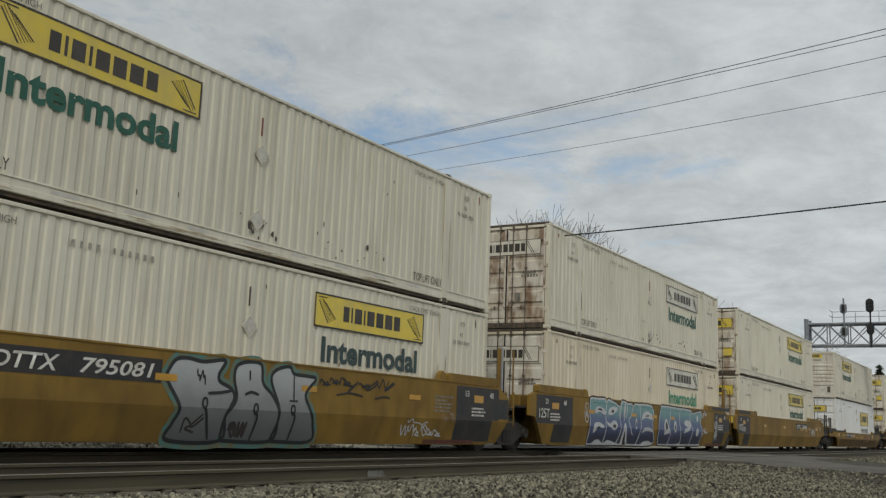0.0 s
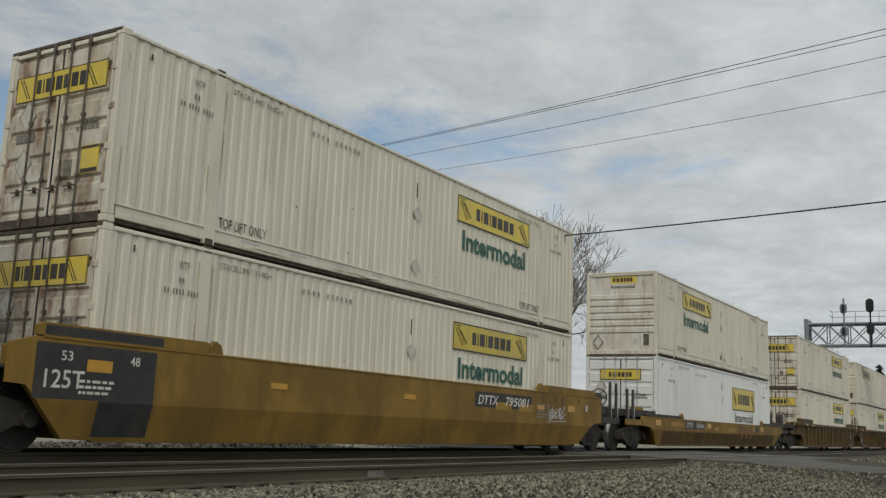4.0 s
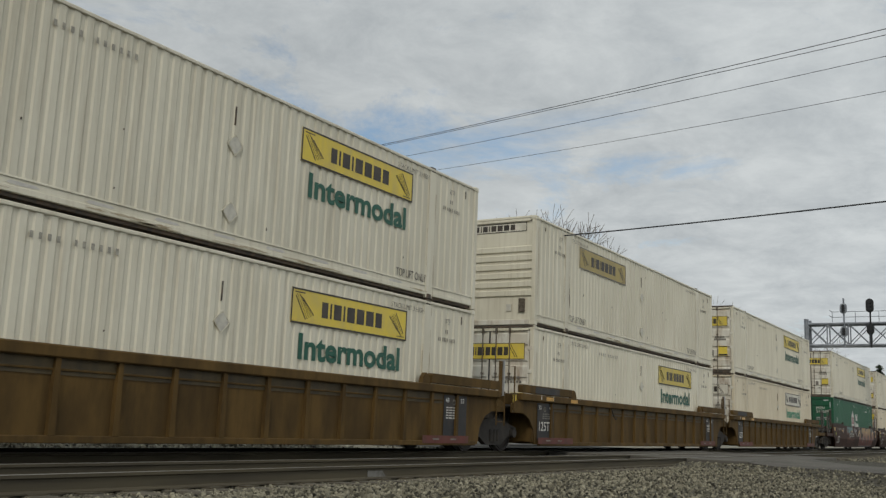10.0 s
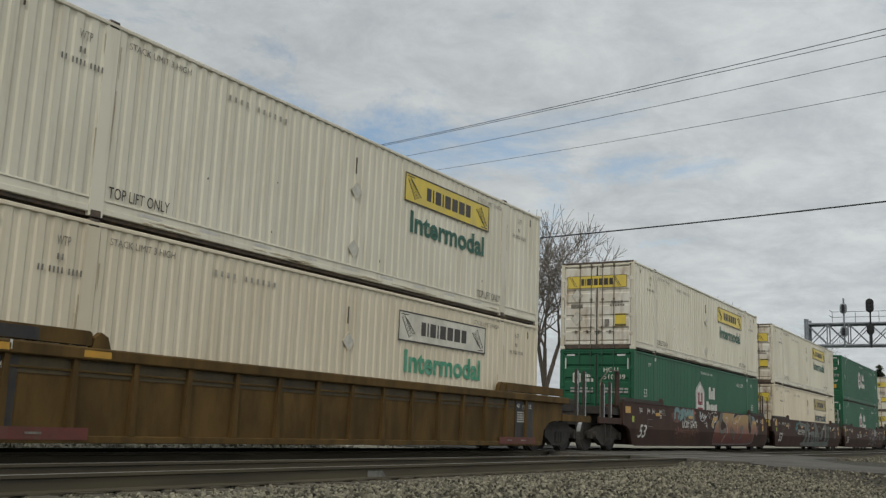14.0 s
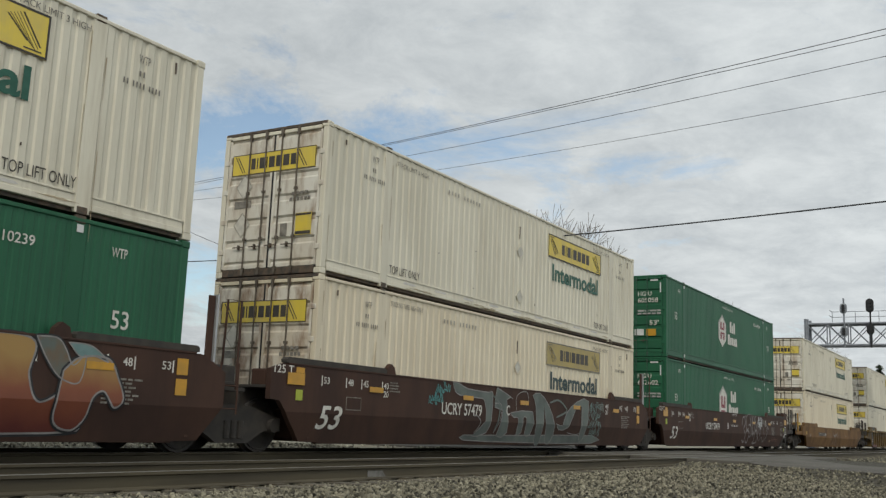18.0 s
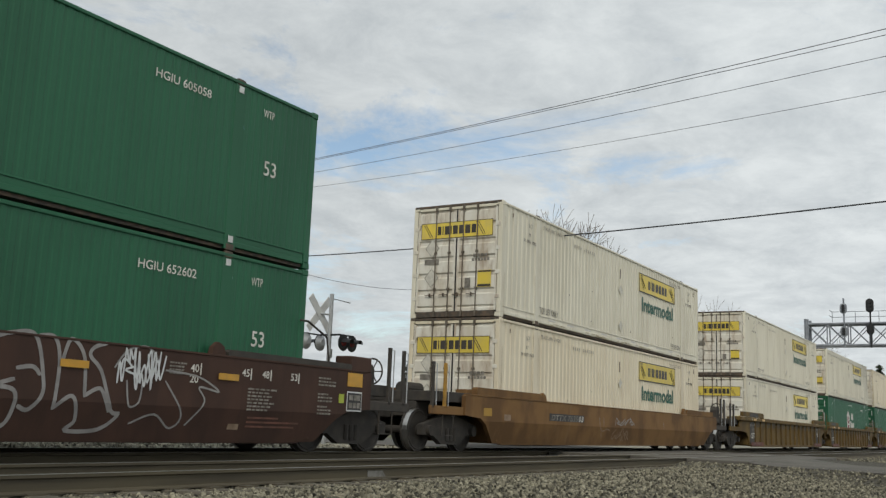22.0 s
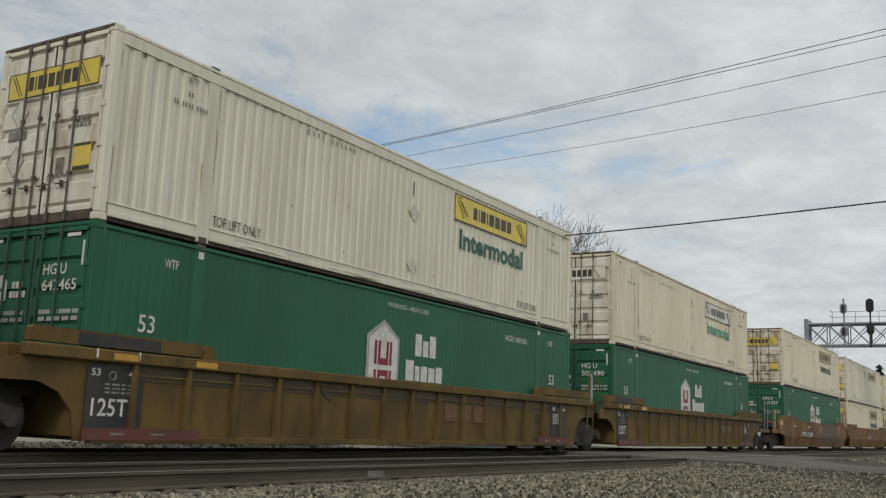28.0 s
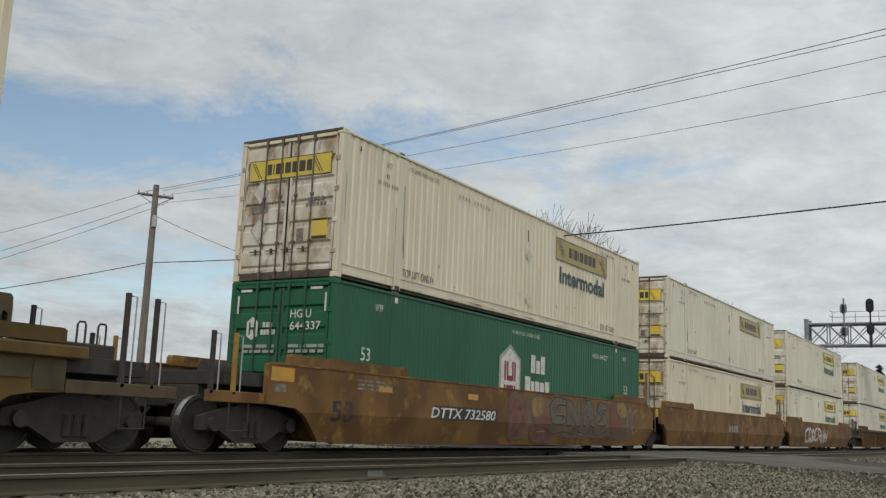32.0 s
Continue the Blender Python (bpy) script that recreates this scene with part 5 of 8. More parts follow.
def capacity_marks(car, ink, z, xs=((0.0, "53"), (0.72, "48"), (1.2, "45"), (1.88, "40"))):
    for x, s in xs:
        aft = x > 8
        lettering(car, s, ink, x + 0.06 - 0.04 * aft, Y0 - 0.004, z, 0.17, 0.12, 0.01)
        plate(car, "tick_mark", ink, x + 0.22 * aft, x + 0.025 + 0.22 * aft, z - 0.04, z + 0.14)
        if s == "40":
            lettering(car, "20", ink, x + 0.06 - 0.04 * aft, Y0 - 0.004, z - 0.16, 0.17, 0.12, 0.01)


def data_block(car, ink, x, z, w=0.8, rows=5, pitch=0.075):
    bm = B()
    rng = random.Random(int(x * 100))
    for r in range(rows):
        bars(bm, x, Y0 - 0.003, z - r * pitch, w * rng.uniform(0.6, 1), pitch * 0.5, [rng.uniform(0.6, 2) for _ in range(5)], 0.4)
    part("data_marking", bm, ink, car, kind="stuff")


# ---------------------------------------------------------------- spray paint


def band(name, stops, z0, z1, rough=0.5):
    """Sprayed paint fading from colour to colour with height."""
    m = bpy.data.materials.new(name)
    m.use_nodes = True
    nt = m.node_tree
    N, L = nt.nodes.new, nt.links.new
    b = nt.nodes["Principled BSDF"]
    b.inputs["Roughness"].default_value = rough
    tc, sep, mr, ramp, nz, ad = N("ShaderNodeTexCoord"), N("ShaderNodeSeparateXYZ"), N("ShaderNodeMapRange"), N("ShaderNodeValToRGB"), N("ShaderNodeTexNoise"), N("ShaderNodeMath")
    nz.inputs["Scale"].default_value = 3.0
    L(tc.outputs["Object"], sep.inputs[0]); L(tc.outputs["Object"], nz.inputs[0])
    mr.inputs[1].default_value, mr.inputs[2].default_value = z0, z1
    L(sep.outputs["Z"], mr.inputs[0])
    ad.operation = "MULTIPLY_ADD"; ad.inputs[1].default_value = 0.25
    L(nz.outputs[0], ad.inputs[0]); L(mr.outputs[0], ad.inputs[2])
    el = ramp.color_ramp.elements
    el[0].position, el[0].color = 0.12, (*stops[0], 1)
    el[1].position, el[1].color = 1.1, (*stops[-1], 1)
    for i, c in enumerate(stops[1:-1]):
        e = el.new(0.12 + 0.98 * (i + 1) / (len(stops) - 1)); e.color = (*c, 1)
    L(ad.outputs[0], ramp.inputs[0]); L(ramp.outputs[0], b.inputs["Base Color"])
    return m


SPRAY_BLUE = band("blue_spray_fade", [(0.015, 0.019, 0.040), (0.020, 0.025, 0.055), (0.080, 0.102, 0.215), (0.088, 0.125, 0.225), (0.13, 0.27, 0.285), (0.15, 0.30, 0.30)], 0.2, 1.5)
SPRAY_FIRE = band("red_to_yellow_spray_fade", [(0.085, 0.016, 0.013), (0.20, 0.06, 0.026), (0.33, 0.20, 0.062)], 0.3, 1.4)
SPRAY_SILVER = band("silver_spray", [(0.10, 0.11, 0.11), (0.20, 0.21, 0.21), (0.38, 0.40, 0.40)], 0.2, 1.5, 0.35)
LOGO_RED = material("faded_red_mark", (0.155, 0.036, 0.020), (0.17, 0.078, 0.030), rough=0.6, scale=4, low=0.35, high=0.6, bump=0.0)
LOGO_RUST = material("rust_red_mark", (0.125, 0.048, 0.024), (0.14, 0.085, 0.03), rough=0.6, scale=4, low=0.35, high=0.6, bump=0.0)
SPRAY_MINT = material("thin_mint_spray", (0.16, 0.24, 0.22), (0.10, 0.15, 0.14), rough=0.6, scale=5, bump=0.0)
YELLOW_PATCH = material("yellow_touch_up_paint", (0.34, 0.195, 0.025), (0.25, 0.14, 0.025), rough=0.6, scale=3, bump=0.0)
SPRAY_PALE = material("thin_grey_white_spray", (0.26, 0.25, 0.24), (0.19, 0.18, 0.175), rough=0.6, scale=6, bump=0.0)
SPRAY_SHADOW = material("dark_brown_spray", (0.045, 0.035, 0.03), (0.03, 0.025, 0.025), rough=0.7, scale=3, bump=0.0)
SPRAY_AQUA = material("pale_aqua_spray", (0.17, 0.27, 0.26), (0.11, 0.19, 0.19), rough=0.6, scale=3, bump=0.0)
SPRAY_SALMON = material("thin_salmon_spray", (0.18, 0.078, 0.055), (0.10, 0.05, 0.036), rough=0.7, scale=5, bump=0.0)
SPRAY_GREY = material("grey_green_spray", (0.125, 0.15, 0.133), (0.082, 0.098, 0.09), rough=0.6, scale=2)
SPRAY_MURK = material("murky_grey_aqua_spray", (0.105, 0.125, 0.112), (0.15, 0.10, 0.06), rough=0.65, scale=4, bump=0.0)
SPRAY_BLACK = material("black_spray", (0.02, 0.022, 0.024), rough=0.6, bump=0.0)
SPRAY_TEAL = material("teal_spray", (0.06, 0.24, 0.24), (0.10, 0.28, 0.27), rough=0.6, scale=3, bump=0.0)
SPRAY_HAZE = material("thin_teal_overspray", (0.085, 0.19, 0.165), (0.17, 0.14, 0.06), rough=0.7, scale=6, low=0.42, high=0.66, bump=0.0)
SPRAY_WHITE = material("white_spray", (0.55, 0.56, 0.56), (0.45, 0.46, 0.46), rough=0.6, scale=6, bump=0.0)
SPRAY_YELLOW = material("sandy_yellow_spray", (0.44, 0.29, 0.08), (0.36, 0.2, 0.06), rough=0.6, scale=3, bump=0.0)
SPRAY_RUSTGREY = material("greyed_rust_spray", (0.11, 0.085, 0.06), (0.17, 0.10, 0.055), rough=0.7, scale=2.5, bump=0.0)
SPRAY_DUST = material("faded_chalky_spray", (0.26, 0.19, 0.13), (0.19, 0.13, 0.085), rough=0.8, scale=6, bump=0.0)
SPRAY_RED = material("brick_red_spray", (0.15, 0.042, 0.028), (0.125, 0.075, 0.04), rough=0.6, scale=4, bump=0.0)
SPRAY_OCHRE = material("dull_ochre_spray", (0.27, 0.165, 0.045), (0.17, 0.10, 0.045), rough=0.6, scale=5, bump=0.0)
SPRAY_DULL = material("dull_grey_brown_spray", (0.125, 0.112, 0.085), (0.095, 0.082, 0.06), rough=0.7, scale=5, bump=0.0)
SPRAY_PINK = material("salmon_spray", (0.35, 0.12, 0.08), (0.25, 0.08, 0.06), rough=0.6, scale=4, bump=0.0)


def ribbon(bm, pts, w, y):
    """A flat stroke along (x, z) points, facing -y; it rises a hair along its way so that it can cross itself."""
    P = [Vector(pts[0])]
    for p in pts[1:]:
        if (Vector(p) - P[-1]).length > 0.004:
            P.append(Vector(p))
    if len(P) < 2:
        return
    rows = []
    for i, p in enumerate(P):
        d = (P[min(i + 1, len(P) - 1)] - P[max(i - 1, 0)])
        d = d.normalized() if d.length > 1e-6 else Vector((1, 0))
        n = Vector((-d.y, d.x)) * w / 2
        yy = y - 0.0012 * i / len(P)
        if i in (0, len(P) - 1):
            p = p + d * (w * 0.3 if i else -w * 0.3)
            n = n * 0.7
        rows.append((bm.verts.new((p.x - n.x, yy, p.y - n.y)), bm.verts.new((p.x + n.x, yy, p.y + n.y))))
    for q, r in zip(rows, rows[1:]):
        bm.faces.new((q[0], r[0], r[1], q[1]))


def curve_points(ctrl, n=8):
    """Catmull-Rom through control points."""
    P = [ctrl[0]] + list(ctrl) + [ctrl[-1]]
    out = []
    for i in range(1, len(P) - 2):
        p0, p1, p2, p3 = (Vector(p) for p in P[i - 1:i + 3])
        for k in range(n):
            t = k / n
            out.append(tuple(0.5 * ((2 * p1) + (p2 - p0) * t + (2 * p0 - 5 * p1 + 4 * p2 - p3) * t * t + (3 * p1 - p0 - 3 * p2 + p3) * t ** 3)))
    out.append(tuple(ctrl[-1]))
    return out


def curve_strokes(*ctrl):
    return [curve_points(list(ctrl), 6)]


def spray(car, layers, lay=True):
    """Layers of strokes: (strokes, width, material, depth); each layer is one coat."""
    for strokes, w, mat, dy in layers:
        bm = B()
        for s in strokes:
            ribbon(bm, s, w, Y0 - dy)
        me = bpy.data.meshes.new("graffiti")
        bm.to_mesh(me)
        bm.free()
        me.materials.append(mat)
        ob = part("graffiti", me, None, car, kind="stuff")
        if lay:
            drape(ob)


def brush(bm, pts, w, y):
    """A fat stroke with round ends."""
    P = [Vector(p) for p in pts]
    for i, s in ((0, 1), (-1, -1)):
        d = (P[i] - P[i + s]).normalized()
        n = 12
        c = P[i]
        a0 = math.atan2(d.y, d.x) - math.pi / 2
        bm.faces.new([bm.verts.new((c.x + w / 2 * math.cos(a0 + math.pi * k / n), y - (0 if i == 0 else 0.0012), c.y + w / 2 * math.sin(a0 + math.pi * k / n))) for k in range(n + 1)])
    rows = []
    for i, p in enumerate(P):
        d = (P[min(i + 1, len(P) - 1)] - P[max(i - 1, 0)]).normalized()
        n = Vector((-d.y, d.x)) * w / 2
        yy = y - 0.0012 * i / len(P)
        rows.append((bm.verts.new((p.x - n.x, yy, p.y - n.y)), bm.verts.new((p.x + n.x, yy, p.y + n.y))))
    for q, r in zip(rows, rows[1:]):
        bm.faces.new((q[0], r[0], r[1], q[1]))


GLYPHS = {}
GLYPHS["zig"] = [[(0, 0), (0.2, 1), (0.5, 0.3), (0.72, 1), (1, 0)]]
GLYPHS["arc"] = [[(0, 0.1), (0.1, 0.9), (0.6, 1), (0.95, 0.6), (0.7, 0.1)]]
GLYPHS["bolt"] = [[(0.9, 1), (0.2, 0.75), (0.75, 0.4), (0.1, 0)]]
GLYPHS["spike"] = [[(0, 0.0), (0.1, 0.95), (0.45, 0.45), (0.75, 1.0), (1, 0.25)]]


def fat_letters(car, word, places, z0, z1, w, coats):
    """Bubble letters: for every coat, all letters in fat round strokes. coats: (extra width, material, depth)."""
    for extra, mat, dy in coats:
        bm = B()
        for k, (g, (xa, xb)) in enumerate(zip(word, places)):
            for j, st in enumerate(GLYPHS[g]):
                pts = [(xa + w / 2 + (xb - xa - w) * u, z0 + w / 2 + (z1 - z0 - w) * v) for u, v in st]
                brush(bm, curve_points(pts, 7), w + extra, Y0 - dy - 0.0003 * ((k * 2 + j) % 5))
        me = bpy.data.meshes.new("graffiti")
        bm.to_mesh(me)
        bm.free()
        me.materials.append(mat)
        drape(part("graffiti", me, None, car, kind="stuff"))


def mass(car, outline, fill, edge, halo, w=0.05, dy=0.0045, bend=7):
    """A filled closed shape with a keyline and a wider halo."""
    loop = curve_points([(x, max(z, 0.205)) for x, z in list(outline) + [outline[0]]], bend)
    if halo:
        spray(car, [([loop], w * 3.2, halo, dy)])
    bm = B()
    seen = loop[:-1]
    bm.faces.new([bm.verts.new((x, Y0 - dy - 0.002, z)) for x, z in seen])
    me = bpy.data.meshes.new("graffiti")
    bm.to_mesh(me)
    bm.free()
    me.materials.append(fill)
    drape(part("graffiti", me, None, car))
    spray(car, [([loop], w, edge, dy + 0.004)])


def wavy(x0, x1, z0, z1, seed, n=9):
    """A ragged closed outline round a long piece."""
    rng = random.Random(seed)
    top = [(x0 + (x1 - x0) * i / n, z1 - rng.uniform(0, 0.22)) for i in range(n + 1)]
    low = [(x0 + (x1 - x0) * i / n, z0 + rng.uniform(0, 0.16)) for i in range(n, -1, -1)]
    return [(x0 - 0.25, (z0 + z1) / 2)] + top + [(x1 + 0.25, (z0 + z1) / 2 - 0.1)] + low


def wild(x0, x1, z0, z1, seed, n):
    """Interlocking letter-like sweeps."""
    rng = random.Random(seed)
    out = []
    for i in range(n):
        a = x0 + (x1 - x0) * i / n
        w = (x1 - x0) / n * rng.uniform(0.9, 1.5)
        kind = rng.randrange(4)
        hi, lo = z1 - rng.uniform(0, 0.12), z0 + rng.uniform(0, 0.12)
        m = (hi + lo) / 2
        c = {0: [(a, lo), (a + 0.15 * w, hi), (a + 0.7 * w, hi - 0.1), (a + 0.75 * w, m), (a + 0.3 * w, m - 0.05), (a + w, lo)],
             1: [(a + 0.8 * w, hi), (a + 0.1 * w, hi - 0.15), (a, m - 0.1), (a + 0.3 * w, lo), (a + 0.9 * w, lo + 0.12)],
             2: [(a, hi), (a + 0.25 * w, lo), (a + 0.55 * w, m + 0.1), (a + 0.75 * w, lo), (a + w, hi)],
             3: [(a, m), (a + 0.35 * w, hi), (a + 0.7 * w, m), (a + 0.4 * w, lo), (a + 0.05 * w, lo + 0.2), (a + 0.9 * w, lo)]}[kind]
        out.append(curve_points(c, 6))
    return out


def scrawl(x0, x1, z0, z1, seed, n=14):
    rng = random.Random(seed)
    pts = [(x0 + (x1 - x0) * (i + rng.uniform(-0.6, 0.6)) / n, rng.uniform(z0, z1) if i % 2 else rng.choice((z0, z1)) + rng.uniform(-0.05, 0.05)) for i in range(n + 1)]
    return [curve_points(pts, 5)]


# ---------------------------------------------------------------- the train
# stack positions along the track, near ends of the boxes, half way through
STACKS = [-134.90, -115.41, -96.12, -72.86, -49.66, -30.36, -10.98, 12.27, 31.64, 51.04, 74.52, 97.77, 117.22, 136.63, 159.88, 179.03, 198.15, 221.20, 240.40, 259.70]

STYLES = {
    "w": dict(kind="white", paint=WHITE, front="door", sign="yellow", logo="rear", word=GREEN_INK, scuffs=1),
    "wz": dict(kind="white", paint=WHITE, front="door", sign="yellow", logo="rear", word=NAVY_INK, scuffs=2),
    "wt": dict(kind="white", paint=WHITE, front="door", sign="yellow", logo="rear", word=GREEN_INK, scuffs=1, deep_rail=True),
    "wr": dict(kind="white", paint=WHITE, front="door", sign="yellow", logo="rear", word=GREEN_INK, scuffs=1, rusty=True),
    "wc": dict(kind="white", paint=WHITE_CREAM, front="door", sign="yellow", logo="rear", word=GREEN_INK, scuffs=1),
    "wn": dict(kind="white", paint=WHITE, front="nose", sign="yellow", logo="fore", word=GREEN_INK, scuffs=5),
    "wo": dict(kind="white", paint=WHITE, front="nose", sign="brown", door_sign="bleached", logo="fore", word=None, scuffs=2),
    "wf": dict(kind="white", paint=WHITE_CREAM, front="door", sign="bleached", door_sign="bleached", logo="rear", word=GREEN_PALE, scuffs=3, sticker=False),
    "wg": dict(kind="white", paint=WHITE, front="door", sign="bleached", door_sign="bleached", logo="rear", word=GREEN_INK, scuffs=4, sticker=False, rusty=True),
    "wb": dict(kind="white", paint=WHITE_CREAM, front="door", sign="brown", door_sign="yellow", logo="rear", word=NAVY_INK, scuffs=3, rusty=True),
    "wy": dict(kind="white", paint=WHITE, front="door", sign="faded", door_sign="faded", logo="rear", word=GREEN_PALE, scuffs=3),
    "ww": dict(kind="white", paint=WHITE_NEW, front="door", sign="new", logo="rear", word=NAVY_INK, scuffs=0, sticker=False),
    "wd": dict(kind="white", paint=WHITE, front="door", sign="brown", logo="rear", word=None, scuffs=2, rusty=True),
    "g": dict(kind="green", paint=GREEN, front="door"),
}
UPPER = ["wn", "wg", "wr", "wn", "w", "wo", "w", "w", "w", "g", "w", "w", "wt", "wf", "wb", "wd", "w", "w", "wy", "g"]
LOWER = ["wz", "wf", "wr", "ww", "w", "w", "wf", "g", "wb", "g", "wc", "w", "g", "g", "g", "wb", "w", "w", "wy", "w"]
TEXT = {
    "w": "cream-white corrugated container with yellow name panel, %s",
    "wz": "cream-white corrugated container with slate lettering, %s",
    "wt": "cream-white corrugated container with a deep top rail, %s",
    "wr": "cream-white corrugated container with rust-stained doors, %s",
    "wc": "tan-aged cream corrugated container with yellow name panel, %s",
    "wn": "cream-white container with ribbed nose leading, %s",
    "wo": "cream-white container with dull ochre panel, %s",
    "wf": "soiled cream-white container with bleached panel, %s",
    "wg": "soiled cream-white container with tan-bleached panel, %s",
    "wb": "cream-white container with slate lettering, %s",
    "wd": "cream-white container with ochre panel, %s",
    "wy": "weathered white container with faded panel, %s",
    "ww": "clean white container with large yellow panel, %s",
    "g": "dark green container with white house emblem, %s",
}
BOXES = []                          # (thing, place along the train, height)
CARS = []
PROTO = {}


def owner_number(box_thing, digits):
    """White owner's code and number on the doors and high on the side."""
    lettering(box_thing, "HGIU", WHITE_INK, 0.006, 1.04, 2.16, 0.50, 0.16, 0.01, "end")
    lettering(box_thing, digits, WHITE_INK, 0.006, 1.04, 1.93, 0.74, 0.16, 0.01, "end")
    lettering(box_thing, "HGIU " + digits, WHITE_INK, 12.3, -0.004, 2.35, 1.16, 0.14, 0.01)


NUMBERS = {(12.27, False): "510239", (51.04, False): "652602", (51.04, True): "605058", (117.22, False): "642465", (136.63, False): "507490", (159.88, False): "644337"}


def place_box(code, upper, x):
    where = "stacked on another" if upper else "in a well car"
    z = FLOOR_Z + (BOX_H + 0.012 if upper else 0.0)
    if (code, upper) not in PROTO:
        ob = container(dict(STYLES[code], upper=upper))
        if code != "g":
            PROTO[code, upper] = ob
    else:
        ob = copy_thing(PROTO[code, upper], pose(0, 0, 0))
    if (x, upper) in NUMBERS:
        owner_number(ob, NUMBERS[x, upper])
    if (x, upper) == (51.04, True):
        for k, (ya, yb, za, zb, film) in enumerate(((2.33, 1.95, 1.02, 1.22, SIGN_WHITE), (2.33, 2.16, 0.76, 0.92, SIGN_WHITE), (1.86, 1.70, 0.74, 0.92, SIGN_WHITE), (1.16, 0.82, 0.76, 0.98, SIGN_WHITE), (0.74, 0.38, 0.74, 0.98, AMBER))):
            part("sticker", box(B(), 0.0, 0.008, yb, ya, za, zb), film, ob)
        lettering(ob, "53'", WHITE_INK, 0.006, 0.62, 1.12, 0.34, 0.17, 0.01, "end")
    tagged(ob, TEXT[code] % where, "container", "double-stacked containers")
    BOXES.append((ob, x, z))


def build_train():
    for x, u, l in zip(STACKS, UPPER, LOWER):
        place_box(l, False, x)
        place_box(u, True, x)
    # mustard smooth-sided three-platform car
    L1 = "mustard-yellow smooth-sided well car platform with sprayed graffiti and black ends"
    a0 = well_unit("c", "a", "smooth", MUSTARD, 1.50, L1)
    a1 = well_unit("a", "a", "smooth", MUSTARD, 1.50, L1)
    a2 = well_unit("a", "c", "smooth", MUSTARD, 1.50, "mustard-yellow smooth-sided well car end platform with a hand brake", brakes="a", posts=1, square=(0.0, 1.72))
    for car, b, c in ((a0, 14.5, BOX_L + 0.3), (a1, -1.0, 1.25), (a1, 14.8, BOX_L + 0.3), (a2, -1.0, 1.0)):
        m = (b + c) / 2
        plate(car, "black_field", CAR_BLACK, b, c, 0.72, 1.44, 0.004)
        if b > 5:
            plate(car, "black_field", CAR_BLACK, c + 0.003, BOX_L + 0.78, 0.76, 1.22, 0.004)
        drape(plate(car, "black_field", CAR_BLACK, max(b, 0.05), min(c, BOX_L), 0.24, 0.72, 0.004))
        plate(car, "reflector", AMBER, m - 0.2, m + 0.22, 1.10, 1.26, 0.008)
        lettering(car, "53", WHITE_INK, m - 0.62, Y0 - 0.009, 1.22, 0.18, 0.13, 0.01)
        lettering(car, "48", WHITE_INK, m + 0.52, Y0 - 0.009, 1.22, 0.18, 0.13, 0.01)
        data_block(car, WHITE_INK, m - 0.3, 0.95, 0.7, 3)
    for car in (a1, a2):
        lettering(car, "125T", WHITE_INK, -0.85, Y0 - 0.009, 0.86, 0.62, 0.24, 0.012)
    for car, x in ((a0, 3.20), (a2, 10.47)):
        plate(car, "number_field", CAR_BLACK, x - 0.05, x + 2.82, 1.02, 1.36)
        lettering(car, "DTTX", WHITE_INK, x + 0.08, Y0 - 0.009, 1.08, 0.98, 0.21, 0.016, slant=0.22)
        lettering(car, "795081", WHITE_INK, x + 1.39, Y0 - 0.009, 1.08, 1.28, 0.21, 0.016, slant=0.22)
    for car, xs in ((a0, (0.8, 5.9, 9.2, 12.6)), (a1, (2.3, 5.7, 7.6, 9.45)), (a2, (3.5, 7.5, 13.6))):
        for x in xs:
            plate(car, "reflector", AMBER, x, x + 0.42, 1.06, 1.16, 0.029 if car is a1 else 0.012)
    for car in (a0, a2):
        data_block(car, SIGN_GREY, 13.6, 1.15)
    # silver piece with dark keylines
    R = [(6.09, 1.12), (6.26, 1.37), (6.50, 1.42), (6.84, 1.39), (7.30, 1.44), (7.19, 1.23), (7.22, 1.11), (7.48, 1.01), (7.56, 0.86), (7.42, 0.58), (7.41, 0.20), (6.33, 0.19), (6.35, 0.45), (6.43, 0.68), (6.19, 1.00)]
    A = [(7.41, 0.20), (7.42, 0.58), (7.61, 0.86), (7.53, 1.18), (7.58, 1.38), (7.84, 1.46), (8.14, 1.43), (8.21, 1.14), (8.44, 0.97), (8.63, 0.76), (8.68, 0.53), (8.57, 0.20)]
    H = [(8.57, 0.20), (8.68, 0.53), (8.63, 0.79), (8.41, 1.19), (8.51, 1.37), (8.85, 1.45), (8.98, 1.34), (9.35, 1.32), (9.57, 1.28), (9.32, 1.01), (9.47, 0.75), (9.61, 0.52), (9.62, 0.17)]
    for k, shape in enumerate((R, A, H)):
        mass(a0, shape, SPRAY_SILVER, SPRAY_BLACK, SPRAY_HAZE, 0.062, 0.0045 + 0.0015 * k)
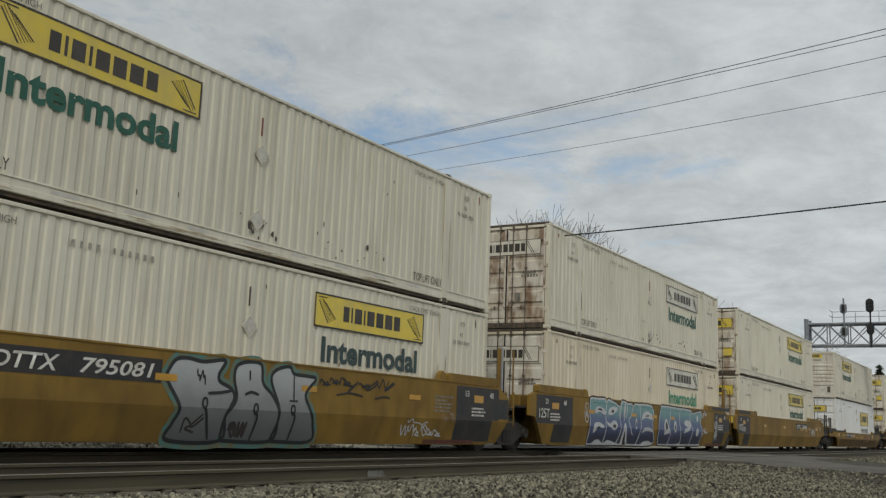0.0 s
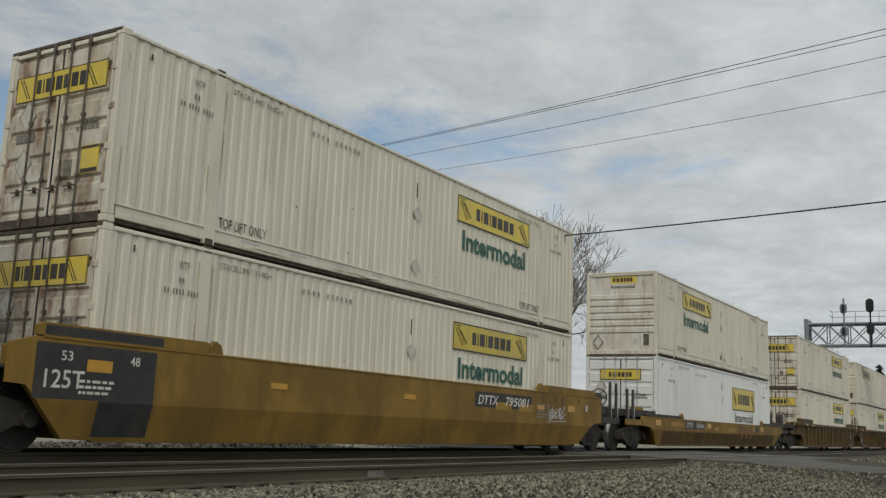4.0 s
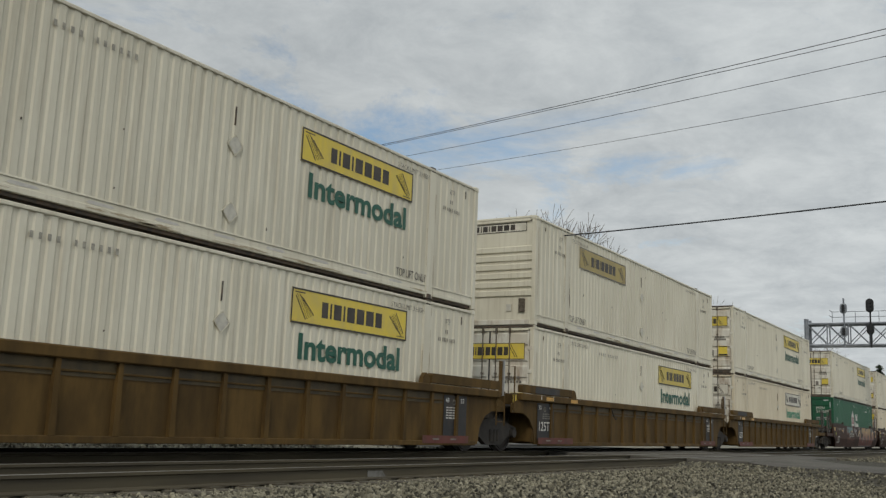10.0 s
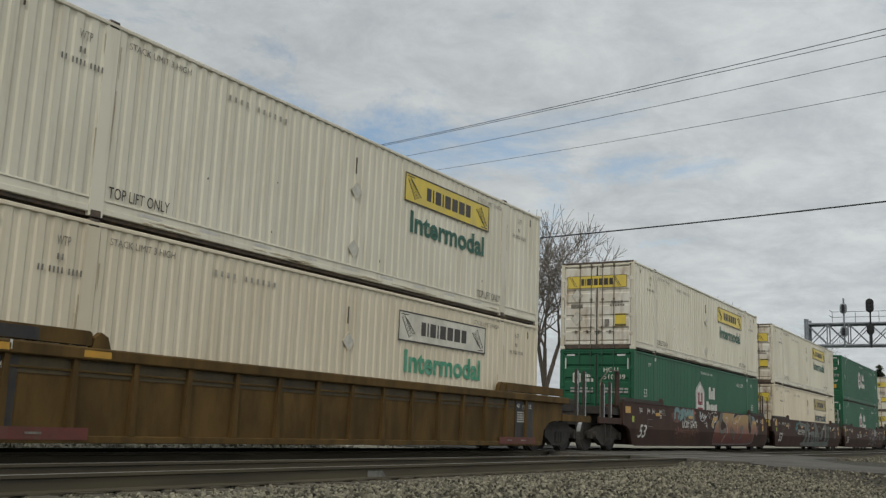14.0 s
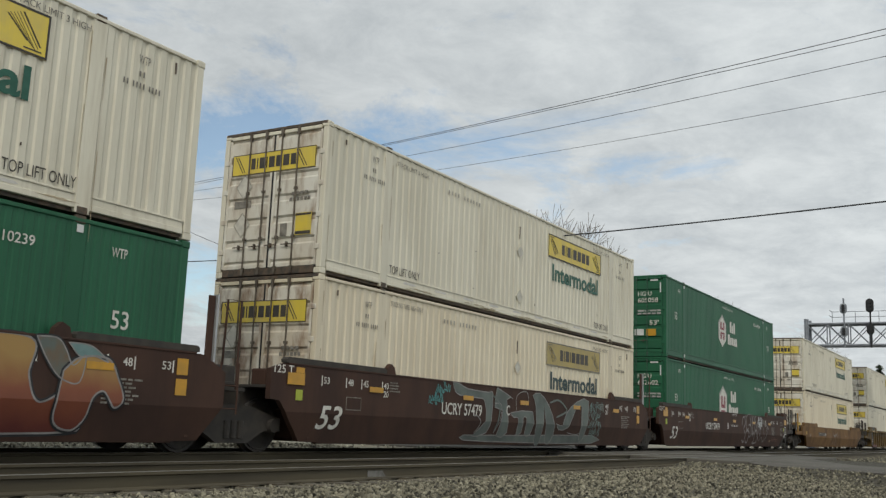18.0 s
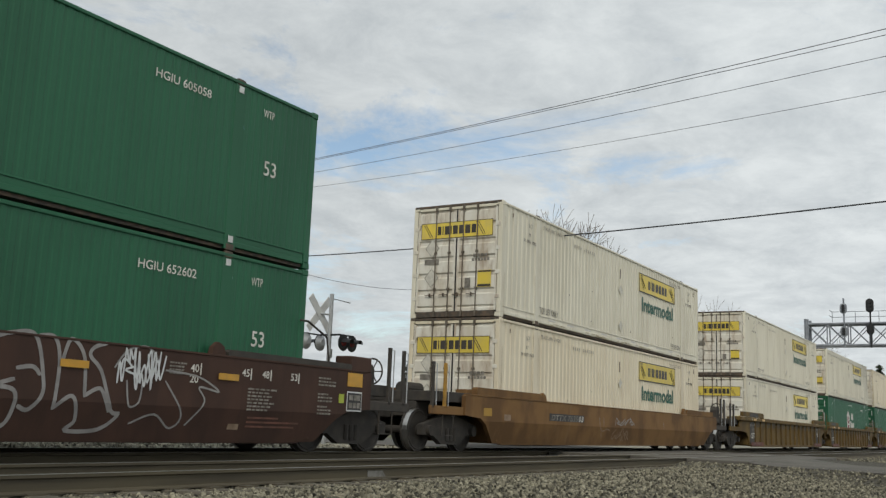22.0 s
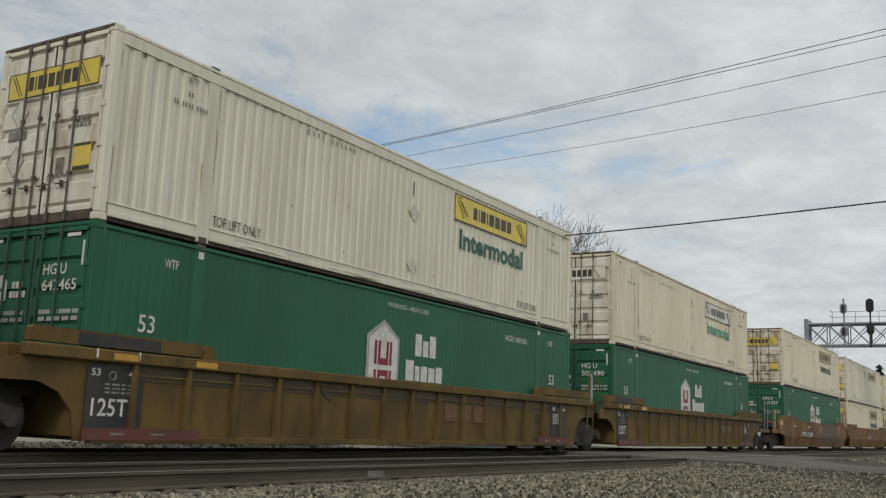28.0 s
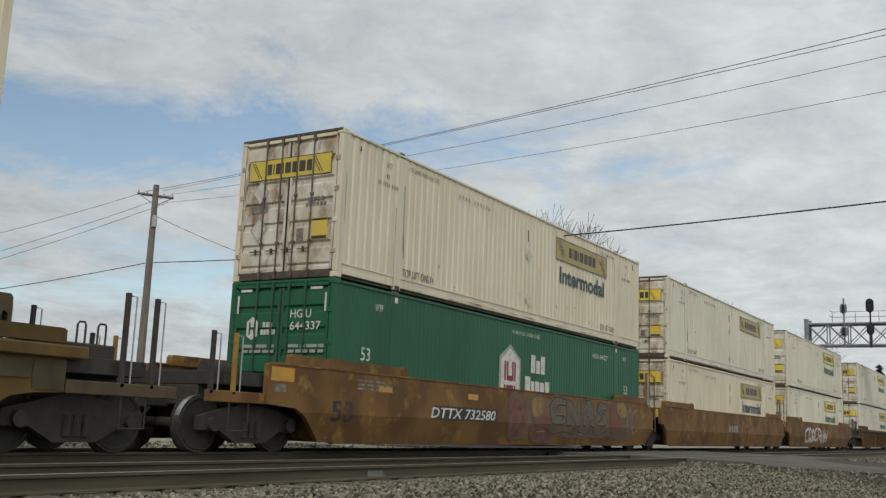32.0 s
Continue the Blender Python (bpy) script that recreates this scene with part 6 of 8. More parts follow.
    spray(a0, [([curve_points(q, 4) for q in ([(6.94, 0.70), (7.00, 0.60), (7.14, 0.23)], [(8.08, 0.66), (8.15, 0.56), (8.08, 0.23)], [(9.01, 0.69), (9.09, 0.58), (9.03, 0.24)], [(6.99, 0.92), (7.23, 0.94), (7.48, 0.98)], [(7.81, 0.94), (7.94, 0.98), (8.11, 0.95)])], 0.05, SPRAY_BLACK, 0.0135),
               ([curve_points([(x + 0.05 * math.cos(u), z + 0.08 * math.sin(u)) for u in (-1.57, -0.3, 0.9, 2.2, 3.4, 4.71)], 4) for x, z in ((6.93, 0.77), (8.08, 0.72), (9.01, 0.73))], 0.04, SPRAY_BLACK, 0.0135),
               ([[(7.88, 1.31), (7.89, 1.18)], [(8.98, 1.34), (9.01, 0.88)], [(8.91, 0.88), (9.10, 0.88)]], 0.045, SPRAY_BLACK, 0.0135)])
    spray(a0, [(wild(9.69, 12.00, 1.16, 1.38, 4, 8), 0.032, SPRAY_BLACK, 0.0105), ([curve_points([(10.2, 1.04), (10.6, 1.09), (11.0, 1.05)], 5), curve_points([(11.4, 1.02), (11.7, 1.07), (11.9, 1.05)], 5)], 0.03, SPRAY_BLACK, 0.0105),
               (wild(12.40, 13.90, 0.32, 0.58, 9, 6), 0.026, SPRAY_WHITE, 0.0105), (scrawl(12.6, 13.4, 0.56, 0.66, 10, 9), 0.02, SPRAY_WHITE, 0.0105), (wild(13.9, 14.5, 0.62, 0.86, 19, 3), 0.02, SPRAY_DUST, 0.0105),
               (wild(6.55, 6.9, 0.32, 0.6, 15, 2), 0.035, SPRAY_SHADOW, 0.0135), (wild(7.55, 7.95, 0.25, 0.52, 16, 2), 0.06, SPRAY_SHADOW, 0.0135), (scrawl(6.72, 6.9, 1.02, 1.22, 17, 7), 0.025, SPRAY_BLACK, 0.0135)])
    # blue piece: two solid blocks with white keylines and counters
    for k, shape in enumerate(([(2.45, 0.21), (2.44, 0.80), (2.43, 1.26), (2.48, 1.48), (3.00, 1.49), (3.53, 1.50), (3.65, 1.41), (3.81, 1.49), (4.41, 1.40), (4.73, 1.32), (4.90, 1.48), (5.23, 1.47), (5.37, 1.43), (5.71, 1.44), (5.86, 1.37), (6.07, 1.45), (6.44, 1.44), (6.66, 1.46), (7.47, 1.45), (7.70, 1.34), (7.80, 1.14), (7.68, 0.95), (7.71, 0.65), (7.86, 0.53), (7.76, 0.21), (4.73, 0.21)],
                               [(8.42, 0.21), (8.28, 0.65), (8.32, 1.06), (8.49, 1.41), (8.74, 1.48), (10.09, 1.46), (11.67, 1.43), (11.97, 1.33), (12.94, 1.42), (13.08, 1.25), (12.91, 1.02), (13.17, 0.75), (13.01, 0.27), (12.71, 0.21)])):
        mass(a1, shape, SPRAY_BLUE, SPRAY_WHITE, SPRAY_SHADOW, 0.045, 0.0105 + 0.0012 * k, 3)
    for shape in ([(2.78, 1.15), (2.92, 1.25), (3.23, 1.26), (3.57, 1.15), (3.49, 1.06), (3.14, 1.14), (2.86, 1.08)],
                  [(2.74, 0.54), (2.75, 0.77), (3.08, 0.82), (3.42, 0.75), (3.47, 0.68), (3.09, 0.69), (2.82, 0.56)],
                  [(2.78, 0.21), (2.94, 0.29), (3.22, 0.33), (3.55, 0.21)],
                  [(3.79, 1.08), (3.90, 1.24), (4.24, 1.30), (4.51, 1.26), (4.38, 1.16), (4.05, 1.07)],
                  [(3.63, 0.87), (3.95, 0.80), (4.19, 0.89), (4.45, 0.86), (4.53, 0.74), (4.39, 0.64), (4.17, 0.65), (3.93, 0.75)],
                  [(3.66, 0.21), (3.89, 0.31), (4.26, 0.29), (4.66, 0.21)],
                  [(4.99, 0.21), (5.04, 0.52), (5.10, 0.80), (5.22, 0.82), (5.37, 0.53), (5.49, 0.21)],
                  [(5.08, 1.35), (5.22, 1.45), (5.13, 1.21), (5.04, 1.01)],
                  [(6.06, 0.82), (6.09, 0.98), (6.16, 0.99), (6.21, 0.80), (6.17, 0.69), (6.10, 0.70)],
                  [(6.62, 0.97), (6.77, 1.18), (7.16, 1.25), (7.67, 1.12), (7.54, 1.02), (7.02, 1.06)],
                  [(6.72, 0.57), (6.89, 0.72), (7.37, 0.73), (7.78, 0.63), (7.38, 0.64), (6.99, 0.64)],
                  [(6.76, 0.21), (7.09, 0.30), (7.54, 0.30), (7.79, 0.21)],
                  [(8.93, 0.54), (8.82, 0.82), (8.91, 1.03), (9.08, 1.06), (9.26, 0.82), (9.43, 0.63), (9.16, 0.58)],
                  [(9.97, 0.62), (9.84, 0.80), (9.90, 1.01), (10.09, 0.96), (10.11, 0.69)],
                  [(10.99, 0.62), (11.16, 0.78), (11.53, 0.80), (11.01, 0.93), (11.14, 1.06), (11.68, 1.02), (11.65, 0.76)],
                  [(11.03, 0.21), (11.29, 0.22), (11.65, 0.21)],
                  [(12.47, 1.05), (12.43, 1.20), (12.58, 1.26), (12.64, 1.11)],
                  [(12.45, 0.56), (12.41, 0.73), (12.61, 0.81), (12.73, 0.64), (12.61, 0.53)]):
        mass(a1, shape, SPRAY_WHITE, SPRAY_WHITE, None, 0.02, 0.0155, 4)
    for shape in ([(2.95, 1.19), (3.15, 1.22), (3.37, 1.15), (3.16, 1.18)],
                  [(2.89, 0.65), (3.04, 0.70), (3.17, 0.71), (2.99, 0.65)],
                  [(4.02, 1.16), (4.11, 1.20), (4.23, 1.18), (4.14, 1.13)],
                  [(4.13, 0.73), (4.27, 0.79), (4.42, 0.75), (4.33, 0.70)],
                  [(5.16, 0.21), (5.16, 0.52), (5.21, 0.59), (5.35, 0.30), (5.44, 0.21)],
                  [(6.12, 0.76), (6.11, 0.89), (6.15, 0.89), (6.17, 0.76)],
                  [(6.95, 1.10), (7.14, 1.13), (7.30, 1.12), (7.11, 1.10)],
                  [(9.02, 0.69), (8.94, 0.86), (9.03, 0.97), (9.16, 0.78)],
                  [(9.97, 0.71), (9.93, 0.87), (10.02, 0.85), (10.05, 0.71)]):
        mass(a1, shape, SPRAY_SHADOW, SPRAY_SHADOW, None, 0.015, 0.0215, 3)
    spray(a1, [([curve_points(q, 5) for q in ([(3.67, 1.43), (3.63, 1.22), (3.60, 0.93), (3.79, 0.79), (3.95, 0.73)],
                [(3.59, 0.82), (3.66, 0.65), (3.67, 0.45), (3.57, 0.21)],
                [(4.71, 1.30), (4.71, 1.03), (4.83, 0.73), (4.82, 0.47), (4.63, 0.21)],
                [(4.90, 1.46), (4.79, 1.19), (4.74, 0.99)],
                [(5.23, 1.46), (5.16, 1.17), (5.08, 0.92)],
                [(5.87, 1.38), (5.68, 1.08), (5.49, 0.94), (5.73, 0.63), (5.91, 0.49)],
                [(6.45, 1.43), (6.52, 1.08), (6.58, 0.79), (6.49, 0.46), (6.37, 0.21)],
                [(9.48, 1.40), (9.45, 1.12), (9.30, 0.80), (9.55, 0.55), (9.39, 0.21)],
                [(10.51, 1.39), (10.45, 1.02), (10.63, 0.65), (10.75, 0.30), (10.31, 0.21)],
                [(11.68, 1.42), (11.68, 1.03), (12.02, 0.72), (11.89, 0.38), (11.77, 0.21)],
                [(5.37, 1.42), (5.34, 1.22), (5.28, 1.02)])], 0.05, SPRAY_WHITE, 0.0175),
               ([[(2.6, 1.37), (7.75, 1.37)], [(8.35, 1.36), (13.1, 1.36)]], 0.012, SPRAY_BLACK, 0.0275),
               ([curve_points([(2.22 + 0.16 * math.cos(u), 1.08 + 0.27 * math.sin(u)) for u in (0, 1.05, 2.1, 3.14, 4.2, 5.2, 6.28)], 5)] + scrawl(2.13, 2.31, 0.93, 1.23, 3, 8), 0.022, SPRAY_WHITE, 0.0085)])
    spray(a2, [(wild(14.3, 15.35, 0.80, 1.18, 12, 5), 0.03, SPRAY_WHITE, 0.0045), ([[(14.2, 0.76), (15.4, 0.80)]], 0.02, SPRAY_WHITE, 0.0055)])
    spray(a1, [(wild(13.05, 13.75, 1.26, 1.42, 71, 5), 0.022, SPRAY_WHITE, 0.0085), (wild(13.1, 13.8, 0.60, 0.78, 72, 5), 0.022, SPRAY_WHITE, 0.0085), (wild(14.75, 15.2, 0.45, 1.15, 73, 3) + scrawl(14.8, 15.15, 0.4, 1.2, 74, 7), 0.024, SPRAY_WHITE, 0.0125)])
    for car, b, c in ((a1, 14.5, 17.0), (a2, -0.9, 1.1)):
        plate(car, "black_field", CAR_BLACK, b, c, 1.535, 1.66, 0.012)
    plate(a2, "reflector", AMBER, 15.5, 15.95, 1.06, 1.22, 0.012)
    plate(a2, "inspection_label", SIGN_WHITE, 16.72, 16.84, 1.10, 1.26, 0.008)
    for k, x in enumerate((13.9, 14.7, 15.1, 16.2)):
        plate(a2, "tick_mark", CAR_BLACK, x, x + 0.05, 1.26, 1.44, 0.006)
    for x in (11.4, 12.6):
        plate(a2, "repaint_patch", YELLOW_PATCH, x, x + 0.8, 0.98, 1.16, 0.005)
    for car, x in ((a0, 13.35), (a1, 13.9)):
        drape(plate(car, "red_patch", RED_SILL, x, x + 2.1, 0.195, 0.27, 0.006))
    # single car, low sides
    a3 = well_unit("c", "c", "smooth", MUSTARD, 1.08, "mustard-yellow single well car with low patched sides", brakes="a", posts=3, square=(1.85, 1.65))
    plate(a3, "number_field", CAR_BLACK, 2.5, 4.82, 0.77, 1.03, 0.005)
    brake_stand(a3, BOX_L + 1.45, 0.35, 1.06, -1)
    lettering(a3, "DTTX", WHITE_INK, 2.62, Y0 - 0.009, 0.82, 0.78, 0.17, 0.010, slant=0.2)
    lettering(a3, "470341", WHITE_INK, 3.78, Y0 - 0.009, 0.82, 0.96, 0.17, 0.010, slant=0.2)
    for x0, x1, z0 in ((0.9, 2.35, 0.84), (4.86, 5.3, 0.78), (6.2, 6.7, 0.76), (8.2, 9.3, 0.76), (11.9, 12.8, 0.8)):
        plate(a3, "repaint_patch", YELLOW_PATCH, x0, x1, z0, z0 + 0.14, 0.005)
    # browner colour below the crease: dirt, and the shade of the tucked-in side
    drape(plate(a3, "repaint_band", RUSTY, 0.1, 16.0, 0.22, 0.66, 0.005, "brown overpaint along the lower side"))
    plate(a3, "dark_patch", CAR_BLACK, 12.51, 12.98, 0.76, 1.00, 0.010)
    for x in (-0.65, 5.2, 13.5):
        plate(a3, "reflector", AMBER, x, x + 0.5, 0.84, 1.02)
    drape(lettering(a3, "53", CAR_BLACK, 14.5, Y0 - 0.005, 0.48, 0.42, 0.32, 0.012))
    drape(plate(a3, "data_frame", SIGN_GREY, 15.2, 15.65, 0.40, 0.64))
    drape(plate(a3, "data_field", CAR_BLACK, 15.23, 15.62, 0.43, 0.61, 0.008))
    for k in range(3):
        x = 10.08 + 0.74 * k
        drape(part("logo_mark", prism(B(), [(x, 0.50), (x + 0.38, 0.50), (x + 0.50, 0.97), (x + 0.10, 0.97)], Y0 - 0.0085, Y0 - 0.0065), LOGO_RED, a3, "faded red owner's mark"))
    # ribbed rust-brown three-platform car
    L2 = "rust-brown well car platform with upright side ribs"
    a4 = well_unit("c", "a", "ribbed", RUSTY, 1.42, L2, posts=0, square=(1.72, 0.0))
    a5, a6 = well_unit("a", "a", "ribbed", RUSTY, 1.42, L2), well_unit("a", "c", "ribbed", RUSTY, 1.42, L2, posts=2, square=(0.0, 1.30))
    ribbed_marks((a4, a5, a6), True)
    # maroon smooth car
    L3 = "oxide-maroon smooth-sided well car platform covered in graffiti"
    a7 = well_unit("c", "a", "smooth", MAROON, 1.50, L3, posts=2, square=(1.45, 0.0))
    a8 = well_unit("a", "a", "smooth", MAROON, 1.50, L3)
    a9 = well_unit("a", "c", "smooth", MAROON, 1.50, L3, brakes="a", posts=2, square=(0.0, 1.85))
    for car, x, w in ((a7, 4.30, 1.74), (a8, 4.12, 1.76), (a9, 4.0, 1.85)):
        lettering(car, "UCRY 57479", WHITE_INK, x, Y0 - 0.012, 0.80, w, 0.26, 0.014)
        drape(lettering(car, "53", WHITE_INK, -0.05, Y0 - 0.005, 0.42, 0.70, 0.42, 0.014, slant=0.22))
        capacity_marks(car, WHITE_INK, 1.22)
        capacity_marks(car, WHITE_INK, 1.22, ((13.3, "40"), (14.42, "45"), (14.9, "48"), (15.62, "53")))
        data_block(car, SIGN_GREY, 14.6, 1.02, 0.8, 7, 0.055)
        data_block(car, SIGN_GREY, 12.9, 1.32, 0.35, 4, 0.05)
        for x in (-1.32 if car is a7 else -0.95, 1.45, 5.0, 8.05 if car is a7 else 7.79, 11.25 if car is a7 else 11.0, 14.3 if car is a7 else 13.9):
            plate(car, "reflector", AMBER, x, x + 0.45, 1.14 if 0 < x < 15 else 1.16, 1.24 if 0 < x < 15 else 1.36, 0.027)
        for z in (1.16, 0.86) if car is not a9 else ():
            plate(car, "reflector", AMBER, 15.92, 16.14, z, z + 0.24, 0.013)
        if car is not a7:
            plate(car, "reflector", AMBER, -0.72, -0.5, 1.365, 1.46, 0.013)
        plate(car, "inspection_label", LIME, -0.70, -0.52, 0.90, 1.08, 0.013, "lime inspection label")
        if car is not a7:
            lettering(car, "125 T", WHITE_INK, -1.28, Y0 - 0.005, 1.34, 0.5, 0.14, 0.01)
        frame_plate = plate(car, "data_frame", SIGN_GREY, 0.75, 1.22, 0.78, 1.02)
        plate(car, "data_field", MAROON, 0.765, 1.205, 0.795, 1.005, 0.008)
        data_block(car, SIGN_GREY, 0.79, 0.95, 0.38, 3, 0.06)
        data_block(car, SIGN_GREY, 2.15, 1.34, 0.42, 4, 0.055)
    plate(a9, "reflector", AMBER, 17.24, 17.70, 1.21, 1.46, 0.013)
    panel = plate(a9, "data_frame", SIGN_WHITE, 17.25, 17.71, 0.76, 1.12, 0.005)
    plate(a9, "data_field", CAR_BLACK, 17.27, 17.69, 0.785, 1.095, 0.009)
    bar_row(panel, SIGN_GREY, 17.31, Y0 - 0.010, 0.82, 0.34, 0.10, [1, 1, 1])
    bar_row(panel, SIGN_GREY, 17.31, Y0 - 0.010, 0.96, 0.34, 0.10, [1, 1.5])
    plate(a9, "inspection_label", LIME, 17.0, 17.15, 0.90, 1.06, 0.013, "lime inspection label")
    drape(plate(a9, "data_field", SPRAY_DUST, 14.26, 14.50, 0.38, 0.47, 0.005))
    for z, w in ((0.56, 0.75), (0.49, 1.3), (0.42, 1.2)):
        drape(plate(a9, "data_marking", SPRAY_SALMON, 14.66, 14.66 + w, z, z + 0.03, 0.005))
    for z, w in ((1.30, 0.55), (1.02, 0.45), (0.80, 0.42)):
        data_block(a9, SIGN_GREY, 16.4, z, w, 3, 0.06)
    bm = B()
    box(bm, 17.36, 18.02, Y0 + 0.02, Y0 + 0.40, 1.50, 1.78, 0.02)
    part("valve_box", bm, MAROON, a9)
    lettering(a7, "A", WHITE_INK, 7.18, Y0 - 0.012, 0.84, 0.17, 0.24, 0.014)
    lettering(a9, "B", WHITE_INK, 6.98, Y0 - 0.012, 0.86, 0.18, 0.25, 0.014)
    for car, x, s in ((a7, 7.90, "A"), (a9, 7.67, "B")):
        lettering(car, "UCRY 57479  " + s, WHITE_INK, x, Y0 - 0.012, 1.40, 0.75, 0.085, 0.004)
    lettering(a9, "WELL LD LMT 118,200", WHITE_INK, 7.47, Y0 - 0.012, 0.96, 1.12, 0.085, 0.004)
    # orange and aqua piece with dark keylines and a white edge
    fire = [(8.32, 0.25), (8.26, 0.61), (8.41, 0.90), (8.68, 1.09), (8.90, 1.15), (8.97, 0.85), (9.21, 0.68), (9.61, 0.72), (10.04, 0.97), (9.81, 1.10), (9.52, 1.19), (9.46, 1.42)]
    fire += [(9.77, 1.50), (10.46, 1.51), (11.20, 1.48), (10.94, 1.27), (11.79, 1.46), (12.15, 1.45), (13.42, 1.47), (13.45, 1.00), (13.66, 0.67), (14.24, 0.97), (14.38, 0.71), (14.15, 0.46), (13.86, 0.28)]
    mass(a7, fire, SPRAY_FIRE, SPRAY_PALE, SPRAY_BLACK, 0.026, 0.0045)
    mass(a7, [(7.92, 0.95), (8.01, 1.08), (8.20, 1.18), (8.22, 1.33), (8.48, 1.28), (8.77, 1.32), (8.57, 1.13), (8.28, 1.07), (8.17, 0.87)], SPRAY_YELLOW, SPRAY_WHITE, SPRAY_BLACK, 0.032, 0.0060)
    for k, shape in enumerate(([(8.94, 1.13), (9.14, 1.39), (9.41, 1.49), (9.45, 1.34), (9.25, 1.14), (9.11, 0.93), (9.36, 0.77), (9.84, 0.89), (9.61, 0.70), (9.14, 0.68), (8.96, 0.88)],
                               [(10.58, 0.78), (10.70, 0.92), (10.98, 0.82), (11.23, 0.66), (11.25, 0.44), (10.91, 0.57)],
                               [(11.98, 0.45), (12.22, 0.72), (12.15, 0.92), (12.56, 1.00), (12.43, 0.69), (12.23, 0.51)],
                               [(13.50, 1.50), (13.81, 1.50), (13.96, 1.36), (14.09, 1.17), (14.28, 1.31), (14.21, 0.95), (13.92, 0.99), (13.69, 1.21)])):
        mass(a7, shape, SPRAY_MURK, SPRAY_PALE, SPRAY_BLACK, 0.02, 0.0105 + 0.0012 * k)
    mass(a7, [(13.95, 1.09), (14.20, 1.28), (14.66, 1.29), (14.86, 1.02), (14.97, 0.76), (14.83, 0.64), (14.63, 0.85), (14.45, 0.75), (14.39, 0.48), (14.20, 0.32), (13.90, 0.47)], SPRAY_FIRE, SPRAY_PALE, SPRAY_BLACK, 0.026, 0.0165)
    mass(a7, [(13.99, 1.46), (14.36, 1.44), (14.66, 1.25), (14.42, 1.31), (14.19, 1.29)], SPRAY_AQUA, SPRAY_PALE, None, 0.018, 0.0165)
    mass(a7, [(10.17, 0.93), (10.06, 0.71), (9.71, 0.49), (9.48, 0.29), (9.86, 0.65)], SPRAY_SHADOW, SPRAY_WHITE, None, 0.022, 0.0165)
    spray(a7, [([curve_points(q, 5) for q in ([(10.04, 0.97), (9.94, 1.10), (10.15, 1.17), (10.13, 1.30), (9.80, 1.28)], [(11.20, 1.48), (10.90, 1.24), (11.24, 1.08), (11.52, 1.18)], [(11.66, 0.70), (11.72, 1.11), (12.16, 1.42)])], 0.028, SPRAY_WHITE, 0.0225), ([curve_points(q, 5) for q in ([(10.94, 1.27), (10.84, 0.90), (11.28, 0.69)], [(11.79, 1.46), (11.58, 1.04), (11.71, 0.70)])], 0.02, SPRAY_BLACK, 0.0225)])
    # aqua lettering over salmon drips
    mass(a7, wavy(3.4, 5.6, 0.98, 1.50, 15, 5), SPRAY_SALMON, SPRAY_SALMON, None, 0.08, 0.0045)
    mass(a7, [(5.25, 1.30), (5.40, 1.48), (5.55, 1.42), (5.66, 1.50), (5.72, 1.41), (5.92, 1.38), (5.66, 1.30)], SPRAY_PINK, SPRAY_PINK, None, 0.02, 0.0095)
    fat_letters(a7, ("arc", "bolt", "spike", "zig"), ((3.4, 4.1), (3.95, 4.6), (4.5, 5.15), (5.0, 5.7)), 1.04, 1.49, 0.15, ((0.06, SPRAY_BLACK, 0.0125), (0.0, SPRAY_AQUA, 0.0142)))
    spray(a7, [([[(3.5 + 0.13 * i, 0.72 + 0.06 * math.sin(i * 2.3)), (3.52 + 0.13 * i, 0.44 + 0.12 * math.sin(i * 3.1))] for i in range(20)], 0.035, SPRAY_SALMON, 0.0055),
               (wild(3.5, 6.1, 0.56, 0.80, 6, 9), 0.04, SPRAY_SALMON, 0.0068), (wild(6.4, 7.2, 1.16, 1.44, 8, 5), 0.035, SPRAY_WHITE, 0.009), (curve_strokes((6.35, 1.30), (6.6, 1.10), (7.0, 1.14), (7.3, 1.30)), 0.03, SPRAY_WHITE, 0.009),
               (scrawl(7.45, 7.9, 1.18, 1.40, 9, 8), 0.022, SPRAY_WHITE, 0.009), ([[(7.05, 1.18), (6.98, 1.0), (7.2, 1.02), (7.06, 1.16)]], 0.022, SPRAY_WHITE, 0.009)])
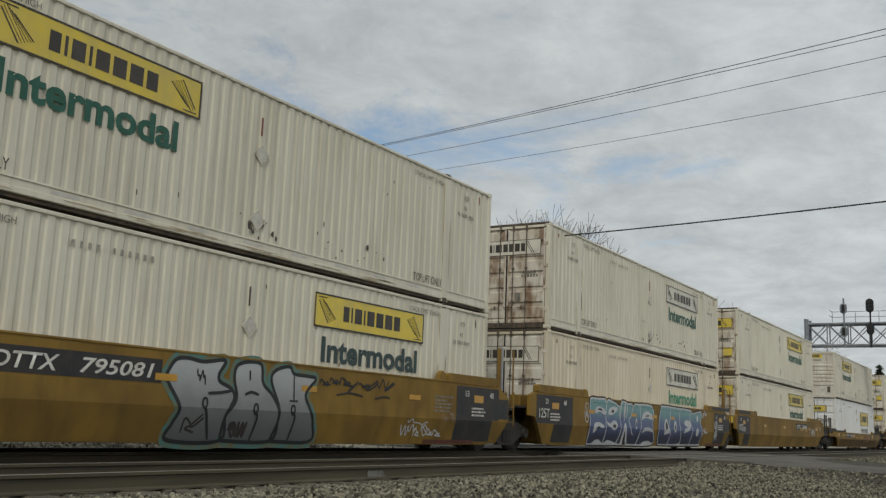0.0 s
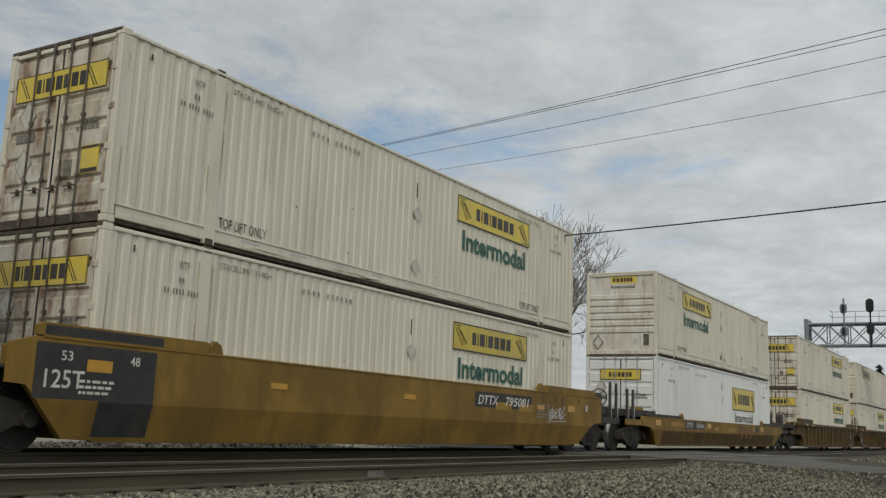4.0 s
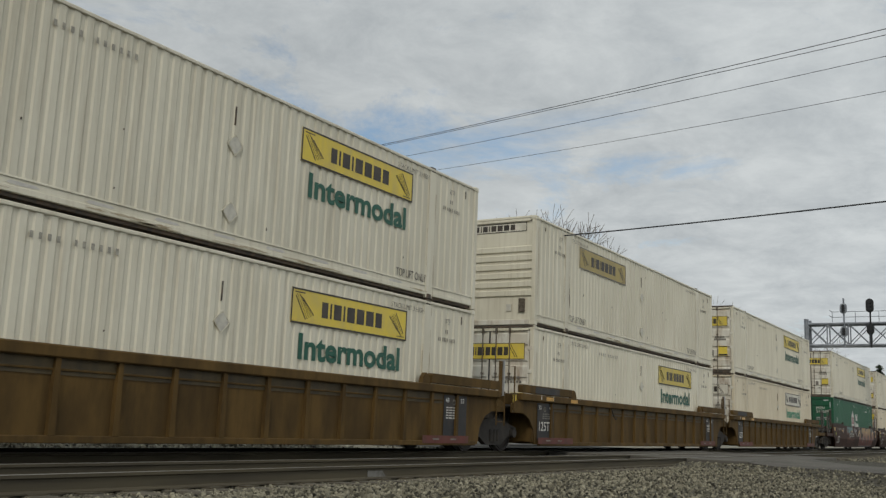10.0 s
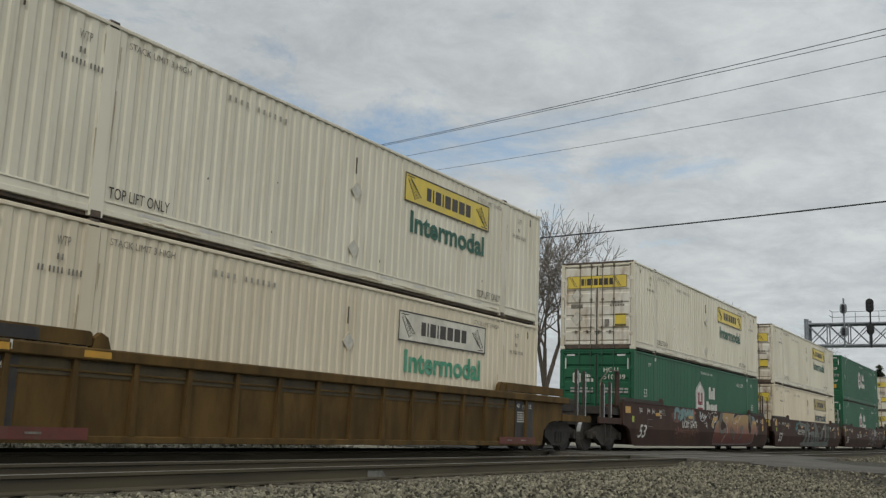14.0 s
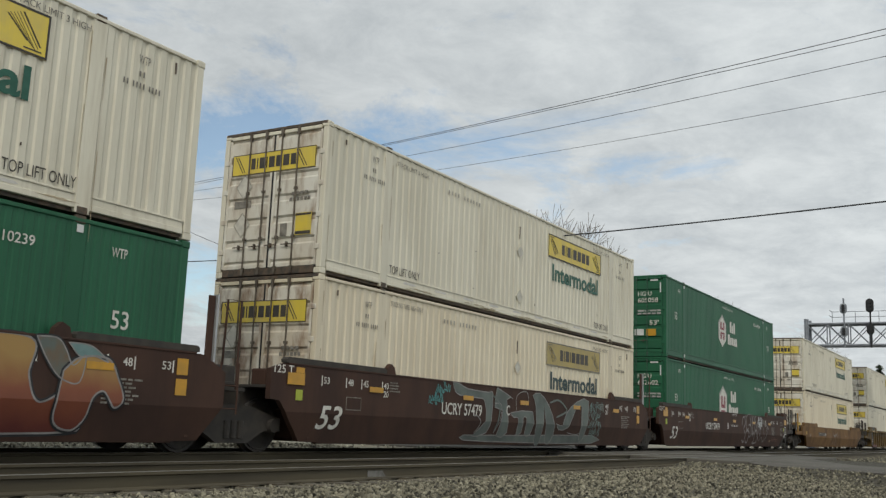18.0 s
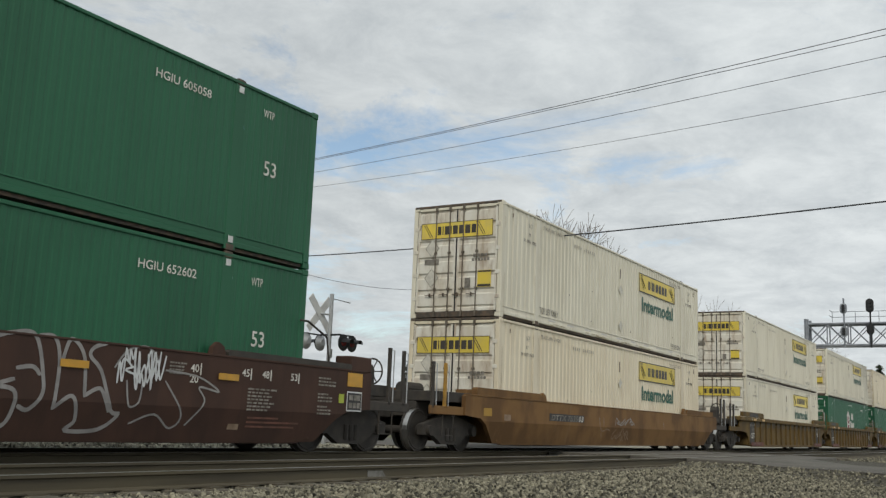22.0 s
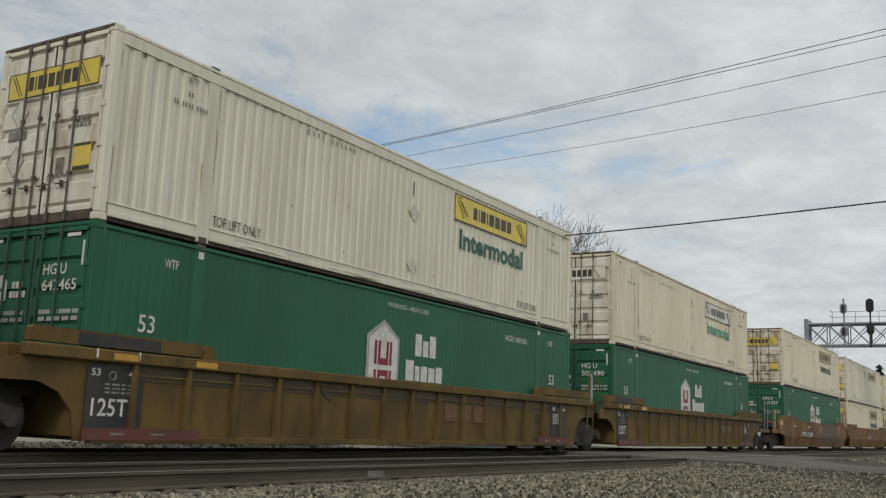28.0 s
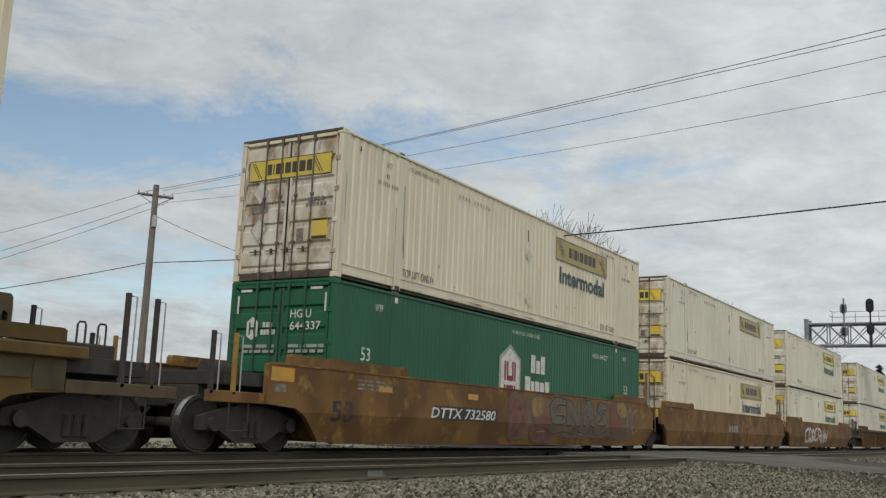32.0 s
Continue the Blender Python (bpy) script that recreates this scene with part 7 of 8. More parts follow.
    # grey-green piece with thin white edges
    for k, shape in enumerate(([(5.20, 0.38), (7.96, 0.40), (12.52, 0.44), (12.54, 0.23), (7.97, 0.23), (5.24, 0.27)],
                               [(4.55, 1.51), (4.82, 1.49), (5.22, 1.39), (6.19, 1.36), (6.38, 1.35), (6.35, 0.80), (6.20, 0.44), (5.57, 0.36), (6.08, 0.70), (5.99, 1.16), (5.71, 1.21), (4.85, 1.24), (4.63, 1.35)],
                               [(6.57, 1.48), (6.77, 1.44), (7.38, 1.27), (7.07, 1.23), (7.22, 0.46), (6.72, 0.38), (6.89, 0.96), (6.48, 1.03)],
                               [(7.31, 0.93), (8.52, 0.99), (8.50, 0.43), (8.18, 0.43), (8.18, 0.82), (7.99, 0.82), (7.99, 0.47), (7.73, 0.42), (7.73, 0.81), (7.47, 0.82)],
                               [(8.48, 1.39), (8.88, 1.47), (9.43, 1.19), (9.84, 0.67), (9.78, 0.30), (9.43, 0.24), (9.17, 1.17), (9.13, 0.24), (8.80, 0.24), (8.67, 1.15)],
                               [(9.92, 0.73), (10.30, 0.68), (10.56, 1.02), (11.24, 1.34), (12.05, 1.39), (11.85, 0.37), (11.53, 0.37), (11.57, 1.21), (11.16, 1.14), (10.69, 0.64), (10.12, 0.57)])):
        mass(a8, shape, SPRAY_GREY, SPRAY_PALE, None, 0.022, 0.0045 + 0.0045 * (k % 3), 2)
    spray(a8, [([curve_points(q, 5) for q in ([(5.52, 0.81), (5.70, 0.80), (5.84, 0.65), (5.63, 0.43)], [(7.60, 1.00), (7.60, 1.34), (8.08, 1.47), (8.25, 1.28), (8.11, 1.12)], [(6.47, 1.12), (6.81, 1.10), (6.78, 0.77), (6.55, 0.45)], [(10.71, 0.50), (11.52, 0.51), (11.63, 1.19)])], 0.02, SPRAY_PALE, 0.0195), ([curve_points(q, 5) for q in ([(9.51, 1.25), (10.05, 1.33), (10.56, 1.08), (9.91, 0.89)], [(6.39, 1.30), (6.75, 1.05), (6.55, 0.45)])], 0.05, SPRAY_GREY, 0.0195)])
    lettering(a8, "C", WHITE_INK, 7.06, Y0 - 0.024, 0.86, 0.18, 0.24, 0.014)
    spray(a8, [(wild(3.85, 4.4, 1.2, 1.44, 41, 5), 0.02, SPRAY_TEAL, 0.009), (wild(3.6, 4.15, 0.98, 1.26, 42, 5), 0.02, SPRAY_TEAL, 0.009)])
    spray(a8, [(wild(12.05, 13.0, 1.10, 1.40, 23, 5) + wild(12.27, 12.9, 0.90, 1.14, 27, 4) + scrawl(12.0, 13.1, 0.9, 1.38, 28, 9), 0.018, SPRAY_MINT, 0.009), (wild(12.05, 12.95, 0.62, 0.92, 26, 4) + wild(12.2, 13.0, 0.36, 0.66, 29, 4) + scrawl(12.05, 12.9, 0.4, 0.9, 30, 8), 0.018, SPRAY_MINT, 0.009)])
    # letters in white outline only
    fat = [[(9.27, 1.08), (9.41, 1.34), (9.67, 1.41), (9.82, 1.15), (9.55, 0.92), (9.81, 0.64), (9.71, 0.35), (9.40, 0.43)],
           [(10.03, 1.43), (10.27, 1.51), (10.61, 1.50), (10.78, 0.98), (10.78, 0.75), (10.62, 0.57), (10.47, 0.61)],
           [(10.67, 1.51), (10.90, 1.50), (11.00, 1.19), (10.98, 0.60)],
           [(10.39, 1.08), (10.61, 1.11), (10.72, 1.02)],
           [(11.04, 1.20), (11.15, 1.51), (11.38, 1.30), (11.44, 0.78)],
           [(10.98, 0.60), (11.25, 0.77), (11.37, 0.46), (11.25, 0.32), (11.77, 0.34), (12.06, 0.55), (11.91, 0.61), (11.68, 1.12), (11.48, 1.31), (11.53, 1.43), (11.72, 1.50)],
           [(11.44, 0.78), (11.68, 0.89), (11.81, 0.71), (11.88, 0.59)],
           [(9.93, 0.79), (10.18, 0.84), (10.40, 0.77), (10.37, 0.43), (10.17, 0.32), (9.97, 0.43)],
           [(9.84, 1.49), (9.98, 1.31), (10.01, 0.89), (10.36, 0.94)]]
    thin = [[(11.90, 1.19), (12.11, 1.44), (12.47, 1.51), (12.69, 1.31)],
            [(12.28, 0.43), (12.70, 0.57), (13.04, 0.38), (13.22, 0.58), (12.84, 1.05)],
            [(12.83, 1.21), (13.50, 1.15), (13.95, 0.95), (13.52, 1.00), (13.65, 0.78), (13.34, 0.43)],
            [(12.13, 1.02), (12.20, 0.68), (12.37, 0.73), (12.41, 0.99)]]
    spray(a9, [([curve_points(q, 6) for q in fat], 0.055, SPRAY_PALE, 0.0065), ([curve_points(q, 6) for q in thin], 0.03, SPRAY_PALE, 0.0085), (scrawl(11.95, 12.7, 0.95, 1.45, 33, 22) + wild(12.0, 12.7, 1.0, 1.42, 34, 3), 0.03, SPRAY_WHITE, 0.0125)])
    # single orange car
    a10 = well_unit("c", "c", "smooth", ORANGE, 1.26, "faded orange-brown single well car, smooth sided", brakes="a", posts=2, square=(1.85, 1.70))
    plate(a10, "number_field", CAR_BLACK, 2.52, 4.78, 0.79, 0.98)
    lettering(a10, "DTTX 7535", SIGN_GREY, 2.62, Y0 - 0.008, 0.80, 1.74, 0.15, 0.012, slant=0.2)
    lettering(a10, "03", WHITE_INK, 4.40, Y0 - 0.008, 0.80, 0.32, 0.15, 0.012, slant=0.2)
    plate(a10, "reflector", YELLOW_PATCH, -1.01, -0.62, 0.82, 1.0)
    plate(a10, "data_frame", SPRAY_DUST, 0.0, 0.34, 0.74, 0.88)
    spray(a10, [([[(5.90, 0.95), (5.95, 0.72)], [(6.22, 0.96), (6.24, 0.74)], [(11.48, 0.93), (11.58, 0.78)]], 0.03, SPRAY_PALE, 0.0045), (curve_strokes((5.98, 0.68), (6.2, 0.58), (6.5, 0.64), (6.75, 0.60)) + curve_strokes((6.05, 0.66), (6.12, 0.52), (6.2, 0.40)), 0.03, SPRAY_DUST, 0.0045),
                (wild(7.15, 8.7, 0.76, 1.0, 71, 4), 0.03, SPRAY_PALE, 0.0045), (wild(7.0, 8.3, 0.30, 0.70, 72, 4), 0.025, SPRAY_DUST, 0.0045)])
    # second ribbed car
    L4 = "mustard-brown well car platform with upright side ribs"
    a11 = well_unit("c", "a", "ribbed", OLIVE, 1.42, L4, posts=1, square=(1.72, 0.0))
    a12, a13 = well_unit("a", "a", "ribbed", OLIVE, 1.42, L4), well_unit("a", "c", "ribbed", OLIVE, 1.42, L4, posts=2, square=(0.0, 1.30))
    bm = B()
    prism(bm, [(16.02, 1.62), (16.02, 2.02), (16.66, 2.02), (16.70, 1.98), (16.70, 1.62), (16.66, 1.62), (16.65, 1.76), (16.58, 1.80), (16.50, 1.62)], 0.08, 0.20)
    part("end_guide", bm, OLIVE_SOOT_SHADE, a13, "soot-browned steel guide at the well's end")
    bm = B()
    box(bm, 17.6, 19.05, 0.85, 1.75, 1.302, 1.56, 0.02)
    part("walkway_box", bm, TRUCK_STEEL, a13)
    # darker plates: the shade of a recessed end panel, put in as colour
    plate(a13, "end_panel", OLIVE_SOOT_SHADE, 16.95, 17.44, 0.835, 1.20, -0.055)
    plate(a13, "end_panel", OLIVE_SOOT_SHADE, 16.25, 16.93, 0.97, 1.20, -0.055)
    for x in (18.6, 18.98):
        bm = B()
        pipe(bm, [(x, 1.2, 1.55), (x, 1.2, 1.86), (x + 0.03, 1.2, 1.90), (x + 0.13, 1.2, 1.90), (x + 0.15, 1.2, 1.86), (x + 0.15, 1.2, 1.55)], 0.018, 6)
        part("grab_hoop", bm, OLIVE_SOOT_SHADE, a13)
    ribbed_marks((a11, a12, a13))
    for k in range(3):
        plate(a12, "logo_mark", LOGO_RUST, 9.35 + 0.62 * k, 9.83 + 0.62 * k, 0.66, 1.02, -0.05, "faint rust-red owner's mark")
    lettering(a12, "53", TRUCK_STEEL, 13.75, Y0 + 0.044, 0.68, 0.34, 0.26, 0.012)
    plate(a13, "number_field", CAR_BLACK, 11.30, 11.80, 0.74, 0.97, -0.05)
    lettering(a13, "DTTX 720812", SPRAY_PALE, 11.12, Y0 + 0.044, 0.76, 1.55, 0.18, 0.013)
    # orange smooth car
    L5 = "faded orange smooth-sided well car platform with lettering"
    a14 = well_unit("c", "a", "smooth", ORANGE_BRIGHT, 1.48, L5, posts=2, square=(1.90, 0.0))
    a15, a16 = well_unit("a", "a", "smooth", ORANGE_BRIGHT, 1.48, L5), well_unit("a", "c", "smooth", ORANGE_BRIGHT, 1.48, L5, posts=1, square=(0.0, 1.80))
    plate(a14, "number_field", CAR_BLACK, 3.35, 6.15, 0.69, 0.98)
    lettering(a14, "DTTX 732580", WHITE_INK, 3.22, Y0 - 0.008, 0.72, 2.85, 0.22, 0.013, slant=0.2)
    drape(lettering(a14, "53", CAR_BLACK, -0.15, Y0 - 0.005, 0.56, 0.66, 0.38, 0.014))
    plate(a14, "reflector", AMBER, -1.83, -1.24, 1.20, 1.43)
    plate(a14, "data_frame", SIGN_GREY, -1.72, -1.44, 1.02, 1.15)
    for x in (1.3, 4.77, 9.5):
        plate(a14, "reflector", AMBER, x, x + 0.45, 1.16, 1.28)
    data_block(a14, SIGN_GREY, 0.6, 1.32, 1.2, 3)
    # dull piece in greys and reds
    mass(a14, wavy(6.9, 14.9, 0.30, 1.42, 57, 11), SPRAY_RUSTGREY, SPRAY_RUSTGREY, None, 0.05)
    for k, (q, fill) in enumerate((([(6.75, 1.25), (7.5, 1.30), (7.7, 0.85), (7.3, 0.35), (6.8, 0.40)], SPRAY_SALMON), ([(7.90, 1.22), (8.2, 1.33), (8.60, 1.26), (8.55, 0.98), (8.1, 0.90)], SPRAY_OCHRE), ([(8.05, 0.84), (8.9, 0.88), (9.0, 0.62), (8.3, 0.56)], SPRAY_RED), ([(13.15, 1.30), (13.9, 1.22), (14.2, 0.85), (13.8, 0.50), (13.3, 0.60)], SPRAY_RED), ([(13.7, 1.38), (14.3, 1.42), (14.55, 1.15), (14.2, 1.02), (13.85, 1.15)], SPRAY_OCHRE), ([(7.9, 0.62), (9.0, 0.60), (9.2, 0.30), (8.2, 0.28)], SPRAY_SALMON))):
        mass(a14, q, fill, fill, None, 0.05, 0.0105 + 0.0012 * k)
    for k, q in enumerate(([(9.05, 1.20), (9.35, 1.40), (9.95, 1.38), (10.05, 1.22), (9.50, 1.20), (9.42, 0.95), (10.0, 0.92), (9.95, 0.74), (9.2, 0.74)], [(10.1, 1.40), (10.5, 1.30), (10.75, 1.02), (10.8, 1.36), (11.0, 1.36), (10.95, 0.72), (10.7, 0.74), (10.4, 1.05), (10.35, 0.72), (10.1, 0.74)],
                           [(11.15, 0.72), (11.3, 1.30), (11.75, 1.38), (12.0, 0.74), (11.75, 0.72), (11.65, 0.95), (11.45, 0.95), (11.4, 0.72)], [(12.15, 1.15), (12.4, 1.38), (12.95, 1.34), (12.9, 1.18), (12.5, 1.16), (12.95, 1.0), (12.85, 0.74), (12.2, 0.76), (12.55, 0.95)])):
        mass(a14, q, SPRAY_DULL, SPRAY_SHADOW, None, 0.03, 0.0105 + 0.0012 * (k % 2), 4)
        spray(a14, [([curve_points([(x - 0.05, z + 0.04) for x, z in q], 4)], 0.016, SPRAY_DUST, 0.0225)])
    spray(a14, [(scrawl(8.3, 12.9, 0.46, 0.62, 54, 9), 0.02, SPRAY_SHADOW, 0.0225), (wild(14.6, 15.4, 0.5, 1.3, 55, 2), 0.06, SPRAY_DUST, 0.017), ([[(8.3, 0.50), (8.75, 0.52)], [(11.0, 0.48), (11.5, 0.46)]], 0.03, SPRAY_PALE, 0.0225)])
    bar_row(a15, SPRAY_PALE, 7.0, Y0 - 0.004, 0.74, 1.35, 0.26, [1, 0.6, 1, 0.9], 0.3)
    spray(a15, [(scrawl(9.0, 11.5, 0.5, 1.1, 53, 14), 0.06, SPRAY_PINK, 0.0045)])
    spray(a16, [(wild(3.0, 9.0, 0.4, 1.2, 54, 7), 0.2, SPRAY_PINK, 0.0045), (wild(3.0, 9.0, 0.4, 1.2, 54, 7), 0.12, SPRAY_WHITE, 0.0065)])
    a17 = well_unit("c", "a", "ribbed", RUSTY, 1.42, L2, posts=1, square=(1.72, 0.0))
    a18, a19 = well_unit("a", "a", "ribbed", RUSTY, 1.42, L2), well_unit("a", "c", "ribbed", RUSTY, 1.42, L2, posts=1)
    cars = [a0, a1, a2, a3, a4, a5, a6, a7, a8, a9, a10, a11, a12, a13, a14, a15, a16, a17, a18, a19]
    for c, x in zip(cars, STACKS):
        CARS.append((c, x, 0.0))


def ribbed_marks(units, plain=False):
    for i, car in enumerate(units):
        for x in (0.0, BOX_L - 1.45):
            fore = x < 5
            if fore and plain and i == 0:
                continue
            plate(car, "black_field", CAR_BLACK, x, x + 0.98, 0.30, 1.22, -0.05)
            lettering(car, "48" if fore else "53", WHITE_INK, x + 0.70, Y0 + 0.044, 1.06, 0.15, 0.10, 0.01)
            lettering(car, "53" if fore else "48", WHITE_INK, x + 0.06, Y0 + 0.044, 1.06, 0.15, 0.10, 0.01)
            seal = part("seal", shared("seal|", lambda b: ring(b, (0, 0, 0), 0.055, 0.012, "y", 16, 4), SIGN_GREY), None, car)
            seal.matrix_local = pose(x + 0.42, Y0 + 0.044, 1.07)
            bm = B()
            for r in range(5 if not fore else 3):
                bars(bm, x + 0.3 - 0.2 * (not fore), Y0 + 0.047, 0.94 - 0.055 * r, 0.5, 0.026, [1, 1.5, 0.8, 1.2], 0.4)
            part("data_marking", bm, SIGN_GREY if fore else WHITE_INK, car, kind="stuff")
            if fore:
                lettering(car, "125T", WHITE_INK, x + 0.10, Y0 + 0.044, 0.52, 0.62, 0.24, 0.026)
            plate(car, "red_patch", RED_SILL, x - 0.05 if fore else x - 0.9, x + 2.1 if fore else x + 1.0, 0.20, 0.36, 0.012)
            for k in (0.0, 0.72):
                s = x + 0.42 if fore else x - 0.5
                plate(car, "stencil_bar", SIGN_GREY, s + k, s + k + 0.24, 0.27, 0.30, 0.016)
        plate(car, "repaint_patch", CAR_BLACK, -0.25, 1.2, 1.45, 1.61, 0.012, "dark overpainted patch on the guide cap")
        for xx in (0.05, 0.78):
            plate(car, "tick_mark", WHITE_INK, xx, xx + 0.035, 1.30, 1.42, 0.034)
        for xx in (0.35, 1.9):
            plate(car, "reflector", AMBER, xx, xx + 0.45, 1.29, 1.38, 0.034)
        if i != 1:
            continue
        bm = B()
        pipe(bm, [(4.9, Y0 - 0.01, 1.24), (5.02, Y0 - 0.03, 1.02), (5.2, Y0 - 0.03, 0.93), (5.3, Y0 - 0.01, 0.97)], 0.016)
        part("air_hose", bm, GASKET, car)


build_train()

# ---------------------------------------------------------------- beyond the tracks


def crossing_signal():
    x, y = 23.75, 18.5
    base = -0.62
    bm = B()
    tube(bm, (x, y, base + 0.25), (x, y, 4.42), 0.062, n=12)
    root = thing("crossing_signal", bm, GALV, "grey level-crossing mast with crossbuck and four flasher heads", "crossing signal")
    bm = B()
    tube(bm, (x, y, base), (x, y, base + 0.30), 0.24, 0.15, n=12)
    part("base", bm, GALV, root)
    # the crossbuck faces the road traffic
    for sgn in (-1, 1):
        bm = B()
        box(bm, -0.70, 0.70, -0.012, 0.012, -0.125, 0.125, 0.004)
        blade = part("crossbuck_blade", bm, SIGN_WHITE, root)
        blade.matrix_local = pose(x - 0.30, y + 0.20 - 0.016 * sgn, 3.78, 0, sgn * 45, 0)
    bm = B()
    tube(bm, (x - 0.3, y + 0.2, 3.78), (x, y, 3.78), 0.03, n=6)
    part("crossbuck_bracket", bm, GALV, root)
    for face in (1, -1):
        yy = y + 0.40 * face
        bm = B()
        tube(bm, (x - (0.64 if face > 0 else 0.1), yy, 3.16), (x + (0.1 if face > 0 else 0.62), yy, 3.16), 0.024, n=8)
        tube(bm, (x, y, 3.16), (x, yy, 3.16), 0.03, n=8)
        part("cross_arm", bm, SIGNAL_BLACK, root)
        for dx in ((-0.62, 0.06) if face > 0 else (0.16, 0.60)):
            c = Vector((x + dx, yy, 2.93))
            bm = B()
            tube(bm, c, c + Vector((0, 0.02 * face, 0)), 0.255, n=24)
            head = part("flasher", bm, SIGNAL_BLACK, root)
            bm = B()
            tube(bm, c + Vector((0, 0.02 * face, 0)), c + Vector((0, 0.05 * face, 0)), 0.105, n=16)
            part("lens", bm, LENS_RED, head)
            bm = B()
            n = 14
            for i in range(n):
                u, v = math.pi * (0.02 + 0.96 * i / n), math.pi * (0.02 + 0.96 * (i + 1) / n)
                q = [(0.125 * math.cos(w), 0.125 * math.sin(w)) for w in (u, v)]
                bm.faces.new([bm.verts.new(c + Vector(p)) for p in ((q[0][0], 0.03 * face, q[0][1]), (q[1][0], 0.03 * face, q[1][1]), (q[1][0], 0.34 * face, q[1][1] - 0.02), (q[0][0], 0.34 * face, q[0][1] - 0.02))])
            bmesh.ops.remove_doubles(bm, verts=bm.verts[:], dist=0.0005)
            part("hood", bm, SIGNAL_BLACK, head)
            bm = B()
            tube(bm, c - Vector((0, 0.12 * face, 0)), c - Vector((0, 0.002 * face, 0)), 0.10, 0.245, n=20)
            part("housing", bm, GALV, head)
            bm = B()
            tube(bm, c + Vector((0, 0, 0.24)), c + Vector((0, 0, -0.0 + 0.25)), 0.03, n=6)
            part("hanger", bm, SIGNAL_BLACK, head)
    bm = B()
    tube(bm, (x + 0.06, y, 4.28), (x + 0.82, y - 0.1, 4.24), 0.016, n=6)
    part("bell_arm", bm, GALV, root)
    bm = B()
    box(bm, x - 0.12, x + 0.02, y - 0.13, y - 0.05, 2.45, 2.72, 0.01)
    part("junction_box", bm, GALV, root)


def crossing_gate():
    """The raised gate across the road, its arm upright."""
    x, y = 38.95, 19.6
    bm = B()
    box(bm, x - 0.25, x + 0.25, y - 0.2, y + 0.2, -0.65, 0.75, 0.04)
    root = thing("crossing_gate", bm, GALV, "grey crossing gate with its arm raised upright", "crossing gate")
    bm = B()
    box(bm, x - 0.075, x + 0.075, y - 0.03, y + 0.03, 0.5, 7.25, 0.01)
    arm = part("gate_arm", bm, GALV, root)
    bm = B()
    box(bm, x - 0.03, x + 0.03, y - 0.015, y + 0.015, 7.2, 8.75, 0.005)
    part("arm_tip", bm, GALV, arm)


def utility_pole():
    top, base = Vector((28.42, 31.98, 10.25)), Vector((28.62, 32.2, -0.65))
    bm = B()
    tube(bm, base, top, 0.19, 0.12, n=12)
    root = thing("utility_pole", bm, POLE_WOOD, "grey weathered wooden utility pole with one crossarm", "utility pole")
    a, b = Vector((28.05, 32.62, 9.86)), Vector((28.86, 31.42, 9.72))
    bm = B()
    d = (b - a).normalized()
    tube(bm, a - 0.04 * d, b + 0.04 * d, 0.06, n=4)
    part("crossarm", bm, POLE_WOOD, root)
    for p in (a, a + 0.5 * (b - a) * 0.5, b, b - 0.25 * (b - a)):
        bm = B()
        tube(bm, p + Vector((0, 0, 0.05)), p + Vector((0, 0, 0.17)), 0.04, 0.025, n=8)
        part("insulator", bm, GALV, root)
    bm = B()
    tube(bm, (28.40, 31.88, 8.40), (28.40, 31.88, 8.90), 0.11, n=12)
    part("transformer", bm, GALV, root)
    bm = B()
    tube(bm, (28.45, 31.95, 9.35), (28.85, 31.45, 9.70), 0.025, n=6)
    tube(bm, (28.45, 31.95, 9.35), (28.05, 32.60, 9.84), 0.025, n=6)
    part("arm_brace", bm, GALV, root)


def wire(pts, sag, r, label="thin dark overhead wire strung from the pole"):
    a, b = Vector(pts[0]), Vector(pts[1])
    n = 24
    line = [a.lerp(b, i / n) - Vector((0, 0, sag * 4 * (i / n) * (1 - i / n))) for i in range(n + 1)]
    bm = B()
    pipe(bm, line, r, 5)
    thing("overhead_wire", bm, CABLE, label, "wire", "overhead wires")


def wires():
    def beyond(a, b, y):
        a, b = Vector(a), Vector(b)
        return a + (b - a) * ((y - a.y) / (b.y - a.y))
    A = [Vector((28.25, 32.3, 9.98)), Vector((28.60, 31.8, 10.02)), Vector((28.86, 31.42, 9.90)), Vector((28.80, 31.52, 9.55))]
    for a, z, sag, r in zip(A, (9.85, 9.45, 9.30, 8.45), (0.40, 0.20, 0.55, 0.70), (0.0095, 0.0085, 0.0075, 0.0065)):
        wire((a, (19.4, -12.0, z)), sag, r)
    wire(((28.55, 32.1, 6.9), beyond((28.55, 32.1, 6.9), (22.9, 2.66, 5.79), -12.0) + Vector((0, 0, 0.79))), 0.595, 0.019, "heavy dark communication cable strung from the pole")
    for a, b in ((A[0], (22.0, 43.4, 6.2)), (A[2], (22.4, 43.5, 5.2)), (A[3], (22.4, 43.5, 4.8))):
        wire((a, b), 0.2, 0.010)
    wire(((28.5, 32.1, 6.9), (22.8, 43.6, 4.6)), 0.15, 0.018, "heavy dark communication cable strung from the pole")
    wire(((28.55, 32.0, 8.92), (62.5, 32.0, 11.7)), 2.15, 0.012)


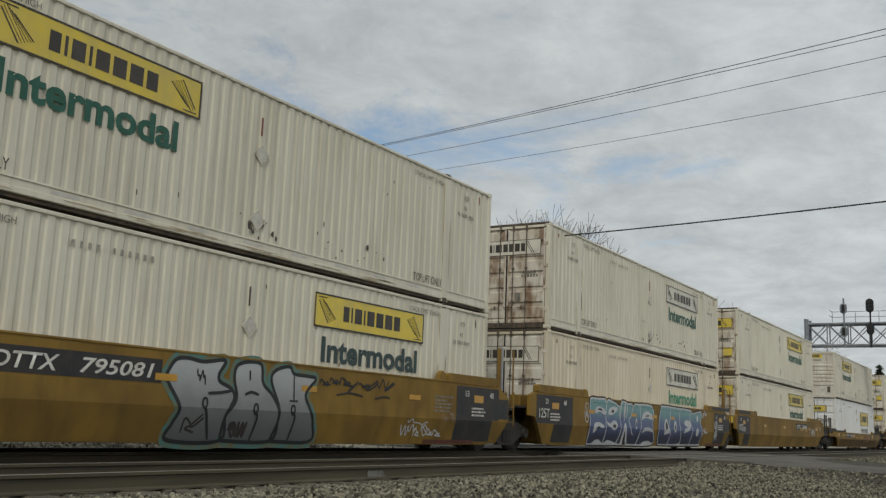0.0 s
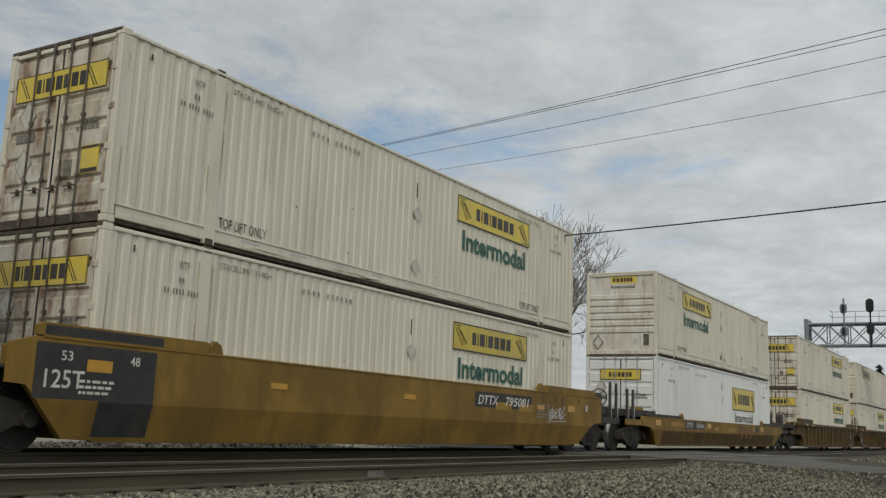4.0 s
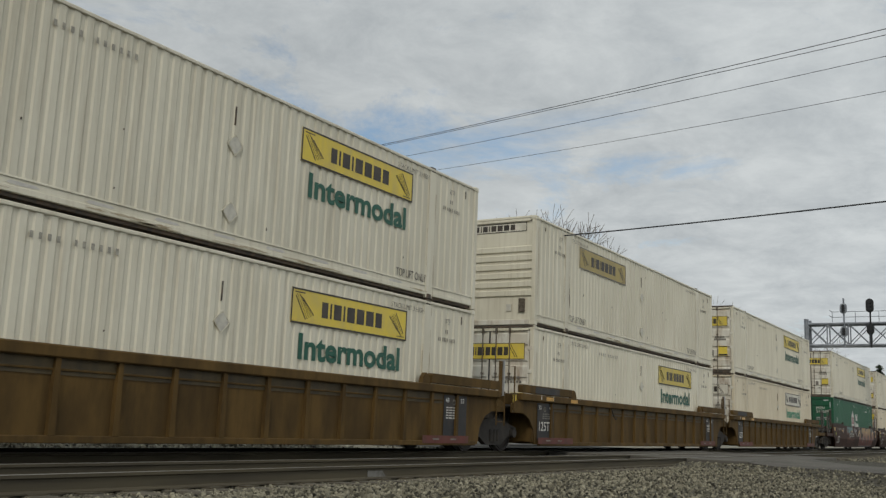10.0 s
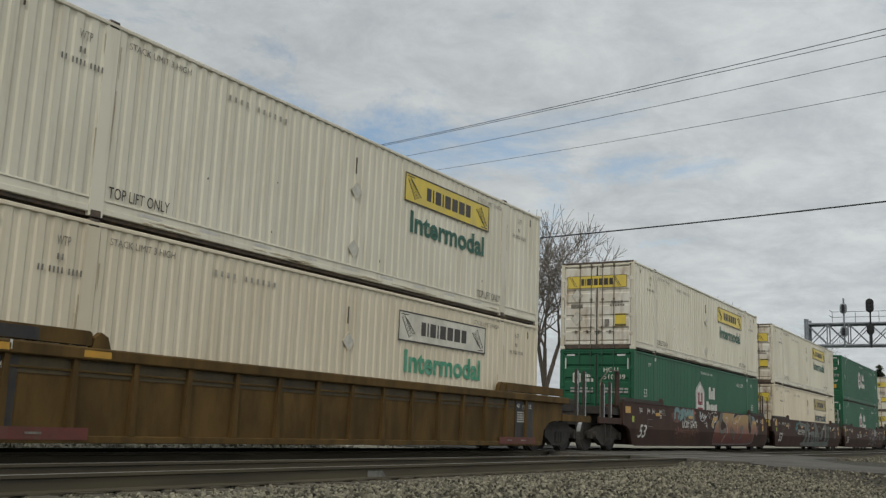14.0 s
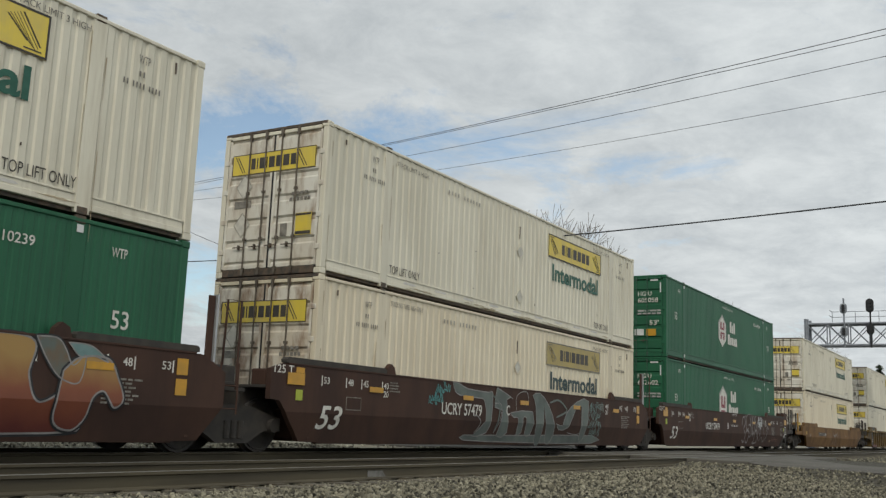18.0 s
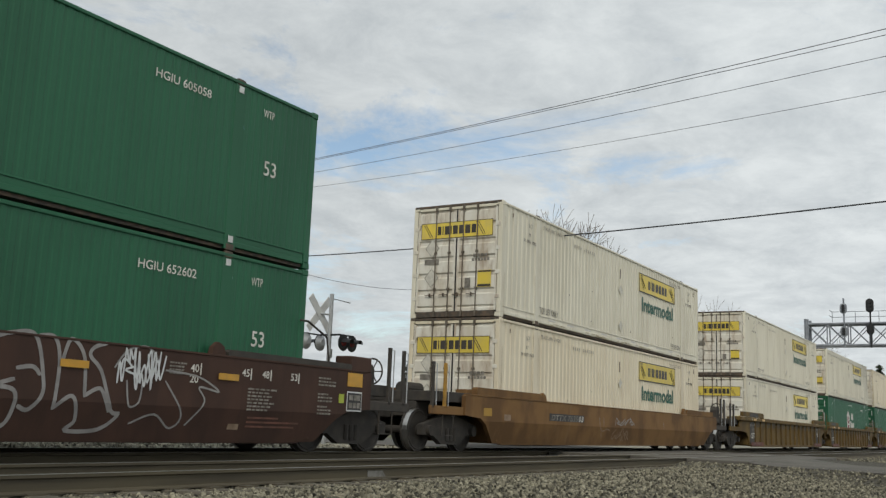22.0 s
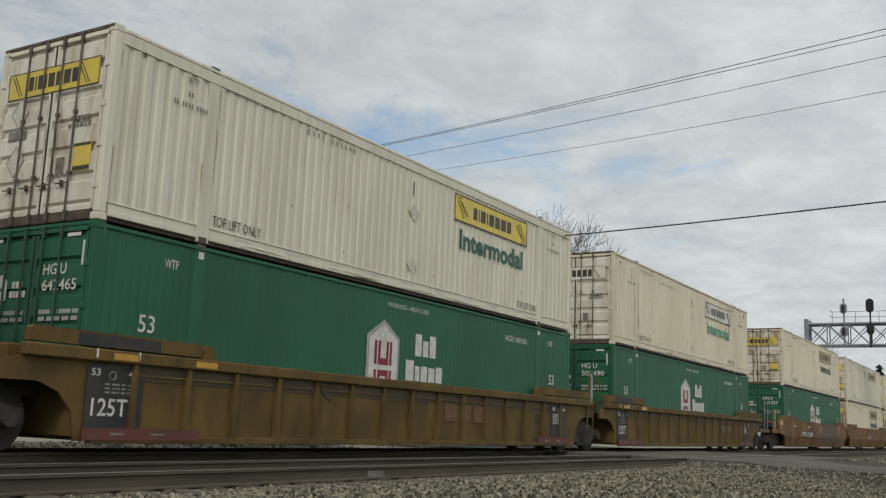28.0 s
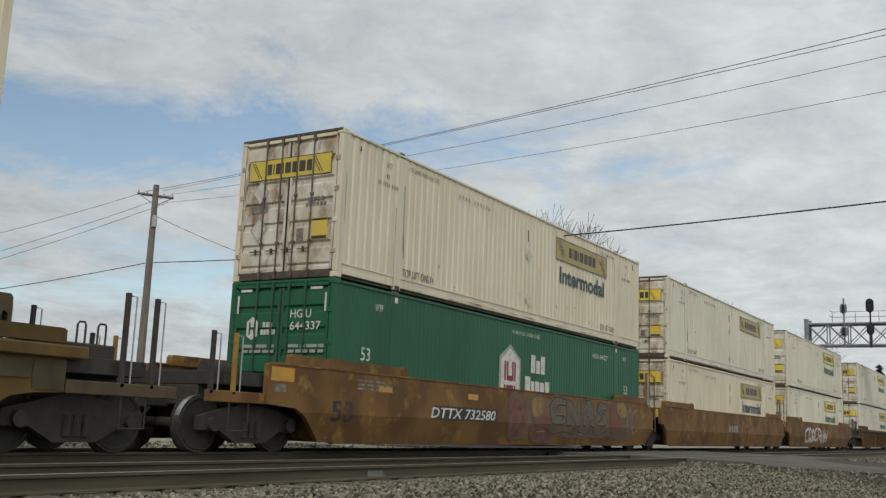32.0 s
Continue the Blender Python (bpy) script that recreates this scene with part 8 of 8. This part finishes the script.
def signal_gantry():
    X = 76.0
    y0, y1 = 14.5, 3.0
    bm = B()
    for dx in (-0.55, 0.55):
        tube(bm, (X + dx, y0, -0.6), (X + dx, y0, 9.3), 0.16, n=10)
    root = thing("signal_gantry", bm, GANTRY, "galvanised steel truss signal bridge over the tracks", "signal gantry")
    for dx in (-0.55, 0.55):
        for z, r in ((8.93, 0.085), (7.36, 0.085)):
            bm = B()
            tube(bm, (X + dx, y0 + 0.1, z), (X + dx, y1, z), r, n=8)
            part("chord", bm, GANTRY, root)
        bm = B()
        n = 8
        for i in range(n):
            a, b = y0 + (y1 - y0) * i / n, y0 + (y1 - y0) * (i + 1) / n
            tube(bm, (X + dx, a, 8.9), (X + dx, b, 7.4), 0.034, n=6)
            tube(bm, (X + dx, a, 7.4), (X + dx, b, 8.9), 0.034, n=6)
            tube(bm, (X + dx, b, 7.4), (X + dx, b, 8.9), 0.045, n=6)
        part("lattice", bm, GANTRY, root)
    bm = B()
    box(bm, X - 0.5, X + 0.5, y1, y0, 8.98, 9.02)
    part("walkway", bm, GANTRY, root)
    bm = B()
    for z in (9.55, 9.95):
        tube(bm, (X + 0.75, 12.9, z), (X + 0.75, y1, z), 0.022, n=6)
    for i in range(7):
        tube(bm, (X + 0.75, 12.9 - i * 1.6, 9.0), (X + 0.75, 12.9 - i * 1.6, 9.97), 0.022, n=6)
    for z in (9.55, 9.95):
        tube(bm, (X + 0.75, 12.9, z), (X - 0.4, 12.9, z), 0.022, n=6)
    part("handrail", bm, GANTRY, root)
    bm = B()
    tube(bm, (X - 0.55, y1, -0.6), (X - 0.55, y1, 9.2), 0.16, n=10)
    tube(bm, (X + 0.55, y1, -0.6), (X + 0.55, y1, 9.2), 0.16, n=10)
    part("far_post", bm, GANTRY, root)
    for y, paint, heads in ((11.85, GANTRY, ((9.98, 0.40, 0.62), (8.30, 0.40, 0.62))), (10.08, SIGNAL_BLACK, ((10.15, 0.44, 0.95), (8.45, 0.42, 0.62)))):
        bm = B()
        tube(bm, (X - 0.75, y, 7.15), (X - 0.75, y, 10.35 if paint is SIGNAL_BLACK else 10.75), 0.06, n=8)
        mast = part("signal_mast", bm, paint, root)
        for z, w, h in heads:
            bm = B()
            n = 20
            prism(bm, [(y + w * 0.62 * math.cos(2 * math.pi * i / n), z + (h - w * 0.4) * 0.6 * (1 if math.sin(2 * math.pi * i / n) > 0 else -1) * 0.5 + w * 0.62 * math.sin(2 * math.pi * i / n)) for i in range(n)], X - 0.92, X - 0.88, "x")
            head = part("signal_head", bm, paint, mast)
            for k in (1, 0, -1):
                bm = B()
                tube(bm, (X - 0.92, y, z + k * h * 0.28), (X - 1.10, y, z + k * h * 0.28), 0.11, n=12)
                part("signal_lens_hood", bm, SIGNAL_BLACK, head)


def bare_tree(x, y, h, seed, spread=1.0, lean=0.0, levels=6, label="bare winter tree with spreading pale twigs", trunk=0.0, fork=3):
    rng = random.Random(seed)
    bw, bt = B(), B()
    def grow(p, d, length, r, lv):
        steps = 3 if lv < 3 else 2
        for _ in range(steps):
            d = (d + Vector((rng.uniform(-1, 1), rng.uniform(-1, 1), rng.uniform(-0.5, 0.9))) * 0.16).normalized()
            q = p + d * length / steps
            tube(bw if lv < 3 else bt, p, q, max(r, 0.012), max(r * 0.90, 0.010), n=7 if lv < 2 else (5 if lv < 4 else 3), caps=False)
            p, r = q, r * 0.90
            if lv >= 2 and rng.random() < 0.8 and lv < levels:
                side = d.cross(Vector((rng.uniform(-1, 1), rng.uniform(-1, 1), rng.uniform(-1, 1)))).normalized()
                grow(p, (d * 0.6 + side * 0.8).normalized(), length * 0.62, r * 0.62, lv + 1)
        if lv >= levels:
            return
        kids = fork if lv == 0 else rng.choice((2, 2, 3))
        turn = rng.uniform(0, 6.28)
        for i in range(kids):
            a = turn + 6.283 * i / kids + rng.uniform(-0.4, 0.4)
            perp = Vector((math.cos(a), math.sin(a), 0))
            s = rng.uniform(0.35, 0.75) * spread
            grow(p, (d + perp * s + Vector((0, 0, 0.12))).normalized(), length * rng.uniform(0.70, 0.90), r * 0.74, lv + 1)
    base = Vector((x, y, -0.7))
    grow(base, Vector((lean, 0, 1)).normalized(), h * 0.24, h * 0.018, 0)
    # wholly vertical scale to the wanted height
    top = max(v.co.z for v in bt.verts)
    k = h / (top + 0.7)
    for bm in (bw, bt):
        for v in bm.verts:
            v.co = base + (v.co - base) * k
    root = tagged(new("tree"), label, "tree")
    for nm, bm, mat in (("trunk", bw, BARK), ("crown", bt, TWIG)):
        part(nm, bm, mat, root)
    return root


def conifer(x, y, h, seed, label="dark evergreen with an uneven outline"):
    rng = random.Random(seed)
    bm = B()
    tube(bm, (x, y, -0.7), (x, y, h), h * 0.02, 0.02, n=7)
    root = tagged(new("evergreen_tree"), label, "tree")
    part("trunk", bm, BARK, root)
    bm = B()
    for i in range(900):
        f = rng.random() ** 0.8
        z = h * (0.12 + 0.88 * f)
        r = h * 0.22 * (1.02 - f) * rng.uniform(0.3, 1.1) * (1 + 0.35 * math.sin(f * 25))
        a = rng.uniform(0, 6.283)
        c = Vector((x + r * math.cos(a), y + r * math.sin(a), z))
        s = h * 0.03 * rng.uniform(0.5, 1.3)
        d = Vector((math.cos(a), math.sin(a), -0.25)) * s * 1.6
        u = Vector((-math.sin(a), math.cos(a), rng.uniform(-0.6, 0.6))) * s * 0.6
        bm.faces.new([bm.verts.new(v) for v in (c - u, c + d, c + u, c - d * 0.4 + Vector((0, 0, s * 0.5)))])
    part("crown", bm, NEEDLE, root)


def far_woods():
    rng = random.Random(8)
    bm = B()
    for i in range(1500):
        t = rng.random()
        x = -80 + 420 * t
        y = 170 + rng.uniform(-15, 15)
        hmax = 4.2 + 2.2 * noise.noise(Vector((x * 0.03, 1.3, 0))) + 1.2 * noise.noise(Vector((x * 0.15, 4.3, 0)))
        z = rng.uniform(-0.8, max(0.5, hmax))
        s = rng.uniform(0.7, 1.8)
        c = Vector((x, y, z))
        bm.faces.new([bm.verts.new(c + Vector((s * rng.uniform(0.6, 1.2) * math.cos(a), rng.uniform(-0.8, 0.8), s * 0.8 * rng.uniform(0.6, 1.1) * math.sin(a)))) for a in (0.2, 1.3, 2.3, 3.4, 4.4, 5.5)])
    thing("far_woods", bm, FAR_WOOD, "low grey-brown line of distant winter woods", "woods", "", "stuff")


crossing_signal()
crossing_gate()
utility_pole()
wires()
signal_gantry()
bare_tree(45.9, 22.0, 12.4, 4, 0.82, -0.05, label="large bare winter tree with a spreading pale crown")
bare_tree(38.9, 21.8, 6.7, 9, 0.95, -0.12, 5, label="small leaning bare tree behind the tracks", fork=3)
bare_tree(68.5, 41.3, 6.6, 21, 0.8, 0.0, 5, label="distant bare thicket tree beyond the tracks", fork=3)
bare_tree(70.6, 41.0, 5.8, 22, 0.8, 0.0, 5, label="distant bare thicket tree beyond the tracks", fork=3)
conifer(83.5, 54.6, 7.0, 8)
conifer(86.3, 55.0, 6.2, 9)
bare_tree(88.0, 26.0, 13.5, 12, 0.9, 0.0, 5, label="distant bare tree behind the train")
bare_tree(110.0, 20.5, 12.5, 15, 0.9, 0.0, 5, label="distant bare tree beside the signal bridge")
conifer(125.0, 16.0, 9.4, 3)
conifer(129.0, 15.2, 8.4, 5)
conifer(52.0, 74.0, 5.6, 6)
conifer(49.5, 75.0, 4.8, 7)
far_woods()


# pieces of the track come last
build_track(NEAR_Y)
build_track(TRACK_Y)


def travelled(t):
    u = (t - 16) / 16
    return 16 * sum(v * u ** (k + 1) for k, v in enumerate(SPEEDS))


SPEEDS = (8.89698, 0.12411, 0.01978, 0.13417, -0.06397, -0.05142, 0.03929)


def motions():
    times = [i * 1.0 for i in range(33)]
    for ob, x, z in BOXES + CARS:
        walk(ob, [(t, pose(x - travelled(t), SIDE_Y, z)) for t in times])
    spins = [i / 15 for i in range(0, 481)]
    for w, x in WHEELS:
        walk(w, [(t, pose(x, YC, WHEEL_R, 0, -math.degrees(travelled(t) / WHEEL_R), 0)) for t in spins])


motions()
